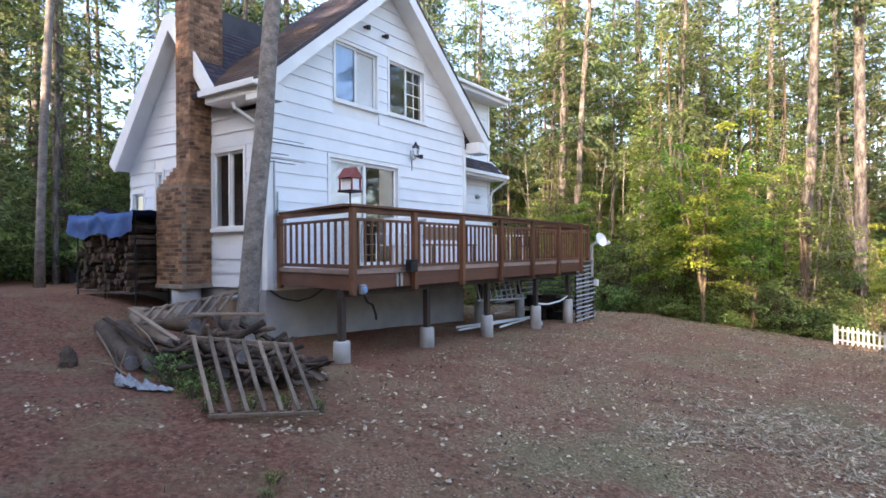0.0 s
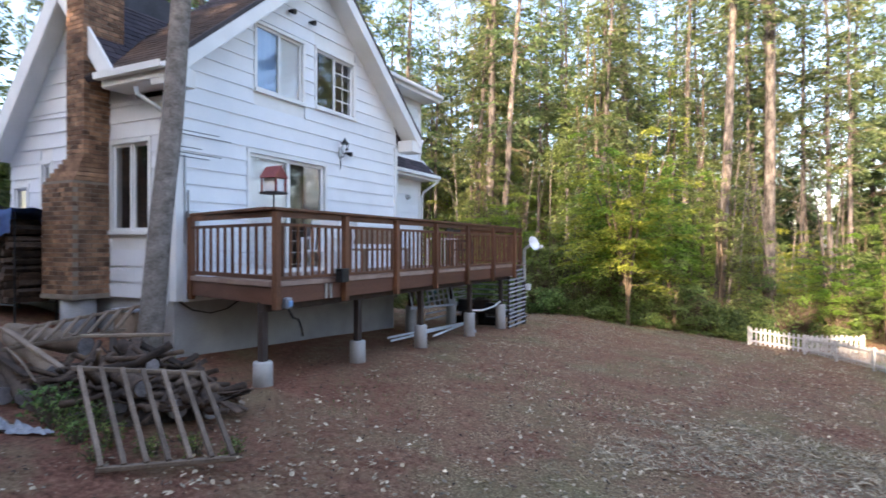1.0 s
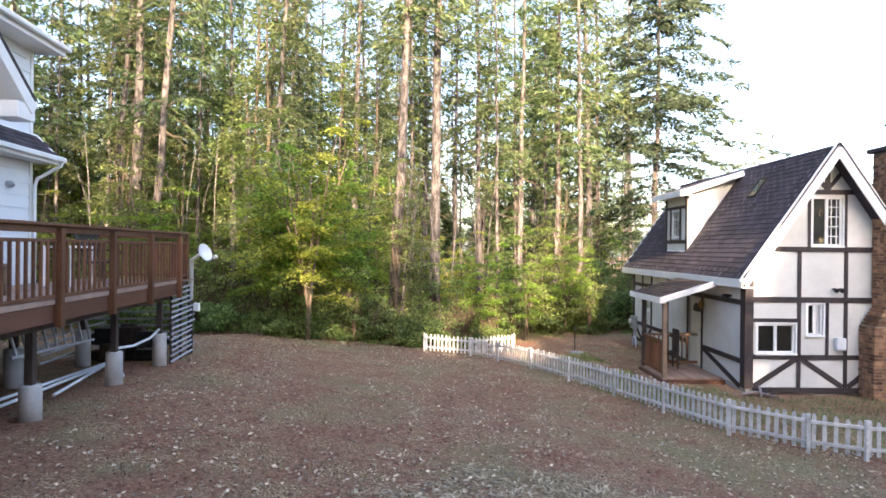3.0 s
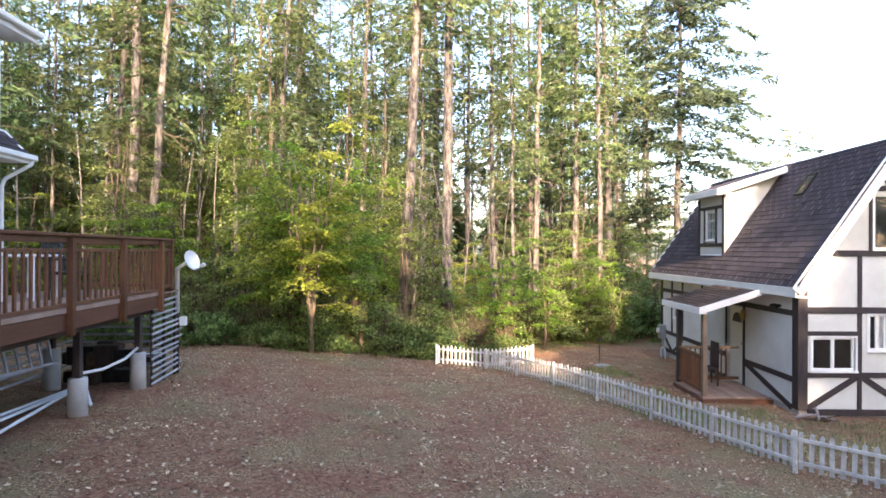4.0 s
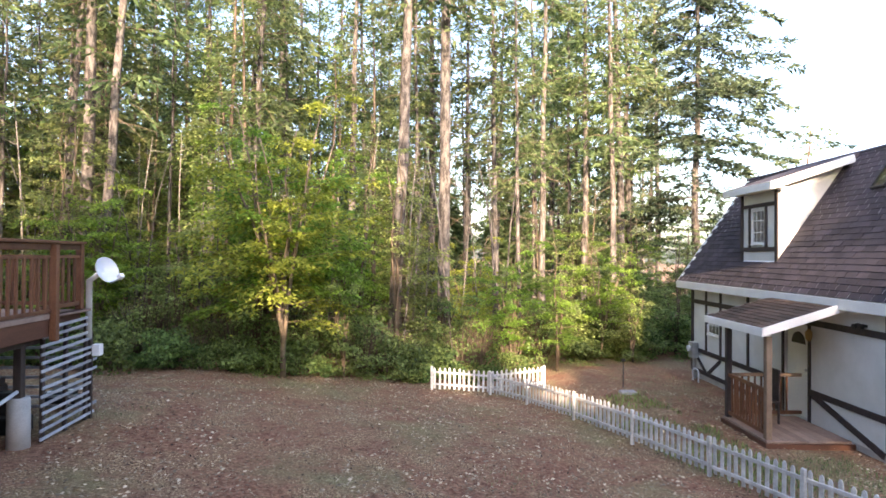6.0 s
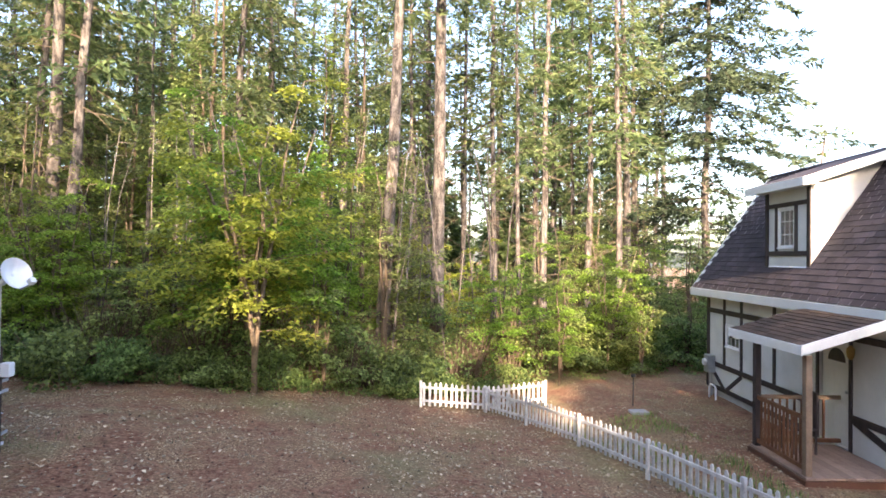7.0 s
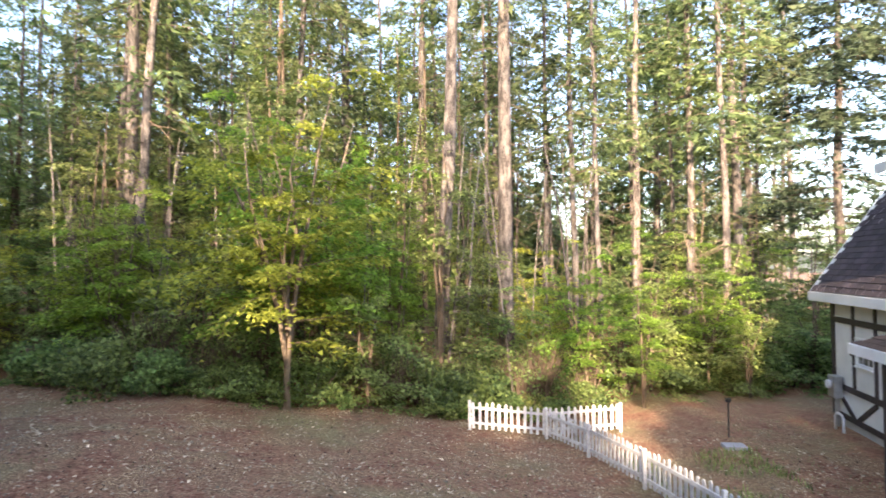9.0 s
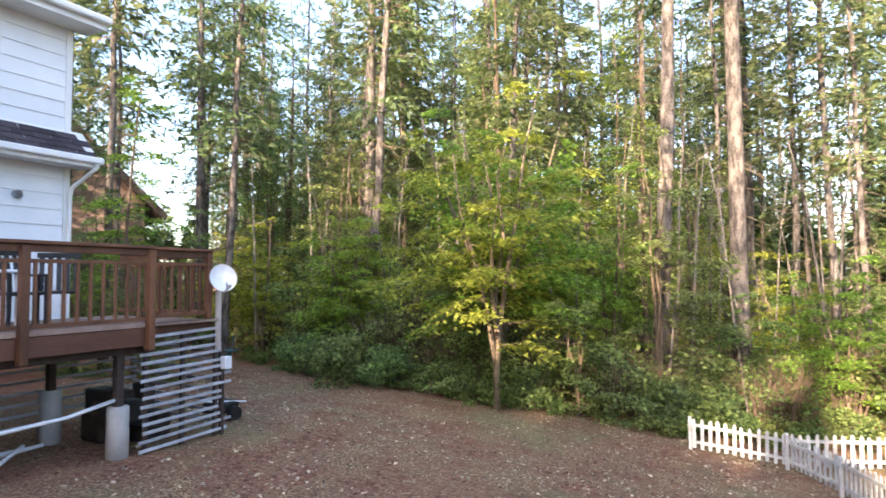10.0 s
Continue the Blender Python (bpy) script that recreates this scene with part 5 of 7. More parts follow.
def plant(proto, x, y, s=1.0, turn=None, first=[], lean=(0, 0), sz=1.0):
    """Stands a copy of a prototype at x, y; the prototype itself takes the first place."""
    turn = RND.uniform(0, 360) if turn is None else turn
    m = pose(x, y, ground_z(x, y) - 0.03, lean[0], lean[1], turn)
    if proto.name not in first:
        first.append(proto.name)
        proto.matrix_basis = m @ Matrix.Diagonal((s, s, s * sz, 1))
        return proto
    ob = copy_thing(proto, m)
    ob.scale = (s, s, s * sz)
    return ob


FIRS = [make_conifer(11 + i, h, r, cf, sp, nb, ns, M_BARK, dead, big=0.76) for i, (h, r, cf, sp, nb, ns, dead) in enumerate((
    (27, 0.17, 0.30, 2.5, 95, 49, 30), (24, 0.13, 0.28, 2.2, 90, 44, 30), (30, 0.22, 0.36, 2.8, 95, 49, 26), (22, 0.10, 0.34, 1.8, 74, 38, 30), (18, 0.15, 0.05, 2.8, 120, 46, 4)))]
FARFIR = [make_conifer(41 + i, 25, 0.16, 0.16, 2.6, 66, 24, M_BARK, 0, big=1.25, twigs=False) for i in range(2)]
BUSHY = make_conifer(31, 22, 0.2, 0.14, 4.6, 120, 75, M_BARK, 6)
HEMLOCK = make_conifer(32, 25, 0.2, 0.16, 7.6, 170, 250, M_BARK, 6, fan=0.13, hang=0.4, big=0.8, needles=M_HEMLOCK, label="big fir with long layered drooping boughs")
DENSE = make_conifer(81, 11.5, 0.15, 0.03, 2.6, 120, 21, M_BARK, 0, big=2.2, twigs=False)
MAPLES = [make_broadleaf(51, 5.8, 2.5, 5, 8500, 0.094, "vine maple with hanging tiers of bright yellow-green leaves", M_MAPLE, low=0.34, n_br=10, wood=M_STEM, fork=0.2, lean=0.75, flat=0.05),
          make_broadleaf(52, 3.6, 2.0, 4, 5200, 0.095, "bushy vine maple in fresh green leaf", M_DULL, low=0.05, n_br=10),
          make_broadleaf(53, 9.5, 2.3, 2, 7000, 0.10, "slender young maple with thin bright leaves", M_MAPLE, low=0.25, n_br=20),
          make_broadleaf(54, 7.0, 2.3, 3, 5600, 0.10, "thin green understory tree among the firs", M_DULL, low=0.12)]
ALDERS = [make_broadleaf(91, 15.0, 3.0, 2, 6400, 0.115, "tall young alder in soft fresh green leaf", M_DULL, low=0.22, n_br=26, flat=0.2),
          make_broadleaf(92, 12.0, 2.7, 2, 6400, 0.115, "tall leafy maple among the firs", M_MAPLE, low=0.2, n_br=24, flat=0.2)]
SHRUBS = [make_shrub(71, 0.9, 1.0, 2600, 0.085, M_SALAL, "low dense green shrub at the yard edge"),
          make_shrub(72, 1.2, 1.3, 3200, 0.09, M_SALAL, "rounded leafy green shrub at the yard edge"),
          make_shrub(73, 0.8, 0.6, 1900, 0.075, M_FERN, "low bright green ground shrub"),
          make_shrub(75, 0.8, 1.5, 420, 0.08, M_DULL, "thin brown twiggy brush with few leaves", 60)]


def stand(proto, places, name, label):
    """Many far trees joined into one stretch of woods."""
    woods = thing(name, (0, 0, 0), label, "woods", kind="stuff")
    for ch in list(proto.children):
        me = ch.data
        co = np.empty(len(me.vertices) * 3)
        me.vertices.foreach_get("co", co)
        co = co.reshape(-1, 3)
        polys = [tuple(p.vertices) for p in me.polygons]
        vs, fs = [], []
        for k, (x, y, s, turn, sz) in enumerate(places):
            p = rot_z(co * np.array([s, s, s * sz]), radians(turn)) + np.array([x, y, ground_z(x, y) - 0.03])
            off = k * len(co)
            vs.append(p)
            fs += [tuple(i + off for i in f) for f in polys]
        tagged(soup(ch.name.split(".")[0], np.concatenate(vs).tolist(), fs, me.materials[0], woods), kind="stuff")
        bpy.data.objects.remove(ch)
    bpy.data.objects.remove(proto)


def build_woods():
    taken = []

    def free(x, y, d):
        if any((x - a_) ** 2 + (y - b_) ** 2 < d * d for a_, b_ in taken):
            return False
        taken.append((x, y))
        return True
    # trees that stand out, one by one: place, kind, girth, lean
    for x, y, k, s, ln in ((4.60, 20.4, 2, 0.98, 2.4), (8.9, 25.0, 3, 1.15, -0.3), (8.04, 28.7, 1, 1.0, 0.6), (9.4, 22.8, 3, 0.85, -0.3), (11.5, 27.6, 0, 0.95, 0.5), (13.7, 28.05, 1, 1.15, 0.3), (15.8, 28.6, 2, 0.9, -1.0), (17.6, 32.0, 0, 1.0, -1.0),
                           (-0.9, 23.0, 1, 1.05, 3.0), (-5.2, 21.0, 0, 1.0, 4.0), (-7.9, 23.8, 0, 0.95, 3.5), (-2.3, 27.5, 1, 1.1, 3.5), (-3.0, 34.0, 3, 1.3, 1.0), (-10.0, 14.5, 3, 1.1, 2.0), (-9.4, 18.4, 1, 1.0, 3.0), (1.2, 36.0, 1, 1.1, 1.0), (6.6, 31.0, 2, 0.95, 0.0)):
        taken.append((x, y))
        plant(FIRS[k], x, y, s, 0, lean=(0, ln))
    plant(HEMLOCK, 20.2, 30.0, 1.0)
    plant(BUSHY, 15.6, 41.0, 1.15)
    plant(BUSHY, -9.5, 30.0, 0.95)
    rnd = random.Random(21)
    far, back = ([], []), []

    def clearing(x, y):
        """Open strip towards the neighbour, where the sky shows."""
        g_ = math.degrees(math.atan2(7.0 - x, y - 4.1))
        h_ = math.degrees(math.atan2(6.05 - x, y + 6.37))
        return x < -6 and (51.5 < g_ < 57.0 or 59.0 < h_ < 64.0)

    def in_view(x, y):
        if clearing(x, y):
            return False
        return x - 6 < 0.43 * y and not (x > 11 and y < 26)
    n = 0
    while n < 85:
        x, y = rnd.uniform(-32, 26), rnd.uniform(22, 48)
        if in_view(x, y) and free(x, y, 1.7):
            plant(FIRS[rnd.choice((0, 0, 1, 1, 2, 3, 3, 3))], x, y, rnd.uniform(0.8, 1.1), rnd.uniform(0, 360), lean=(rnd.uniform(-1.5, 1.5), rnd.uniform(-1.5, 1.5)))
            n += 1
    n = 0
    while n < 140:
        x, y = rnd.uniform(-56, 40), rnd.uniform(44, 84)
        if n >= 115:
            x, y = rnd.uniform(-16, 6), rnd.uniform(46, 66)
        if in_view(x, y) and free(x, y, 1.6):
            far[n % 2].append((x, y, rnd.uniform(0.75, 1.1), rnd.uniform(0, 360), 1.0))
            n += 1
    # woods to the left of and behind the house
    n = 0
    while n < 26:
        x, y = rnd.uniform(-28, -11.0), rnd.uniform(-3, 22)
        if not clearing(x, y) and free(x, y, 2.2):
            plant(FIRS[rnd.choice((0, 1, 3, 3, 2))], x, y, rnd.uniform(0.75, 1.05), rnd.uniform(0, 360))
            n += 1
    n = 0
    while n < 40:
        x, y = rnd.uniform(-60, -26), rnd.uniform(-8, 46)
        if not clearing(x, y) and free(x, y, 2.5):
            far[n % 2].append((x, y, rnd.uniform(0.7, 1.0), rnd.uniform(0, 360), 1.0))
            n += 1
    # understory
    plant(MAPLES[0], 1.75, 16.2, 1.32, 40)
    plant(MAPLES[0], 1.3, 17.4, 1.3, 200)
    plant(MAPLES[1], 0.9, 17.0, 0.9, 20)
    plant(MAPLES[2], -7.6, 13.4, 0.85)
    plant(MAPLES[3], -9.6, 14.2, 0.9)
    plant(MAPLES[1], -6.6, 13.2, 0.8)
    plant(MAPLES[1], -8.8, 13.0, 0.9)
    plant(MAPLES[1], 3.2, 17.6, 0.95, 90)
    for x, y, k, s in ((-1.6, 18.4, 1, 1.1), (3.4, 20.0, 2, 0.75), (6.4, 20.6, 1, 0.95), (8.7, 20.9, 0, 0.8), (10.5, 21.2, 1, 1.1), (12.2, 21.6, 0, 0.8), (13.6, 22.6, 1, 1.2), (-4.0, 18.6, 0, 0.9), (-6.4, 19.0, 1, 1.0), (9.9, 19.4, 2, 0.5), (15.2, 22.0, 1, 0.9), (0.4, 20.5, 0, 1.1), (12.9, 20.5, 1, 0.75), (-8.8, 19.6, 0, 0.9)):
        plant(MAPLES[k], x, y, s)
    for x, y, k, s in ((16.6, 24.6, 3, 0.8), (18.6, 27.4, 3, 0.95), (15.6, 26.6, 3, 0.9), (20.8, 30.5, 3, 1.0), (17.6, 25.4, 1, 1.1), (19.6, 28.4, 1, 1.2), (22.4, 32.0, 1, 1.3)):
        plant(MAPLES[k], x, y, s)
    for x, y, k, s in ((14.7, 22.2, 1, 1.1), (15.8, 22.8, 0, 1.2), (16.8, 23.6, 1, 1.2)):
        plant(SHRUBS[k], x, y, s)
    n = 0
    while n < 40:
        x, y = rnd.uniform(-24, 11), rnd.uniform(22, 40)
        if in_view(x, y) and (x < 5 or n % 3 == 0):
            plant(ALDERS[n % 2], x, y, rnd.uniform(0.8, 1.2), rnd.uniform(0, 360))
            n += 1
    n = 0
    while n < 44:
        x, y = rnd.uniform(-22, 20), rnd.uniform(19.5, 34)
        if in_view(x, y) and (x < 9 or y > 22):
            plant(MAPLES[rnd.choice((0, 1, 1, 1, 3, 3))], x, y, rnd.uniform(0.75, 1.25), rnd.uniform(0, 360))
            n += 1
    n = 0
    while n < 16:
        x, y = rnd.uniform(-28, -13), rnd.uniform(1, 22)
        plant(MAPLES[rnd.choice((1, 3, 3))], x, y, rnd.uniform(0.7, 1.1), rnd.uniform(0, 360))
        n += 1
    for x, y in ((-15, 0.5), (-17.5, 3.2), (-20, -1), (-16.2, 6.5), (-22, 2.5), (-24, 7), (-19, 10), (-25.5, -3), (-29, 3), (-27, 11), (-14.5, 9.5)):
        plant(FIRS[4], x, y, rnd.uniform(0.7, 1.0), rnd.uniform(0, 360))
    for k in range(16):
        back.append((-24 - 5.0 * (k % 2) + rnd.uniform(-1, 1), -6 + 1.5 * k + rnd.uniform(-0.5, 0.5), rnd.uniform(0.6, 0.95), rnd.uniform(0, 360), 1.0))
    for k in range(18):
        plant(SHRUBS[k % 2], -13.5 - 2.2 * (k % 6) + rnd.uniform(-0.8, 0.8), -1 + 3.6 * (k // 6) + rnd.uniform(-1, 1), rnd.uniform(1.2, 2.0), rnd.uniform(0, 360))
    # edge of the yard
    for x, y, k, s in ((-2.6, 16.6, 1, 1.15), (-4.6, 17.4, 0, 1.3), (-1.2, 16.3, 0, 1.1), (4.5, 18.3, 1, 1.15), (5.5, 18.7, 0, 1.2), (-3.4, 17.9, 1, 1.2)):
        plant(SHRUBS[k], x, y, s)
    edge = [(-9.0, 19.0), (-6.5, 17.8), (-4.2, 16.8), (-2.0, 16.1), (0.2, 15.8), (1.6, 16.3), (3.2, 17.0), (4.6, 17.7), (6.0, 18.5), (7.5, 19.2), (9.9, 19.8), (11.8, 20.3), (13.6, 21.0)]
    for (x0, y0), (x1, y1) in zip(edge, edge[1:]):
        for k in range(3):
            u = k / 3
            x, y = x0 + (x1 - x0) * u + rnd.uniform(-0.3, 0.3), y0 + (y1 - y0) * u + rnd.uniform(0.0, 0.5)
            if rnd.random() < 0.75:
                plant(SHRUBS[rnd.choice((0, 1, 2, 2))], x, y + 0.3, rnd.uniform(0.4, 0.95), rnd.uniform(0, 360))
            plant(SHRUBS[3], x + rnd.uniform(-0.5, 0.5), y + rnd.uniform(0.8, 2.6), rnd.uniform(0.8, 1.5), rnd.uniform(0, 360))
            if rnd.random() < 0.45:
                plant(SHRUBS[rnd.choice((0, 1))], x + 0.3, y + rnd.uniform(1.4, 3.2), rnd.uniform(0.7, 1.3), rnd.uniform(0, 360))
    # thin bare saplings standing and leaning among the leaves
    for k in range(46):
        x = rnd.uniform(-9, 9.5)
        y = 17.6 + 0.22 * max(x, 0) + rnd.uniform(0.3, 6.5)
        h, r = rnd.uniform(3.5, 9.0), rnd.uniform(0.018, 0.05)
        dx, dy = rnd.gauss(0, 0.16) * h, rnd.gauss(0, 0.10) * h
        gz = ground_z(x, y) - 0.1
        t = thing("sapling", (x, y, gz), "thin bare leaning sapling among the leaves", "sapling", "thin saplings in the understory")
        bm = bmesh.new()
        tube(bm, [(x, y, gz), (x + dx * 0.3, y + dy * 0.3, gz + h * 0.35), (x + dx * 0.55, y + dy * 0.6, gz + h * 0.7), (x + dx, y + dy, gz + h)], [r, r * 0.85, r * 0.6, 0.006], 6)
        for j in range(7):
            u = rnd.uniform(0.25, 0.95)
            p = Vector((x + dx * u, y + dy * u, gz + h * u))
            a2, L = rnd.uniform(0, 6.28), rnd.uniform(0.3, 1.1)
            tube(bm, [p, p + Vector((L * math.cos(a2), L * math.sin(a2), L * rnd.uniform(0.0, 0.6)))], [r * 0.35, 0.003], 3, cap=False)
        part("stem", bm, M_BARK if k % 3 else M_ALDER, t, "", True)
    # added trees, never in view behind the camera, which shade the yard
    for y0 in (-17.0, -19.2, -21.6):
        for k in range(33):
            x = -26.5 + 1.45 * k + rnd.uniform(-0.4, 0.4)
            size = (0.90 if x < -3 else 1.0) * rnd.uniform(0.85, 1.08)
            lift = rnd.choice((0.95, 1.0, 1.05, 1.15, 1.5))
            if 0.2 < x < 10.2:
                lift = rnd.choice((0.90, 0.96, 1.02, 1.10))
            if 14.2 < x < 20.2:
                lift = rnd.choice((1.2, 1.35, 1.5, 1.7))
            # lower tops let sun reach the maple, the big trunk and the fence corner
            if min(abs(x - g_) for g_ in (1.75, 4.7, 8.7)) < 0.75:
                lift = 0.76
            if 11.3 < x < 13.05:        # low sun comes through here
                lift = (8.0 - 0.3 * (y0 + 17)) / 11.5 / size
            back.append((x, y0 + rnd.uniform(-0.5, 0.5), size, rnd.uniform(0, 360), lift))
    # more unseen firs further back, for dappled shade
    for k in range(20):
        x, y = -32 + 3.7 * k + rnd.uniform(-0.8, 0.8), rnd.uniform(-38, -23)
        if 9.2 < x < 15.0:
            continue
        plant((FIRS[4], BUSHY, FIRS[0], FIRS[1])[k % 4], x, y, rnd.uniform(0.85, 1.1), rnd.uniform(0, 360))
    for k in range(15):
        x = -16 + 2.6 * k + rnd.uniform(-0.6, 0.6)
        if not 9.6 < x < 14.8:
            plant(FIRS[(2, 0, 4)[k % 3]], x, rnd.uniform(-28, -23), rnd.uniform(1.05, 1.3), rnd.uniform(0, 360))

    # tall unseen firs added to keep sun off the cottage gable
    for k in range(16):
        back.append((14.4 + 0.9 * (k % 8) + rnd.uniform(-0.3, 0.3), -24.5 - 2.0 * (k // 8), rnd.uniform(0.95, 1.1), rnd.uniform(0, 360), 1.75))
    for k in range(9):
        back.append((-34 + 2.2 * (k % 3) + rnd.uniform(-1, 1), 24 + 1.7 * k, rnd.uniform(0.55, 0.8), rnd.uniform(0, 360), 1.0))
    for k in range(26):
        back.append((-18 + 1.35 * k + rnd.uniform(-0.6, 0.6), rnd.uniform(39, 50), rnd.uniform(0.5, 0.85), rnd.uniform(0, 360), 1.0))
    # unseen firs added to the east, dark for the cottage panes to reflect
    for k in range(14):
        back.append((24 + 1.6 * k + rnd.uniform(-0.6, 0.6), -15 + 1.1 * k + rnd.uniform(-0.8, 0.8), rnd.uniform(0.8, 1.05), rnd.uniform(0, 360), 1.1))
    for k in range(2):
        stand(FARFIR[k], far[k], "distant_woods", "dense stand of firs far behind the yard")
    stand(DENSE, back, "distant_woods", "dense young firs round the yard, many unseen and added for shade")


build_woods()


# ------------------------------------------------------------- yard clutter by the house
def build_near_tree():
    t = thing("alder_tree", (-1.7, -0.5, 0.2), "slim leaning alder with smooth grey trunk beside the house corner", "tree")
    rnd = random.Random(8)
    bm = bmesh.new()
    pts = [(-1.72, -0.62, -0.1), (-1.70, -0.52, 0.9), (-1.68, -0.40, 2.2), (-1.64, -0.25, 3.6), (-1.6, -0.12, 5.4), (-1.5, 0.1, 8.0), (-1.4, 0.3, 12.0), (-1.4, 0.3, 17.0)]
    tube(bm, pts, [0.20, 0.165, 0.15, 0.14, 0.13, 0.115, 0.09, 0.03], 14, wob=0.04, rnd=rnd)
    part("trunk", bm, M_ALDER, t, "", True)
    for k in range(6):
        bm = bmesh.new()
        z = 9 + k * 1.2
        a_ = k * 2.4
        tube(bm, [(-1.45, 0.2, z), (-1.45 + 0.9 * math.cos(a_), 0.2 + 0.9 * math.sin(a_), z + 0.5), (-1.45 + 1.9 * math.cos(a_), 0.2 + 1.9 * math.sin(a_), z + 1.2)], [0.035, 0.02, 0.006], 5)
        part("limb", bm, M_ALDER, t)
    s = thing("alder_tree", (-11.4, 0.3, 0.8), "thin pale grey alder trunk at the wood's edge", "tree")
    bm = bmesh.new()
    tube(bm, [(-11.4, 0.3, 0.6), (-11.38, 0.32, 2.5), (-11.3, 0.4, 5.5), (-11.1, 0.5, 9.0), (-11.0, 0.6, 14.0)], [0.14, 0.105, 0.10, 0.085, 0.04], 12, wob=0.04, rnd=rnd)
    part("trunk", bm, M_ALDER, s, "", True)


def ladder_panel(name, tl, tr, bl, br, n, label, rail=0.055, material=None):
    """An old railing panel: two rails and the bars between."""
    p = thing(name, ((Vector(bl) + Vector(br)) / 2), label, "railing panel", "old railing panels on the pile")
    tl, tr, bl, br = (Vector(v) for v in (tl, tr, bl, br))
    mt = material or M_PANEL
    part("rail", bar(tl - (tr - tl) * 0.06, tr + (tr - tl) * 0.03, rail, 0.04), mt, p)
    part("rail", bar(bl - (br - bl) * 0.04, br + (br - bl) * 0.03, rail, 0.04), mt, p)
    for i in range(n):
        u = (i + 0.5) / n if n > 7 else i / (n - 1)
        part("bar", bar(tl.lerp(tr, u) + Vector((0, 0, 0.02)), bl.lerp(br, u) + Vector((0, 0, 0.02)), 0.045, 0.035), mt, p)


def build_log(p, q, r, label, material=None, end=None, name="log"):
    t = thing(name, p, label, "log", "logs in the pile")
    rnd = random.Random(int(1000 * r) + int(100 * abs(p[0])))
    bm = bmesh.new()
    p, q = Vector(p), Vector(q)
    tube(bm, [p.lerp(q, k / 4) + Vector((rnd.uniform(-.01, .01), rnd.uniform(-.01, .01), rnd.uniform(-.01, .01))) for k in range(5)], [r * rnd.uniform(0.92, 1.06) for k in range(5)], 12, cap=False, wob=0.05, rnd=rnd)
    part("bark", bm, material or M_LOG, t, "", True)
    d = (q - p).normalized()
    for c, s in ((p, -1), (q, 1)):
        bm = bmesh.new()
        tube(bm, [c - d * s * 0.02, c + d * s * 0.004], [r * 0.96, r * 0.9], 12)
        part("cut_end", bm, end or M_LOGEND, t)


def build_pile():
    rnd = random.Random(12)
    ladder_panel("railing_panel", (-0.10, -2.48, 0.71), (0.53, -1.61, 0.56), (0.84, -2.87, 0.05), (1.55, -2.15, 0.03), 7, "old brown wooden railing panel leaning on the log pile")
    ladder_panel("railing_panel", (-2.64, -1.59, 0.82), (-1.95, -0.50, 1.03), (-2.32, -2.00, 0.64), (-1.66, -0.98, 0.78), 8, "weathered railing panel lying across the log pile", 0.045)
    # heap of earth and bark under the wood
    h = thing("debris_mound", (-0.9, -1.5, 0.1), "heap of dark bark and earth under the logs", "debris")
    bm = bmesh.new()
    nu, nv = 26, 9
    rings = []
    for b_ in range(nv):
        ph = b_ / (nv - 1)
        ring = []
        for a_ in range(nu):
            g_ = 2 * math.pi * a_ / nu
            k = 1 + 0.28 * noise.noise(Vector((math.cos(g_) * 1.6, math.sin(g_) * 1.6, ph * 2)))
            x = -0.95 + 1.55 * (1 - ph) * k * math.cos(g_)
            y = -1.45 + 0.85 * (1 - ph) * k * math.sin(g_)
            ring.append(bm.verts.new((x, y, ground_z(x, y) - 0.04 + 0.42 * math.sin(ph * 1.57) * (1 + 0.3 * noise.noise(Vector((x * 4, y * 4, 0)))))))
        rings.append(ring)
    for p_, q_ in zip(rings, rings[1:]):
        for i in range(nu):
            bm.faces.new((p_[i], p_[(i + 1) % nu], q_[(i + 1) % nu], q_[i]))
    bmesh.ops.remove_doubles(bm, verts=bm.verts, dist=0.002)
    part("mound", bm, M_HEAP, h, "", True)
    logs = [((-1.72, -2.32, 0.22), (-3.5, -1.87, 0.53), 0.11, "thick grey log with pale cut end on the ground"),
            ((-1.45, -2.24, 0.22), (-3.2, -1.72, 0.56), 0.10, "thick weathered log with cut end on the ground"),
            ((-2.03, -1.22, 0.58), (-3.4, -1.42, 0.70), 0.13, "thick peeled yellow-brown log in the pile"),
            ((-1.32, -2.00, 0.46), (-3.1, -1.55, 0.66), 0.10, "peeled yellow-brown log across the pile"),
            ((-0.2, -2.05, 0.20), (-1.5, -1.55, 0.30), 0.12, "old log at the bottom of the pile"),
            ((0.35, -1.75, 0.20), (-1.1, -1.15, 0.36), 0.11, "dark log at the bottom of the pile"),
            ((0.55, -1.5, 0.14), (-0.8, -0.9, 0.30), 0.09, "thin dark log in the pile"),
            ((0.1, -1.95, 0.42), (-1.2, -1.6, 0.52), 0.09, "thin dark log in the pile"),
            ((-0.3, -1.55, 0.55), (-1.5, -1.1, 0.62), 0.08, "thin dark log on top of the pile")]
    for k, (p, q, r, lab) in enumerate(logs):
        build_log(p, q, r, lab, M_PALE if "peeled" in lab else (M_OLDWOOD if "dark" in lab or "old" in lab else M_LOG))
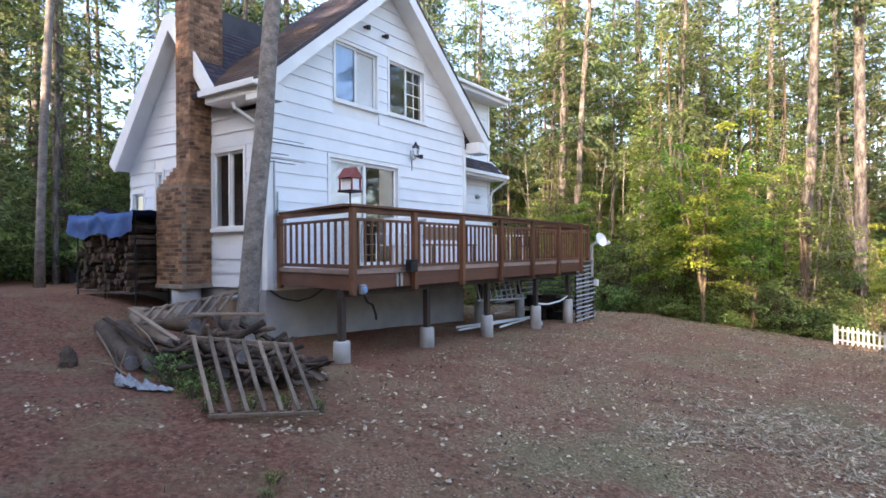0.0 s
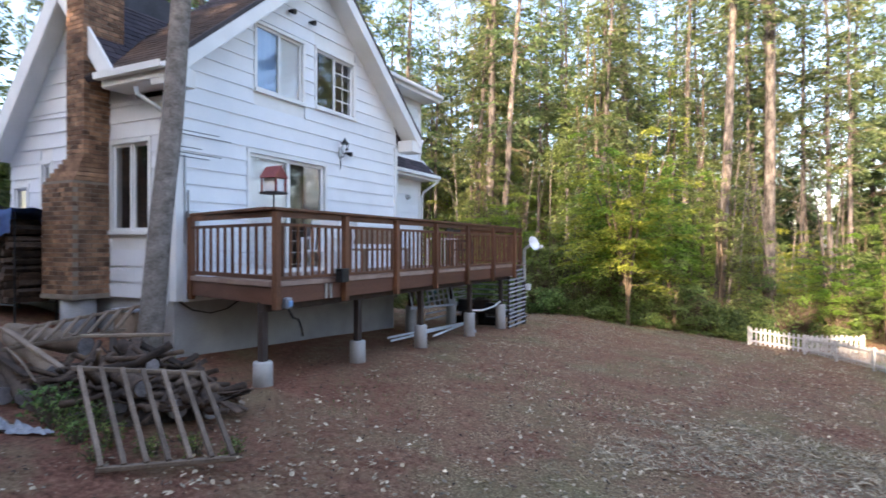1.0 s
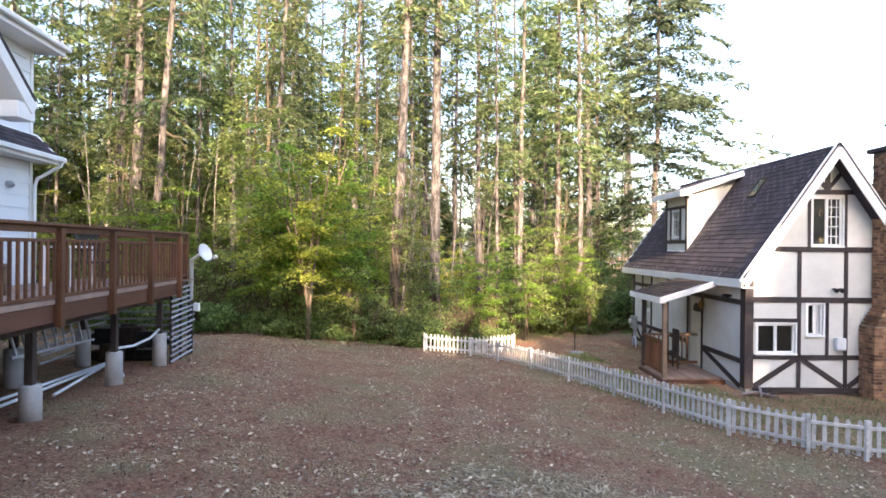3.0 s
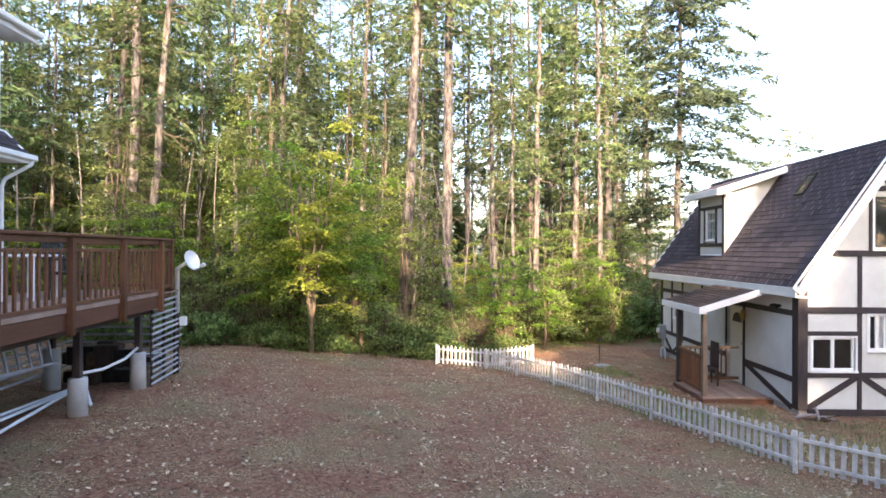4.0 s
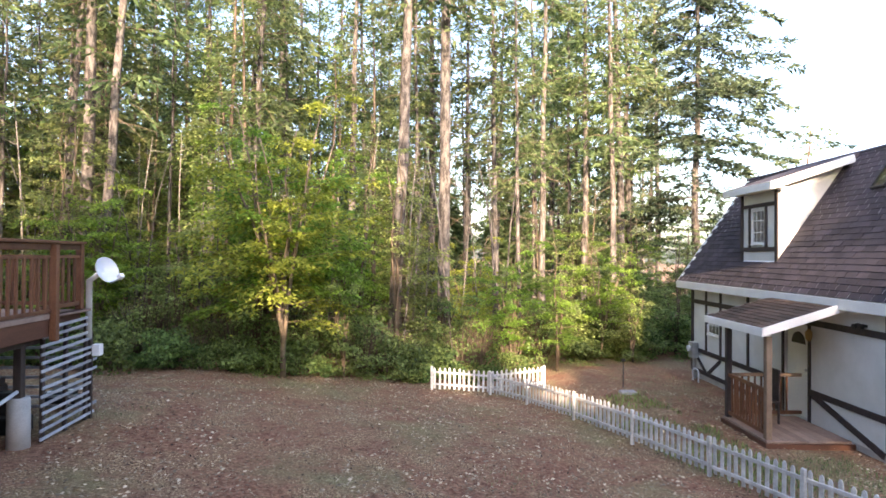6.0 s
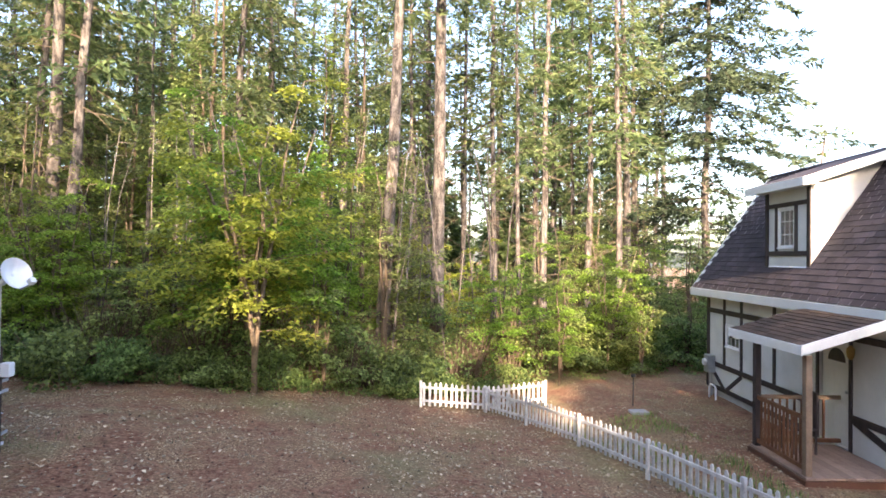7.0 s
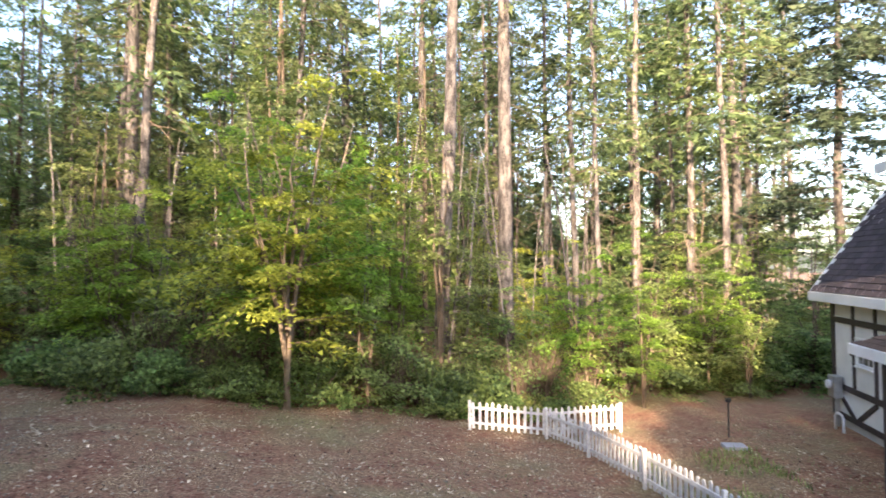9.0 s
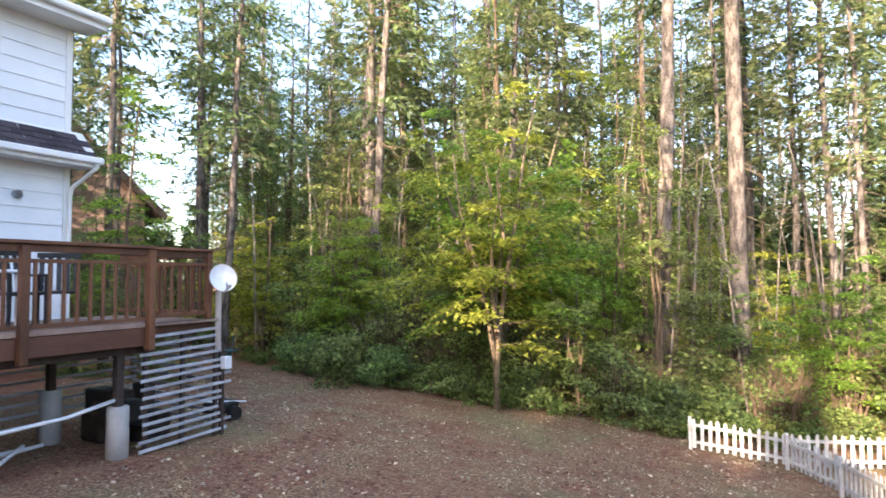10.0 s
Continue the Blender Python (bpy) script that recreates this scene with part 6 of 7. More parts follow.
    planks = [((-0.45, -1.55, 0.55), (0.42, -0.92, 0.06), 0.10), ((-0.30, -1.75, 0.50), (0.60, -1.05, 0.05), 0.09), ((-0.1, -1.3, 0.40), (0.70, -1.25, 0.08), 0.10), ((-1.1, -1.85, 0.86), (-0.43, -1.21, 0.84), 0.07),
              ((-1.3, -1.0, 0.75), (-0.75, -1.5, 0.60), 0.12), ((-2.9, -2.1, 0.72), (-1.55, -2.15, 0.42), 0.08), ((-2.6, -1.9, 0.86), (-1.2, -2.0, 0.52), 0.07), ((-1.5, -0.95, 0.66), (-0.3, -1.2, 0.50), 0.10), ((-1.9, -2.45, 0.40), (-1.25, -2.75, 0.14), 0.04)]
    for k, (p, q, w) in enumerate(planks):
        t = thing("plank", p, "dark weathered plank on the log pile" if k % 3 else "pale weathered plank on the log pile", "plank", "loose planks on the pile")
        part("board", bar(p, q, w, 0.035), M_OLDWOOD if k % 3 else M_PALE, t)
    for k in range(120):
        a_, r = rnd.uniform(0, 6.28), math.sqrt(rnd.uniform(0.02, 1.0))
        x, y = -0.75 + 1.35 * r * math.cos(a_), -1.5 + 0.75 * r * math.sin(a_)
        z = ground_z(x, y) + 0.12 + 0.42 * (1 - r) + rnd.uniform(0, 0.12)
        t = thing("branch", (x, y, z), "short dry branch among the logs", "branch", "branches in the pile")
        bm = bmesh.new()
        b_ = rnd.uniform(0, 6.28)
        L = rnd.uniform(0.3, 0.85)
        w = rnd.uniform(0.012, 0.05)
        tube(bm, [(x - 0.5 * L * math.cos(b_), y - 0.5 * L * math.sin(b_), z + rnd.uniform(-.10, .20)), (x, y, z), (x + 0.5 * L * math.cos(b_), y + 0.5 * L * math.sin(b_), z + rnd.uniform(-0.12, 0.12))], [w, w * 0.9, w * 0.7], rnd.choice((4, 4, 5, 6)))
        part("wood", bm, (M_OLDWOOD, M_OLDWOOD, M_LOG, M_OLDWOOD)[k % 4], t, "", True)
    for k, (p, q, r) in enumerate((((-1.9, -2.75, 0.30), (-0.95, -2.62, 0.10), 0.010), ((-1.55, -2.5, 0.42), (-0.75, -2.95, 0.06), 0.008), ((-2.3, -2.5, 0.62), (-1.2, -2.7, 0.12), 0.012), ((-1.9, -2.2, 0.72), (-0.9, -2.35, 0.34), 0.014))):
        t = thing("stick", p, "thin pale stick leaning on the logs", "stick", "sticks on the pile")
        bm = bmesh.new()
        mid = Vector(p).lerp(Vector(q), 0.5) + Vector((0.04, -0.05, 0.10))
        tube(bm, [p, mid, q], [r, r * 0.9, r * 0.7], 6)
        part("wood", bm, M_PALE, t, "", True)
    st = thing("stump", (-2.37, -2.83, 0.15), "small weathered grey stump in bare earth", "stump")
    bm = bmesh.new()
    tube(bm, [(-2.37, -2.83, 0.0), (-2.36, -2.83, 0.26), (-2.40, -2.81, 0.36), (-2.44, -2.80, 0.46)], [0.13, 0.10, 0.085, 0.03], 8, wob=0.45, rnd=rnd)
    part("wood", bm, M_OLDWOOD, st)
    sh = thing("plastic_sheeting", (-0.75, -3.05, 0.1), "crumpled grey-white plastic sheeting on the ground", "litter")
    bm = bmesh.new()
    n = 18
    vs = []
    for i in range(n + 1):
        row = []
        for j in range(n + 1):
            u, v = i / n, j / n
            x, y = -1.15 + 0.80 * u + 0.18 * v, -3.05 + 0.22 * u + 0.30 * v
            row.append(bm.verts.new((x + 0.02 * rnd.random(), y + 0.02 * rnd.random(), ground_z(x, y) + 0.02 + (0.17 * (1 - u) + 0.03) * abs(noise.noise(Vector((i * 0.33, j * 0.41, 1)))) * 2 * (1 - abs(2 * v - 1)))))
        vs.append(row)
    for i in range(n):
        for j in range(n):
            if (i - 9) ** 2 / 80 + (j - 9) ** 2 / (30 + 40 * abs(noise.noise(Vector((i * 0.4, 0, 3))))) < 1:
                bm.faces.new((vs[i][j], vs[i + 1][j], vs[i + 1][j + 1], vs[i][j + 1]))
    part("sheet", bm, M_SHEET, sh, "", True)
    cr = thing("crate", (-2.95, 0.12, 0.5), "pale wooden crate beside the foundation", "crate")
    part("body", one_box((-3.2, -0.08, 0.45), (-2.7, 0.24, 0.86), None, 0.012), M_PALE, cr)
    part("lid", one_box((-3.23, -0.11, 0.86), (-2.67, 0.27, 0.90), None, 0.006), M_SLAT, cr)
    # weeds through the pile
    weed = make_shrub(74, 0.30, 0.42, 210, 0.055, M_FERN, "leafy light green weeds beside the log pile")
    for x, y, s, k in ((-0.72, -2.38, 1.0, 2), (-0.45, -2.48, 0.75, 2), (-0.2, -2.5, 0.5, 2), (0.1, -2.62, 0.55, 2), (0.35, -2.5, 0.6, 2), (0.75, -2.35, 0.5, 2), (1.0, -2.1, 0.55, 2), (0.55, -2.75, 0.4, 2), (-0.1, -2.3, 0.7, 2), (1.25, -1.85, 0.45, 2), (-2.15, 0.05, 0.6, 2), (2.3, -3.3, 0.35, 2), (2.45, -3.5, 0.25, 2)):
        plant(weed, x, y, s)


def build_woodrack():
    w = thing("firewood_rack", (-6.6, 0.0, 0.7), "stacked firewood in metal pipe rack under blue tarp", "firewood rack")
    x0, x1, y0, y1 = -7.3, -5.0, -0.55, 0.1
    gz = 0.62
    for x in (x0, -6.15, x1):
        for y in (y0, y1):
            bm = bmesh.new()
            tube(bm, [(x, y, gz - 0.1), (x, y, gz + 1.86)], [0.015, 0.015], 8)
            part("pole", bm, M_METAL, w)
    for y in (y0, y1):
        bm = bmesh.new()
        tube(bm, [(x0, y, gz + 0.28), (x1, y, gz + 0.28)], [0.016, 0.016], 8)
        part("rail", bm, M_METAL, w)
    rnd = random.Random(6)
    for j in range(11):
        for i in range(16):
            x = x0 + 0.1 + i * 0.138 + 0.07 * (j % 2)
            z = gz + 0.37 + j * 0.125 + rnd.uniform(-0.02, 0.02)
            if z > gz + 1.62 - 0.25 * (i < 5) or rnd.random() < 0.05:
                continue
            r = rnd.uniform(0.045, 0.085)
            bm = bmesh.new()
            k = rnd.choice((3, 4, 5, 6))
            off = rnd.uniform(-0.10, 0.10)
            tube(bm, [(x, y0 + off, z), (x, y1 + off, z)], [r, r], k, wob=0.15, rnd=rnd)
            part("split_log", bm, M_OLDWOOD, w)
    t = thing("tarp", (-6.6, -0.2, 2.2), "faded blue tarp draped over the firewood", "tarp")
    bm = bmesh.new()
    nx, ny = 26, 14
    vs = []
    for i in range(nx + 1):
        col = []
        for j in range(ny + 1):
            x, v = x0 - 0.15 + (x1 - x0 + 0.3) * i / nx, j / ny
            wob = noise.noise(Vector((i * 0.35, j * 0.45, 2)))
            y = y0 - 0.14 + (y1 - y0 + 0.28) * min(max((v - 0.3) / 0.55, 0), 1) + 0.05 * wob
            drop = 0.40 * max(0, 0.3 - v) / 0.3 + 0.2 * max(0, v - 0.85) / 0.15
            col.append(bm.verts.new((x, y, gz + 1.86 - drop + 0.07 * wob - 0.10 * math.sin(math.pi * ((i * 2 / nx) % 1)))))
        vs.append(col)
    for i in range(nx):
        for j in range(ny):
            bm.faces.new((vs[i][j], vs[i + 1][j], vs[i + 1][j + 1], vs[i][j + 1]))
    part("cloth", bm, M_TARP, t, "", True)


def build_house_fittings():
    # bird feeder on the corner post
    f = thing("bird_feeder", (-0.02, 0.02, RAIL_Z), "wooden bird feeder with red roof on a thin pole", "bird feeder")
    bm = bmesh.new()
    tube(bm, [(-0.02, 0.02, RAIL_Z), (-0.02, 0.02, RAIL_Z + 0.17)], [0.012, 0.012], 8)
    part("pole", bm, M_METAL, f)
    m_red = mat("faded_red_paint", (0.16, 0.035, 0.03), (0.28, 0.07, 0.06), 6, 60, 0.6, 0.1)
    part("tray", one_box((-0.16, -0.10, RAIL_Z + 0.17), (0.12, 0.14, RAIL_Z + 0.20), None, 0.005), M_TIMBER, f)
    for sx in (-0.14, 0.10):
        for sy in (-0.07, 0.11):
            part("upright", one_box((sx - 0.012, sy - 0.012, RAIL_Z + 0.20), (sx + 0.012, sy + 0.012, RAIL_Z + 0.39), None, 0.003), m_red, f)
    part("seed_box", one_box((-0.125, -0.055, RAIL_Z + 0.205), (0.085, 0.095, RAIL_Z + 0.37), None, 0.004), M_BLIND, f, "clear white seed box")
    bm = bmesh.new()
    prism(bm, [(-0.155, -0.11, RAIL_Z + 0.38), (-0.155, 0.02, RAIL_Z + 0.54), (-0.155, 0.15, RAIL_Z + 0.38)], [(0.115, -0.11, RAIL_Z + 0.38), (0.115, 0.02, RAIL_Z + 0.54), (0.115, 0.15, RAIL_Z + 0.38)])
    part("roof", bm, m_red, f, "faded red pitched roof")
    # wall lantern with camera beside it
    l = thing("wall_lantern", (HX + 0.05, 4.55, 3.9), "ornate metal wall lantern with clear glass", "wall lamp")
    part("back_plate", one_box((HX + 0.034, 4.50, 3.80), (HX + 0.06, 4.60, 4.02), None, 0.006), M_STEEL, l)
    bm = bmesh.new()
    tube(bm, [(HX + 0.05, 4.55, 3.84), (HX + 0.12, 4.55, 3.80), (HX + 0.17, 4.55, 3.86)], [0.012, 0.012, 0.012], 8)
    part("arm", bm, M_STEEL, l)
    bm = bmesh.new()
    tube(bm, [(HX + 0.17, 4.55, 3.87), (HX + 0.17, 4.55, 3.92), (HX + 0.17, 4.55, 4.08), (HX + 0.17, 4.55, 4.10)], [0.04, 0.065, 0.085, 0.05], 8)
    part("glass", bm, M_GLASS, l)
    bm = bmesh.new()
    tube(bm, [(HX + 0.17, 4.55, 4.095), (HX + 0.17, 4.55, 4.15), (HX + 0.17, 4.55, 4.22)], [0.10, 0.04, 0.008], 8)
    part("cap", bm, M_METAL, l)
    bm = bmesh.new()
    tube(bm, [(HX + 0.05, 4.55, 3.8), (HX + 0.05, 4.55, 3.55)], [0.008, 0.008], 6)
    part("cord", bm, M_METAL, l)
    for y, z in ((4.78, 3.92), (2.95, 6.42), (3.55, 6.40)):
        c = thing("flood_light", (HX + 0.05, y, z), "small round black flood light on the siding", "flood light", "small flood lights")
        bm = bmesh.new()
        tube(bm, [(HX + 0.03, y, z), (HX + 0.09, y, z), (HX + 0.10, y, z - 0.01), (HX + 0.17, y + 0.01, z - 0.03)], [0.03, 0.03, 0.045, 0.055], 12)
        part("lamp_head", bm, M_METAL, c)
    bm = bmesh.new()
    v = thing("wall_vent", (-3.25, 8.9, 3.3), "small round white vent on the wing wall", "vent")
    tube(bm, [(-3.29, 8.95, 3.3), (-3.22, 8.95, 3.3), (-3.18, 8.95, 3.27)], [0.07, 0.07, 0.05], 12)
    part("cowl", bm, M_STEEL, v)
    # roof aerial at the corner: three thin rods
    a_ = thing("aerial", (HX + 0.15, 0.38, 3.2), "black wire aerial rods on the house corner", "aerial")
    part("mast", one_box((HX + 0.05, 0.36, 3.15), (HX + 0.09, 0.40, 3.75), None, 0.004), M_METAL, a_)
    for k, (z, L) in enumerate(((3.68, 0.7), (3.62, 0.95), (3.42, 0.35), (3.33, 0.75), (3.27, 0.5))):
        bm = bmesh.new()
        tube(bm, [(HX + 0.09, 0.37, z), (HX + 0.22, 0.37 + L, z - 0.02)], [0.008, 0.006], 6)
        part("rod", bm, M_METAL, a_)
    # hose and cable on the foundation, conduit
    c = thing("cable", (HX + 0.05, 0.6, 1.0), "thin black cable sagging along the foundation", "cable")
    bm = bmesh.new()
    tube(bm, [(HX + 0.02, 0.45, 1.0), (HX + 0.04, 0.7, 0.84), (HX + 0.04, 1.05, 0.76), (HX + 0.04, 1.4, 0.80), (HX + 0.02, 1.75, 0.95)], [0.012] * 5, 6)
    part("cord", bm, M_METAL, c)
    c = thing("conduit", (HX + 0.07, 0.62, 1.0), "grey electrical conduit with small box on the corner siding", "conduit")
    for y, z0, z1 in ((0.60, 1.05, 2.75), (0.72, 1.05, 2.2), (0.53, 1.9, 3.3)):
        bm = bmesh.new()
        tube(bm, [(HX + 0.06, y, z0), (HX + 0.06, y, z1)], [0.018, 0.018], 8)
        part("pipe", bm, M_STEEL, c)
    part("box", one_box((HX + 0.04, 0.56, 2.1), (HX + 0.12, 0.76, 2.42), None, 0.008), M_STEEL, c)
    # satellite dish
    d = thing("satellite_dish", (0.05, 10.12, 1.3), "pale grey satellite dish on a pole at the deck's end", "satellite dish")
    ctr = Vector((0.20, 9.97, 1.93))
    bm = bmesh.new()
    tube(bm, [(-0.10, 10.17, 0.9), (-0.10, 10.17, 1.78), (0.12, 10.02, 1.90)], [0.045, 0.045, 0.04], 12)
    part("mast", bm, M_DISH, d, "", True)
    axis = Vector((0.80, -0.38, 0.35)).normalized()
    u = axis.cross(Vector((0, 0, 1))).normalized()
    w = u.cross(axis)
    bm = bmesh.new()
    rings = []
    for back in (0, 1):
        for k in range(6 if not back else 5, -1, -1) if not back else range(0, 7):
            r = 0.205 * k / 6
            dep = 0.09 * (k / 6) ** 2 - (0.012 if back else 0)
            rings.append([bm.verts.new(ctr + u * (0.92 * max(r, 0.002) * math.cos(g)) + w * (max(r, 0.002) * math.sin(g)) + axis * dep) for g in [2 * math.pi * i / 28 for i in range(28)]])
    for p_, q_ in zip(rings, rings[1:]):
        for i in range(28):
            bm.faces.new((p_[i], p_[(i + 1) % 28], q_[(i + 1) % 28], q_[i]))
    part("reflector", bm, M_DISH, d, "", True)
    bm = bmesh.new()
    tube(bm, [ctr - w * 0.21 + axis * 0.08, ctr - w * 0.22 + axis * 0.28], [0.014, 0.014], 8)
    part("arm", bm, M_STEEL, d)
    part("receiver", bar(ctr - w * 0.20 + axis * 0.26, ctr - w * 0.18 + axis * 0.34, 0.07, 0.07), M_DISH, d, "small white receiver head")
    b = thing("meter_box", (0.05, 10.3, 0.75), "small white box on the deck's end post", "utility box")
    part("box", one_box((-0.06, 10.18, 0.62), (0.06, 10.30, 0.80), None, 0.01), M_DISH, b)
    # post that carries the mast and box
    p = thing("mast_post", (0.0, 10.2, 0.3), "weathered post at the deck's end", "post")
    part("post", one_box((-0.15, 10.23, -0.45), (-0.09, 10.29, 1.0), None, 0.005), M_DARKWOOD, p)


def build_deck_things():
    fl = FLOOR
    # planter box and light fixture at the balustrade
    p = thing("black_box", (0.12, 1.30, 1.36), "small black plastic box hung on the deck edge", "box")
    part("body", one_box((0.092, 1.18, 1.33), (0.22, 1.36, 1.52), None, 0.012), M_METAL, p)
    part("lid", one_box((0.085, 1.17, 1.52), (0.225, 1.37, 1.535), None, 0.004), M_METAL, p)
    c = thing("hook_pair", (0.03, 1.1, 1.2), "pair of pale metal brackets on the fascia", "bracket")
    for y in (1.05, 1.16):
        part("bracket", one_box((-0.004, y, 1.10), (0.02, y + 0.05, 1.32), None, 0.004), M_STEEL, c)
    s = thing("hose_bib", (0.08, 0.2, 1.1), "blue and white hose timer hung below the deck corner", "hose timer")
    part("body", one_box((0.01, 0.14, 1.03), (0.10, 0.26, 1.18), None, 0.02), M_SLAT, s)
    part("dial", one_box((0.10, 0.16, 1.06), (0.125, 0.24, 1.14), None, 0.01), M_CURTAIN, s)
    bm = bmesh.new()
    tube(bm, [(0.05, 0.22, 1.03), (0.06, 0.30, 0.90), (0.05, 0.42, 0.86), (0.04, 0.50, 0.72), (0.04, 0.52, 0.62)], [0.018] * 5, 8)
    part("hose", bm, M_METAL, s)
    # white wire baskets along the rail: thin cross wires behind the balusters
    w = thing("wire_mesh", (-0.1, 0.4, fl), "white wire mesh panel behind the balusters", "wire panel")
    for z in (1.62, 1.78, 1.94, 2.08):
        part("wire", bar((-0.06, 0.05, z), (-0.06, 0.75, z), 0.008, 0.008, 0), M_BLIND, w)
        part("wire", bar((-0.12, 0.04, z), (-1.95, 0.58, z), 0.008, 0.008, 0), M_BLIND, w)

    def chair(x, y, turn, label, material):
        c = thing("deck_chair", (0, 0, 0), label, "chair", "chairs on the deck")
        part("seat", one_box((-0.24, -0.24, 0.40), (0.24, 0.24, 0.44), None, 0.01), material, c)
        for k in range(5):
            part("back_slat", bar((-0.20 + 0.1 * k, 0.24, 0.44), (-0.20 + 0.1 * k, 0.33, 0.92), 0.06, 0.015), material, c)
        part("top_rail", bar((-0.26, 0.33, 0.93), (0.26, 0.33, 0.93), 0.03, 0.07), material, c)
        for sx in (-0.23, 0.23):
            part("arm", one_box((sx - 0.03, -0.22, 0.63), (sx + 0.03, 0.28, 0.66), None, 0.006), material, c)
            for sy in (-0.21, 0.21):
                part("leg", one_box((sx - 0.02, sy - 0.02, 0), (sx + 0.02, sy + 0.02, 0.63), None, 0.004), material, c)
        c.matrix_basis = pose(x, y, fl, 0, 0, turn)
        return c
    chair(-1.1, 2.3, 20, "pale plastic garden chair on the deck", M_DISH)
    chair(-1.3, 3.0, -30, "pale plastic garden chair on the deck", M_DISH)
    chair(-1.0, 7.9, 100, "dark metal garden chair on the deck", M_METAL)
    chair(-1.4, 8.6, 60, "dark metal garden chair on the deck", M_METAL)
    b = thing("bench", (-1.2, 4.6, fl), "long yellowish wooden bench on the deck", "bench")
    part("seat", one_box((-1.55, 3.7, fl + 0.42), (-1.15, 5.5, fl + 0.46), None, 0.008), M_PALE, b)
    part("backrest", one_box((-1.60, 3.7, fl + 0.55), (-1.56, 5.5, fl + 0.85), None, 0.008), M_PALE, b)
    for y in (3.75, 5.4):
        for x in (-1.58, -1.2):
            part("leg", one_box((x - 0.03, y, fl), (x + 0.03, y + 0.06, fl + 0.42), None, 0.005), M_PALE, b)
    t = thing("garden_table", (-1.1, 8.2, fl), "white plastic garden table on the deck", "table")
    part("tabletop", one_box((-1.75, 7.3, fl + 0.68), (-1.2, 8.1, fl + 0.72), None, 0.012), M_BLIND, t)
    for x in (-1.70, -1.25):
        for y in (7.36, 8.04):
            part("leg", one_box((x - 0.025, y - 0.025, fl), (x + 0.025, y + 0.025, fl + 0.68), None, 0.006), M_BLIND, t)


def build_under_deck():
    g = thing("railing_panel", (-1.3, 6.0, 0.7), "spare white railing panel slung under the deck", "railing panel")
    part("rail", bar((-0.9, 4.9, 0.93), (-1.0, 7.4, 0.90), 0.05, 0.04), M_SLAT, g)
    part("rail", bar((-0.8, 4.9, 0.55), (-0.9, 7.4, 0.42), 0.05, 0.04), M_SLAT, g)
    for k in range(9):
        u = (k + 0.5) / 9
        part("bar", bar((-0.9 - 0.1 * u, 4.9 + 2.5 * u, 0.92), (-0.8 - 0.1 * u, 4.9 + 2.5 * u, 0.55 - 0.13 * u), 0.04, 0.03), M_SLAT, g)
    for k, (pts, lab) in enumerate((([(-0.26, 6.75, 0.36), (-0.22, 7.4, 0.30), (-0.2, 8.1, 0.33), (-0.26, 8.75, 0.42)], "white plastic pipe sagging between the footings"),
                                    ([(-0.9, 4.2, 0.02), (-0.9, 7.9, -0.10)], "white plastic pipe lying under the deck"),
                                    ([(-0.7, 4.0, 0.0), (-0.75, 7.6, -0.06)], "white plastic pipe lying under the deck"),
                                    ([(-0.5, 5.4, -0.08), (-0.9, 8.2, -0.10)], "white plastic pipe lying under the deck"),
                                    ([(-0.30, 7.2, -0.20), (-0.75, 7.9, -0.02)], "short white pipe leaning under the deck"))):
        t = thing("pipe", pts[0], lab, "pipe", "white pipes under the deck")
        bm = bmesh.new()
        tube(bm, pts, [0.024] * len(pts), 10)
        part("tube", bm, M_DISH, t, "", True)
    # odds and ends behind the slats and at the deck's end
    rnd = random.Random(9)
    for k in range(12):
        x, y, s = rnd.uniform(-1.6, -0.5), rnd.uniform(9.05, 10.0), rnd.uniform(0.12, 0.3)
        t = thing("storage_box", (x, y, -0.3), ("dark plastic tub under the deck", "old brown crate under the deck", "dark wooden box under the deck")[k % 3], "box", "things stored under the deck")
        gz = ground_z(x, y)
        z = gz + (0.0 if k < 6 else 0.35)
        part("body", one_box((x - s, y - s * 0.6, z), (x + s, y + s * 0.6, z + rnd.uniform(0.2, 0.4)), None, 0.02), (M_METAL, M_OLDWOOD, M_DARKWOOD)[k % 3], t)
    w = thing("wheelbarrow", (-0.7, 10.9, -0.3), "dark upturned garden cart beside the slat screen", "garden cart")
    part("tray", one_box((-1.15, 10.75, -0.26), (-0.75, 11.2, -0.08), None, 0.03), M_METAL, w)
    bm = bmesh.new()
    tube(bm, [(-0.74, 11.05, -0.28), (-0.68, 11.05, -0.28)], [0.13, 0.13], 18)
    part("wheel", bm, M_METAL, w)
    bm = bmesh.new()
    tube(bm, [(-0.95, 10.6, -0.02), (-0.72, 11.3, -0.12)], [0.015, 0.015], 8)
    part("handle", bm, M_DISH, w)
    m_teal = mat("faded_teal_canvas", (0.015, 0.05, 0.055), (0.035, 0.09, 0.095), 5, 50, 0.7, 0.1)
    c = thing("garden_chair", (-6.0, 15.6, -0.4), "teal folded chair leaning beside the shrubs", "chair")
    part("back", bar((-6.0, 15.6, -0.35), (-5.9, 15.7, 0.40), 0.45, 0.04), m_teal, c)
    part("seat", one_box((-6.1, 15.3, -0.02), (-5.65, 15.65, 0.02), None, 0.01), m_teal, c)
    for dx in (-6.08, -5.70):
        part("leg", one_box((dx, 15.3, -0.6), (dx + 0.03, 15.34, -0.02), None, 0.004), m_teal, c)


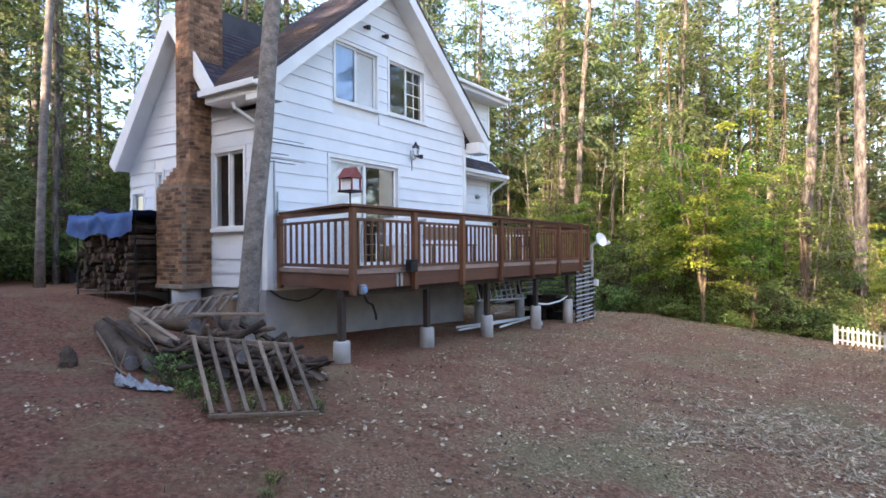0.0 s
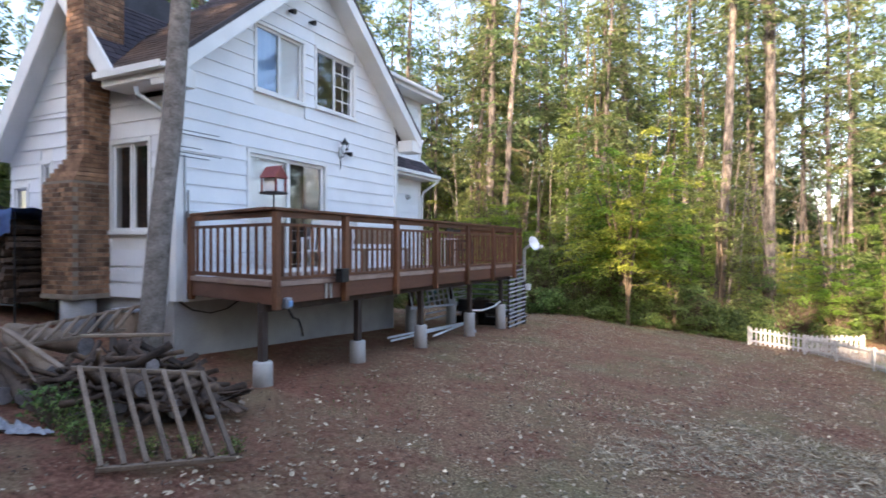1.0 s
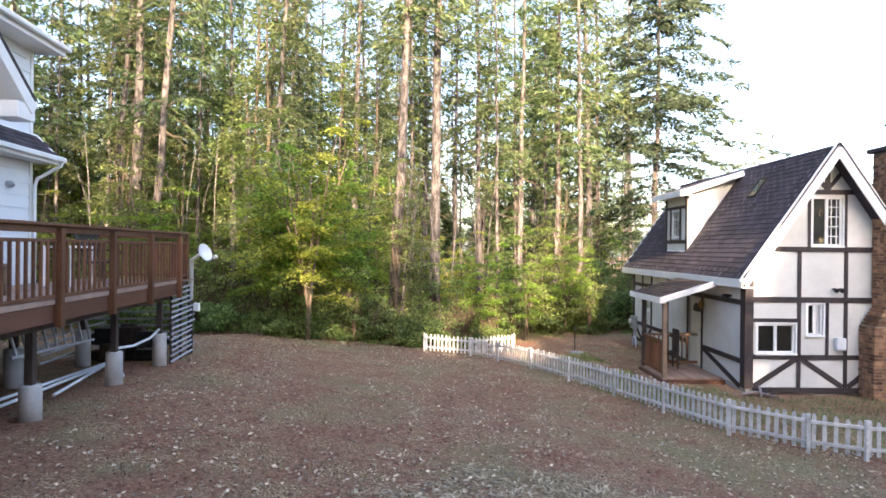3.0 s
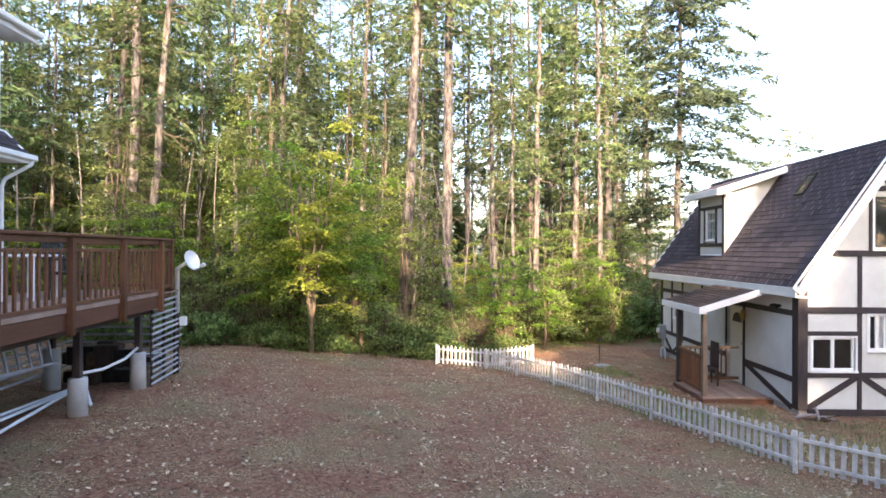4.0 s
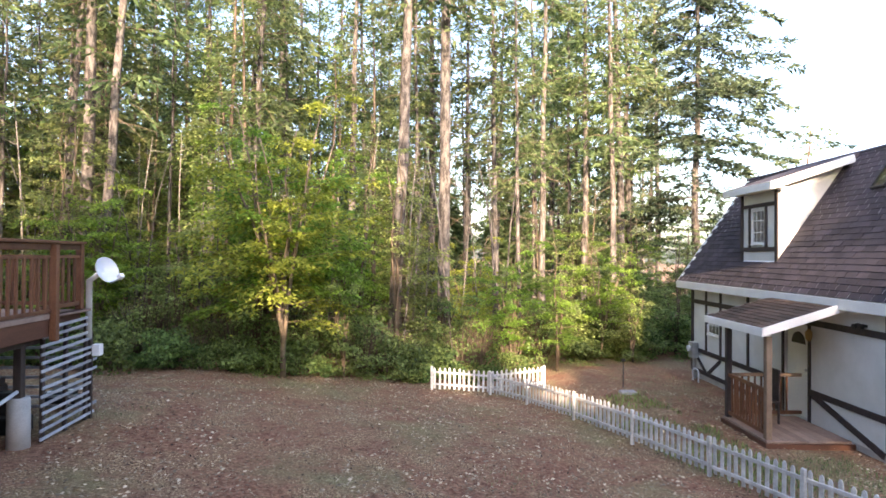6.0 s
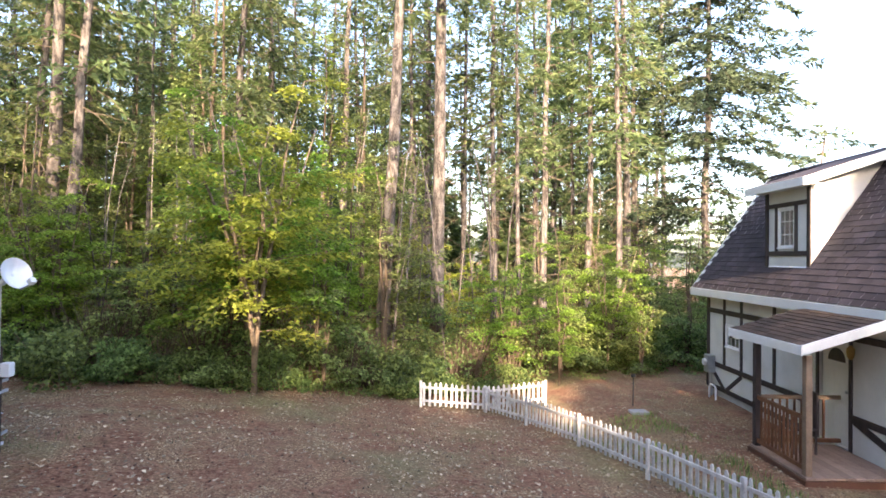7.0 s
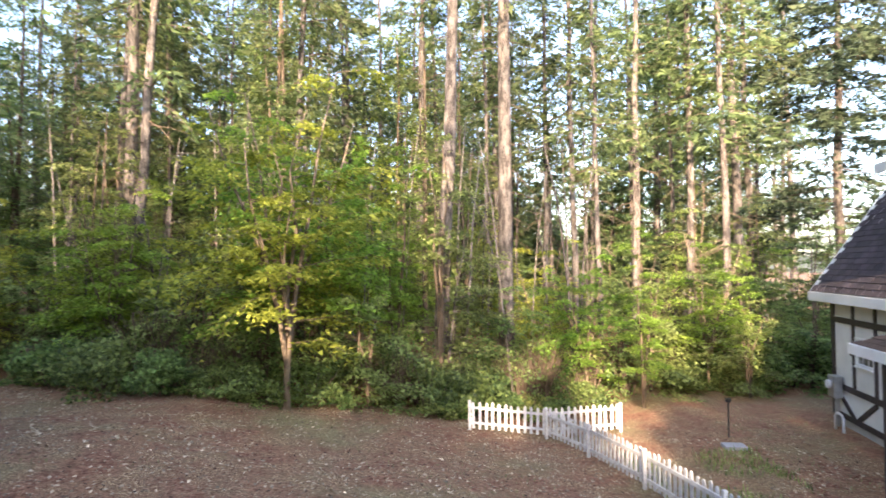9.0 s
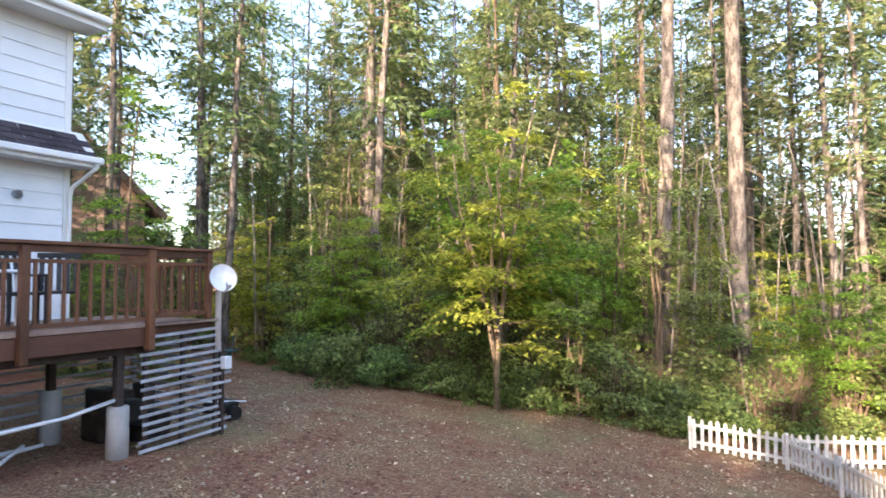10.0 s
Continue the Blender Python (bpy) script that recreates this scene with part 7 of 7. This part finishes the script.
def build_cottage_fittings():
    # meter and pipes at the far corner
    m_ = thing("electric_meter", (CX0 - 0.1, 19.0, -0.6), "grey electric meter cabinet with pipes on the long wall", "electric meter")
    part("cabinet", one_box((CX0 - 0.22, 18.75, -0.75), (CX0 - 0.033, 19.05, -0.30), None, 0.012), M_STEEL, m_)
    bm = bmesh.new()
    tube(bm, [(CX0 - 0.24, 18.9, -0.48), (CX0 - 0.30, 18.9, -0.48)], [0.09, 0.085], 16)
    part("dial", bm, M_DISH, m_)
    for y in (18.82, 18.95):
        bm = bmesh.new()
        tube(bm, [(CX0 - 0.1, y, -0.75), (CX0 - 0.1, y, -1.5)], [0.025, 0.025], 8)
        part("conduit", bm, M_STEEL, m_)
    g = thing("gas_pipe", (CX0 - 0.25, 18.4, -1.5), "pale bent gas pipe standing by the wall", "pipe")
    bm = bmesh.new()
    tube(bm, [(CX0 - 0.28, 18.55, -1.55), (CX0 - 0.28, 18.55, -1.05), (CX0 - 0.28, 18.45, -0.98), (CX0 - 0.28, 18.25, -0.98), (CX0 - 0.28, 18.18, -1.05), (CX0 - 0.28, 18.18, -1.55)], [0.025] * 6, 8)
    part("tube", bm, M_DISH, g, "", True)
    b = thing("utility_box", (14.62, CY0 - 0.05, -0.2), "grey-white utility box with conduit on the gable", "utility box")
    part("cabinet", one_box((14.40, CY0 - 0.16, -0.20), (14.62, CY0 - 0.033, 0.08), None, 0.012), M_DISH, b)
    for (x, y, z, dx, dy, lab) in ((CX0 - 0.04, 11.75, 0.98, -1, 0, "twin dark flood light on the long wall"), (14.42, CY0 - 0.04, 1.20, 0, -1, "round flood light on the gable")):
        f = thing("flood_light", (x, y, z), lab, "flood light", "cottage flood lights")
        for k in (-0.07, 0.07):
            bm = bmesh.new()
            q = Vector((x + abs(dy) * k, y + abs(dx) * k, z))
            tube(bm, [q, q + Vector((0.06 * dx, 0.06 * dy, 0)), q + Vector((0.15 * dx, 0.15 * dy, -0.03))], [0.025, 0.04, 0.055], 12)
            part("lamp_head", bm, M_METAL, f)
    l = thing("porch_lamp", (CX0 - 0.08, 13.3, 0.6), "small brass porch lamp beside the door", "wall lamp")
    bm = bmesh.new()
    tube(bm, [(CX0 - 0.10, 13.28, 0.50), (CX0 - 0.10, 13.28, 0.55), (CX0 - 0.10, 13.28, 0.68), (CX0 - 0.10, 13.28, 0.74)], [0.03, 0.06, 0.07, 0.02], 10)
    part("lantern", bm, mat("aged_brass", (0.30, 0.20, 0.07), (0.45, 0.32, 0.13), 8, 60, 0.4, 0.05, metallic=0.8), l)
    part("bracket", one_box((CX0 - 0.08, 13.26, 0.58), (CX0 - 0.032, 13.30, 0.66), None, 0.004), M_METAL, l)
    c = thing("porch_chair", (11.3, 13.35, -1.1), "dark wooden chair standing on the porch", "chair")
    part("seat", one_box((11.05, 13.15, -0.70), (11.50, 13.57, -0.66), None, 0.008), M_TIMBER, c)
    part("backrest", one_box((11.46, 13.15, -0.66), (11.50, 13.57, -0.05), None, 0.008), M_TIMBER, c)
    for x in (11.07, 11.46):
        for y in (13.17, 13.53):
            part("leg", one_box((x, y, -1.1), (x + 0.035, y + 0.035, -0.70), None, 0.004), M_TIMBER, c)
    rnd = random.Random(14)
    for k in range(34):
        x, y = 12.45 + rnd.gauss(0, 0.28), 10.72 + rnd.gauss(0, 0.10)
        z = ground_z(x, y) + rnd.uniform(0.03, 0.26) * max(0.2, 1 - abs(x - 12.45) / 0.6)
        t = thing("branch", (x, y, z), "dry grey branch in the brush pile by the cottage", "branch", "brush pile at the cottage corner")
        a_, L = rnd.uniform(0, 6.28), rnd.uniform(0.25, 0.6)
        d = Vector((math.cos(a_), math.sin(a_) * 0.35, rnd.uniform(-0.25, 0.35))) * L / 2
        w_ = rnd.uniform(0.012, 0.035)
        bm = bmesh.new()
        tube(bm, [Vector((x, y, z)) - d, (x, y, z + 0.03), Vector((x, y, z)) + d], [w_, w_ * 0.9, w_ * 0.6], 5)
        part("wood", bm, M_LOG if k % 2 else M_LOGEND, t)


def build_yard_bits():
    # stake with a slab beside it
    gz = ground_z(10.9, 16.4)
    s = thing("stake", (10.9, 16.4, gz), "thin metal garden stake standing in the earth", "stake")
    bm = bmesh.new()
    tube(bm, [(10.9, 16.4, gz - 0.1), (10.9, 16.4, gz + 0.72)], [0.014, 0.014], 6)
    part("rod", bm, M_METAL, s)
    part("cap", one_box((10.85, 16.37, gz + 0.70), (10.95, 16.43, gz + 0.78), None, 0.006), M_METAL, s)
    sl = thing("paving_slab", (10.75, 15.7, ground_z(10.75, 15.7)), "loose grey paving slab on bare ground", "paving slab")
    part("slab", one_box((10.55, 15.55, ground_z(10.75, 15.7) - 0.02), (10.95, 15.85, ground_z(10.75, 15.7) + 0.05), None, 0.008), M_FOUND, sl)


build_near_tree()
build_pile()
build_woodrack()
build_house_fittings()
build_deck_things()
build_under_deck()
build_yard_bits()
before = set(scene.objects)
build_cottage_fittings()
settle(before, PLOT)


# ------------------------------------------------------------- neighbours among the trees
def build_neighbours():
    n = thing("neighbour_house", (0, 0, 0), "brown neighbour house with steep roof half hidden by trees", "house")
    part("wall", one_box((-4.2, -3.5, -1.0), (4.2, 3.5, 5.4), None, 0.02), M_BOARD, n)
    bm = bmesh.new()
    prism(bm, [(-4.2, -3.45, 5.4), (0, -3.45, 9.6), (4.2, -3.45, 5.4)], [(-4.2, 3.45, 5.4), (0, 3.45, 9.6), (4.2, 3.45, 5.4)])
    part("gable", bm, M_BOARD, n)
    for s_ in (-1, 1):
        bm = bmesh.new()
        ring = [(0, 9.62), (0, 9.85), (s_ * 4.95, 4.9), (s_ * 4.95, 4.67)]
        prism(bm, [(x, -4.2, z) for x, z in ring], [(x, 4.2, z) for x, z in ring])
        part("roof", bm, M_SHINGLEB, n)
        part("rake_board", bar((0, -4.22, 9.70), (s_ * 4.95, -4.22, 4.75), 0.05, 0.28), M_PANEL, n)
    for x in (-2.8, 0.9):
        part("window", one_box((x, -3.53, 2.0), (x + 1.5, -3.50, 3.4), None, 0.01), M_GLASS, n)
    n.matrix_basis = pose(-22.4, 18.5, 0.0, 0, 0, 66)
    s = thing("shed", (-19.0, 5.0, 0.8), "pale grey shed among the trees behind the woodpile", "shed")
    part("wall", one_box((-21.5, 3.0, 0.4), (-17.5, 6.5, 2.6), None, 0.02), M_FOUND, s)
    bm = bmesh.new()
    prism(bm, [(-21.9, 2.6, 2.6), (-21.9, 4.75, 3.4), (-21.9, 6.9, 2.6)], [(-17.1, 2.6, 2.6), (-17.1, 4.75, 3.4), (-17.1, 6.9, 2.6)])
    part("roof", bm, M_SHINGLE, s)
    part("door", one_box((-17.5, 4.0, 0.5), (-17.46, 5.0, 2.3), None, 0.01), M_TIMBER, s)
    g = thing("garage", (22.0, 16.0, -1.5), "low dark-roofed outbuilding beyond the cottage", "shed")
    part("wall", one_box((18.5, 15.0, -1.6), (25.0, 20.0, 2.2), None, 0.02), M_STUCCO, g)
    bm = bmesh.new()
    prism(bm, [(18.1, 14.6, 2.2), (21.75, 14.6, 4.6), (25.4, 14.6, 2.2)], [(18.1, 20.4, 2.2), (21.75, 20.4, 4.6), (25.4, 20.4, 2.2)])
    part("roof", bm, M_SHINGLE, g)
    # feathery tree against the open sky
    plant(make_broadleaf(61, 13.0, 3.6, 4, 5200, 0.17, "tall airy broadleaf tree against the open sky", M_DULL, low=0.35), 30.5, 36.0, 1.0)


build_neighbours()


# ------------------------------------------------------------- leaf litter and grass
def scatter(name, n, region, size, material, label, category, upright=False, seed=1, keep=None, slim=0.7):
    rng = np.random.default_rng(seed)
    x0, x1, y0, y1 = region
    x, y = rng.uniform(x0, x1, n * 2), rng.uniform(y0, y1, n * 2)
    ok = [i for i in range(2 * n) if keep is None or keep(x[i], y[i])][:n]
    x, y = x[ok], y[ok]
    n = len(ok)
    z = np.array([ground_z(a_, b_) + 0.035 * noise.noise(Vector((a_ * 0.5, b_ * 0.5, 0))) for a_, b_ in zip(x, y)])
    az = rng.uniform(0, 6.283, n)
    ln = size * rng.uniform(0.5, 1.4, n)
    if upright:
        along = unit(np.stack([0.35 * np.cos(az), 0.35 * np.sin(az), np.ones(n)], -1))
        side = np.stack([-np.sin(az), np.cos(az), 0 * az], -1)
        v = sprays(np.stack([x, y, z - 0.01], -1), along, side, np.zeros(3), ln, ln * 0.10, rng)
    else:
        along = unit(np.stack([np.cos(az), np.sin(az), rng.normal(0, 0.25, n)], -1))
        side = unit(np.stack([-np.sin(az), np.cos(az), rng.normal(0, 0.3, n)], -1))
        v = sprays(np.stack([x, y, z + rng.uniform(0.012, 0.03, n)], -1), along, side, np.array([0, 0, 1.0]), ln, ln * slim, rng)
    vv, f = quads(v)
    tagged(soup(name, vv, f, material), label, category, kind="stuff")


def yard(x, y):
    if -2.6 < x < 0.2 and -0.2 < y < 9:
        return False
    return 0.7 * noise.noise(Vector((x * 0.45, y * 0.45, 5))) + 0.8 * noise.noise(Vector((x * 1.7, y * 1.7, 9))) + 0.10 * min(x + 0.6 * max(y, 0) - 2, 2) > 0.02


M_DRY = mat("dry_pale_leaf", (0.20, 0.13, 0.075), (0.62, 0.51, 0.35), 9, 60, 0.8, 0.1, island_var=0.6)
scatter("leaf_litter", 16500, (-9, 13, -7, 17.5), 0.058, M_DRY, "scattered dry pale leaves over the yard", "leaves", seed=2, keep=yard)
scatter("leaf_crumbs", 15000, (-5, 12, -7, 17), 0.026, M_DRY, "small dry leaf crumbs over the yard", "leaves", seed=3, keep=lambda x, y: noise.noise(Vector((x * 0.6, y * 0.6, 41))) + 0.12 * min(x + 0.6 * max(y, 0) - 1, 3) > -0.25)
scatter("twigs", 1500, (-6, 12, -7, 17), 0.12, M_TWIG, "thin fallen twigs over the yard", "twigs", seed=7, slim=0.10)


def lawn(x, y):
    if x > 9.6 and y > 5:
        return x > 10.3 + 0.06 * (y - 8) and not (x > 12.5 + 0.09 * (y - 9.6) and 9.5 < y < 19) and not (x > 11.0 and 10.4 < y < 13.4) and noise.noise(Vector((x * 0.6, y * 0.6, 1))) > -0.15
    g_ = noise.noise(Vector((x * 0.42, y * 0.42, 13)))
    return g_ > 0.22 and not (-2.6 < x < 0.4 and -0.3 < y < 10)


scatter("grass", 26000, (-6, 20, -7, 20), 0.065, M_GRASS, "thin short grass in patches", "grass", True, seed=4, keep=lawn)


def straw_patch(x, y):
    d = ((x - 6.5) / 2.4) ** 2 + ((y - 2.2) / 1.9) ** 2
    return d + 2.0 * noise.noise(Vector((x * 0.8, y * 0.8, 21))) < 0.9


def thin_patch(x, y):
    return noise.noise(Vector((x * 0.5, y * 0.5, 31))) + 0.8 * noise.noise(Vector((x * 1.6, y * 1.6, 33))) + 0.06 * (x + 0.5 * max(y, 0) - 4) > 0.08 and not (-2.6 < x < 0.3 and -0.3 < y < 10)


M_STRAW = mat("grey_green_dry_grass", (0.19, 0.14, 0.085), (0.56, 0.46, 0.31), 6, 40, 0.85, 0.1, island_var=0.6)
scatter("dry_grass", 9000, (3.6, 9.2, -0.5, 5.2), 0.12, M_STRAW, "pale mown grass lying in a patch on the earth", "grass", seed=11, keep=straw_patch, slim=0.12)
scatter("dry_grass", 16000, (-7, 13, -6.5, 18), 0.085, M_STRAW, "dry grass stalks lying over the yard", "grass", seed=12, keep=thin_patch, slim=0.14)


def cottage_lawn(x, y):
    return y > 5.3 + 1.2 * max(12.0 - x, 0) * (y < 8.5) and x > 10.2 and not (x > 12.5 and y > 9.4) and not (x > 11.0 and y > 10.4)


scatter("grass", 16000, (9.9, 19, 5.2, 12.5), 0.085, M_GRASS, "short green lawn in front of the cottage", "grass", True, seed=14, keep=cottage_lawn)


def porch_weeds(x, y):
    return x > 9.9 - 0.25 * (y - 9) and x < 11.1 and noise.noise(Vector((x * 0.9, y * 0.9, 51))) > -0.12


scatter("grass", 5000, (8.6, 12.2, 8.4, 15.5), 0.12, M_FERN, "green weeds between the fence and the porch", "grass", True, seed=15, keep=porch_weeds)

M_CHIP = mat("dark_bark_chip", (0.02, 0.013, 0.010), (0.10, 0.06, 0.04), 9, 60, 0.9, 0.2, island_var=0.5)
scatter("bark_chips", 11000, (-8, 13, -7, 17.5), 0.045, M_CHIP, "small dark bark chips and wet leaves over the yard", "bark chips", seed=21, slim=0.5)
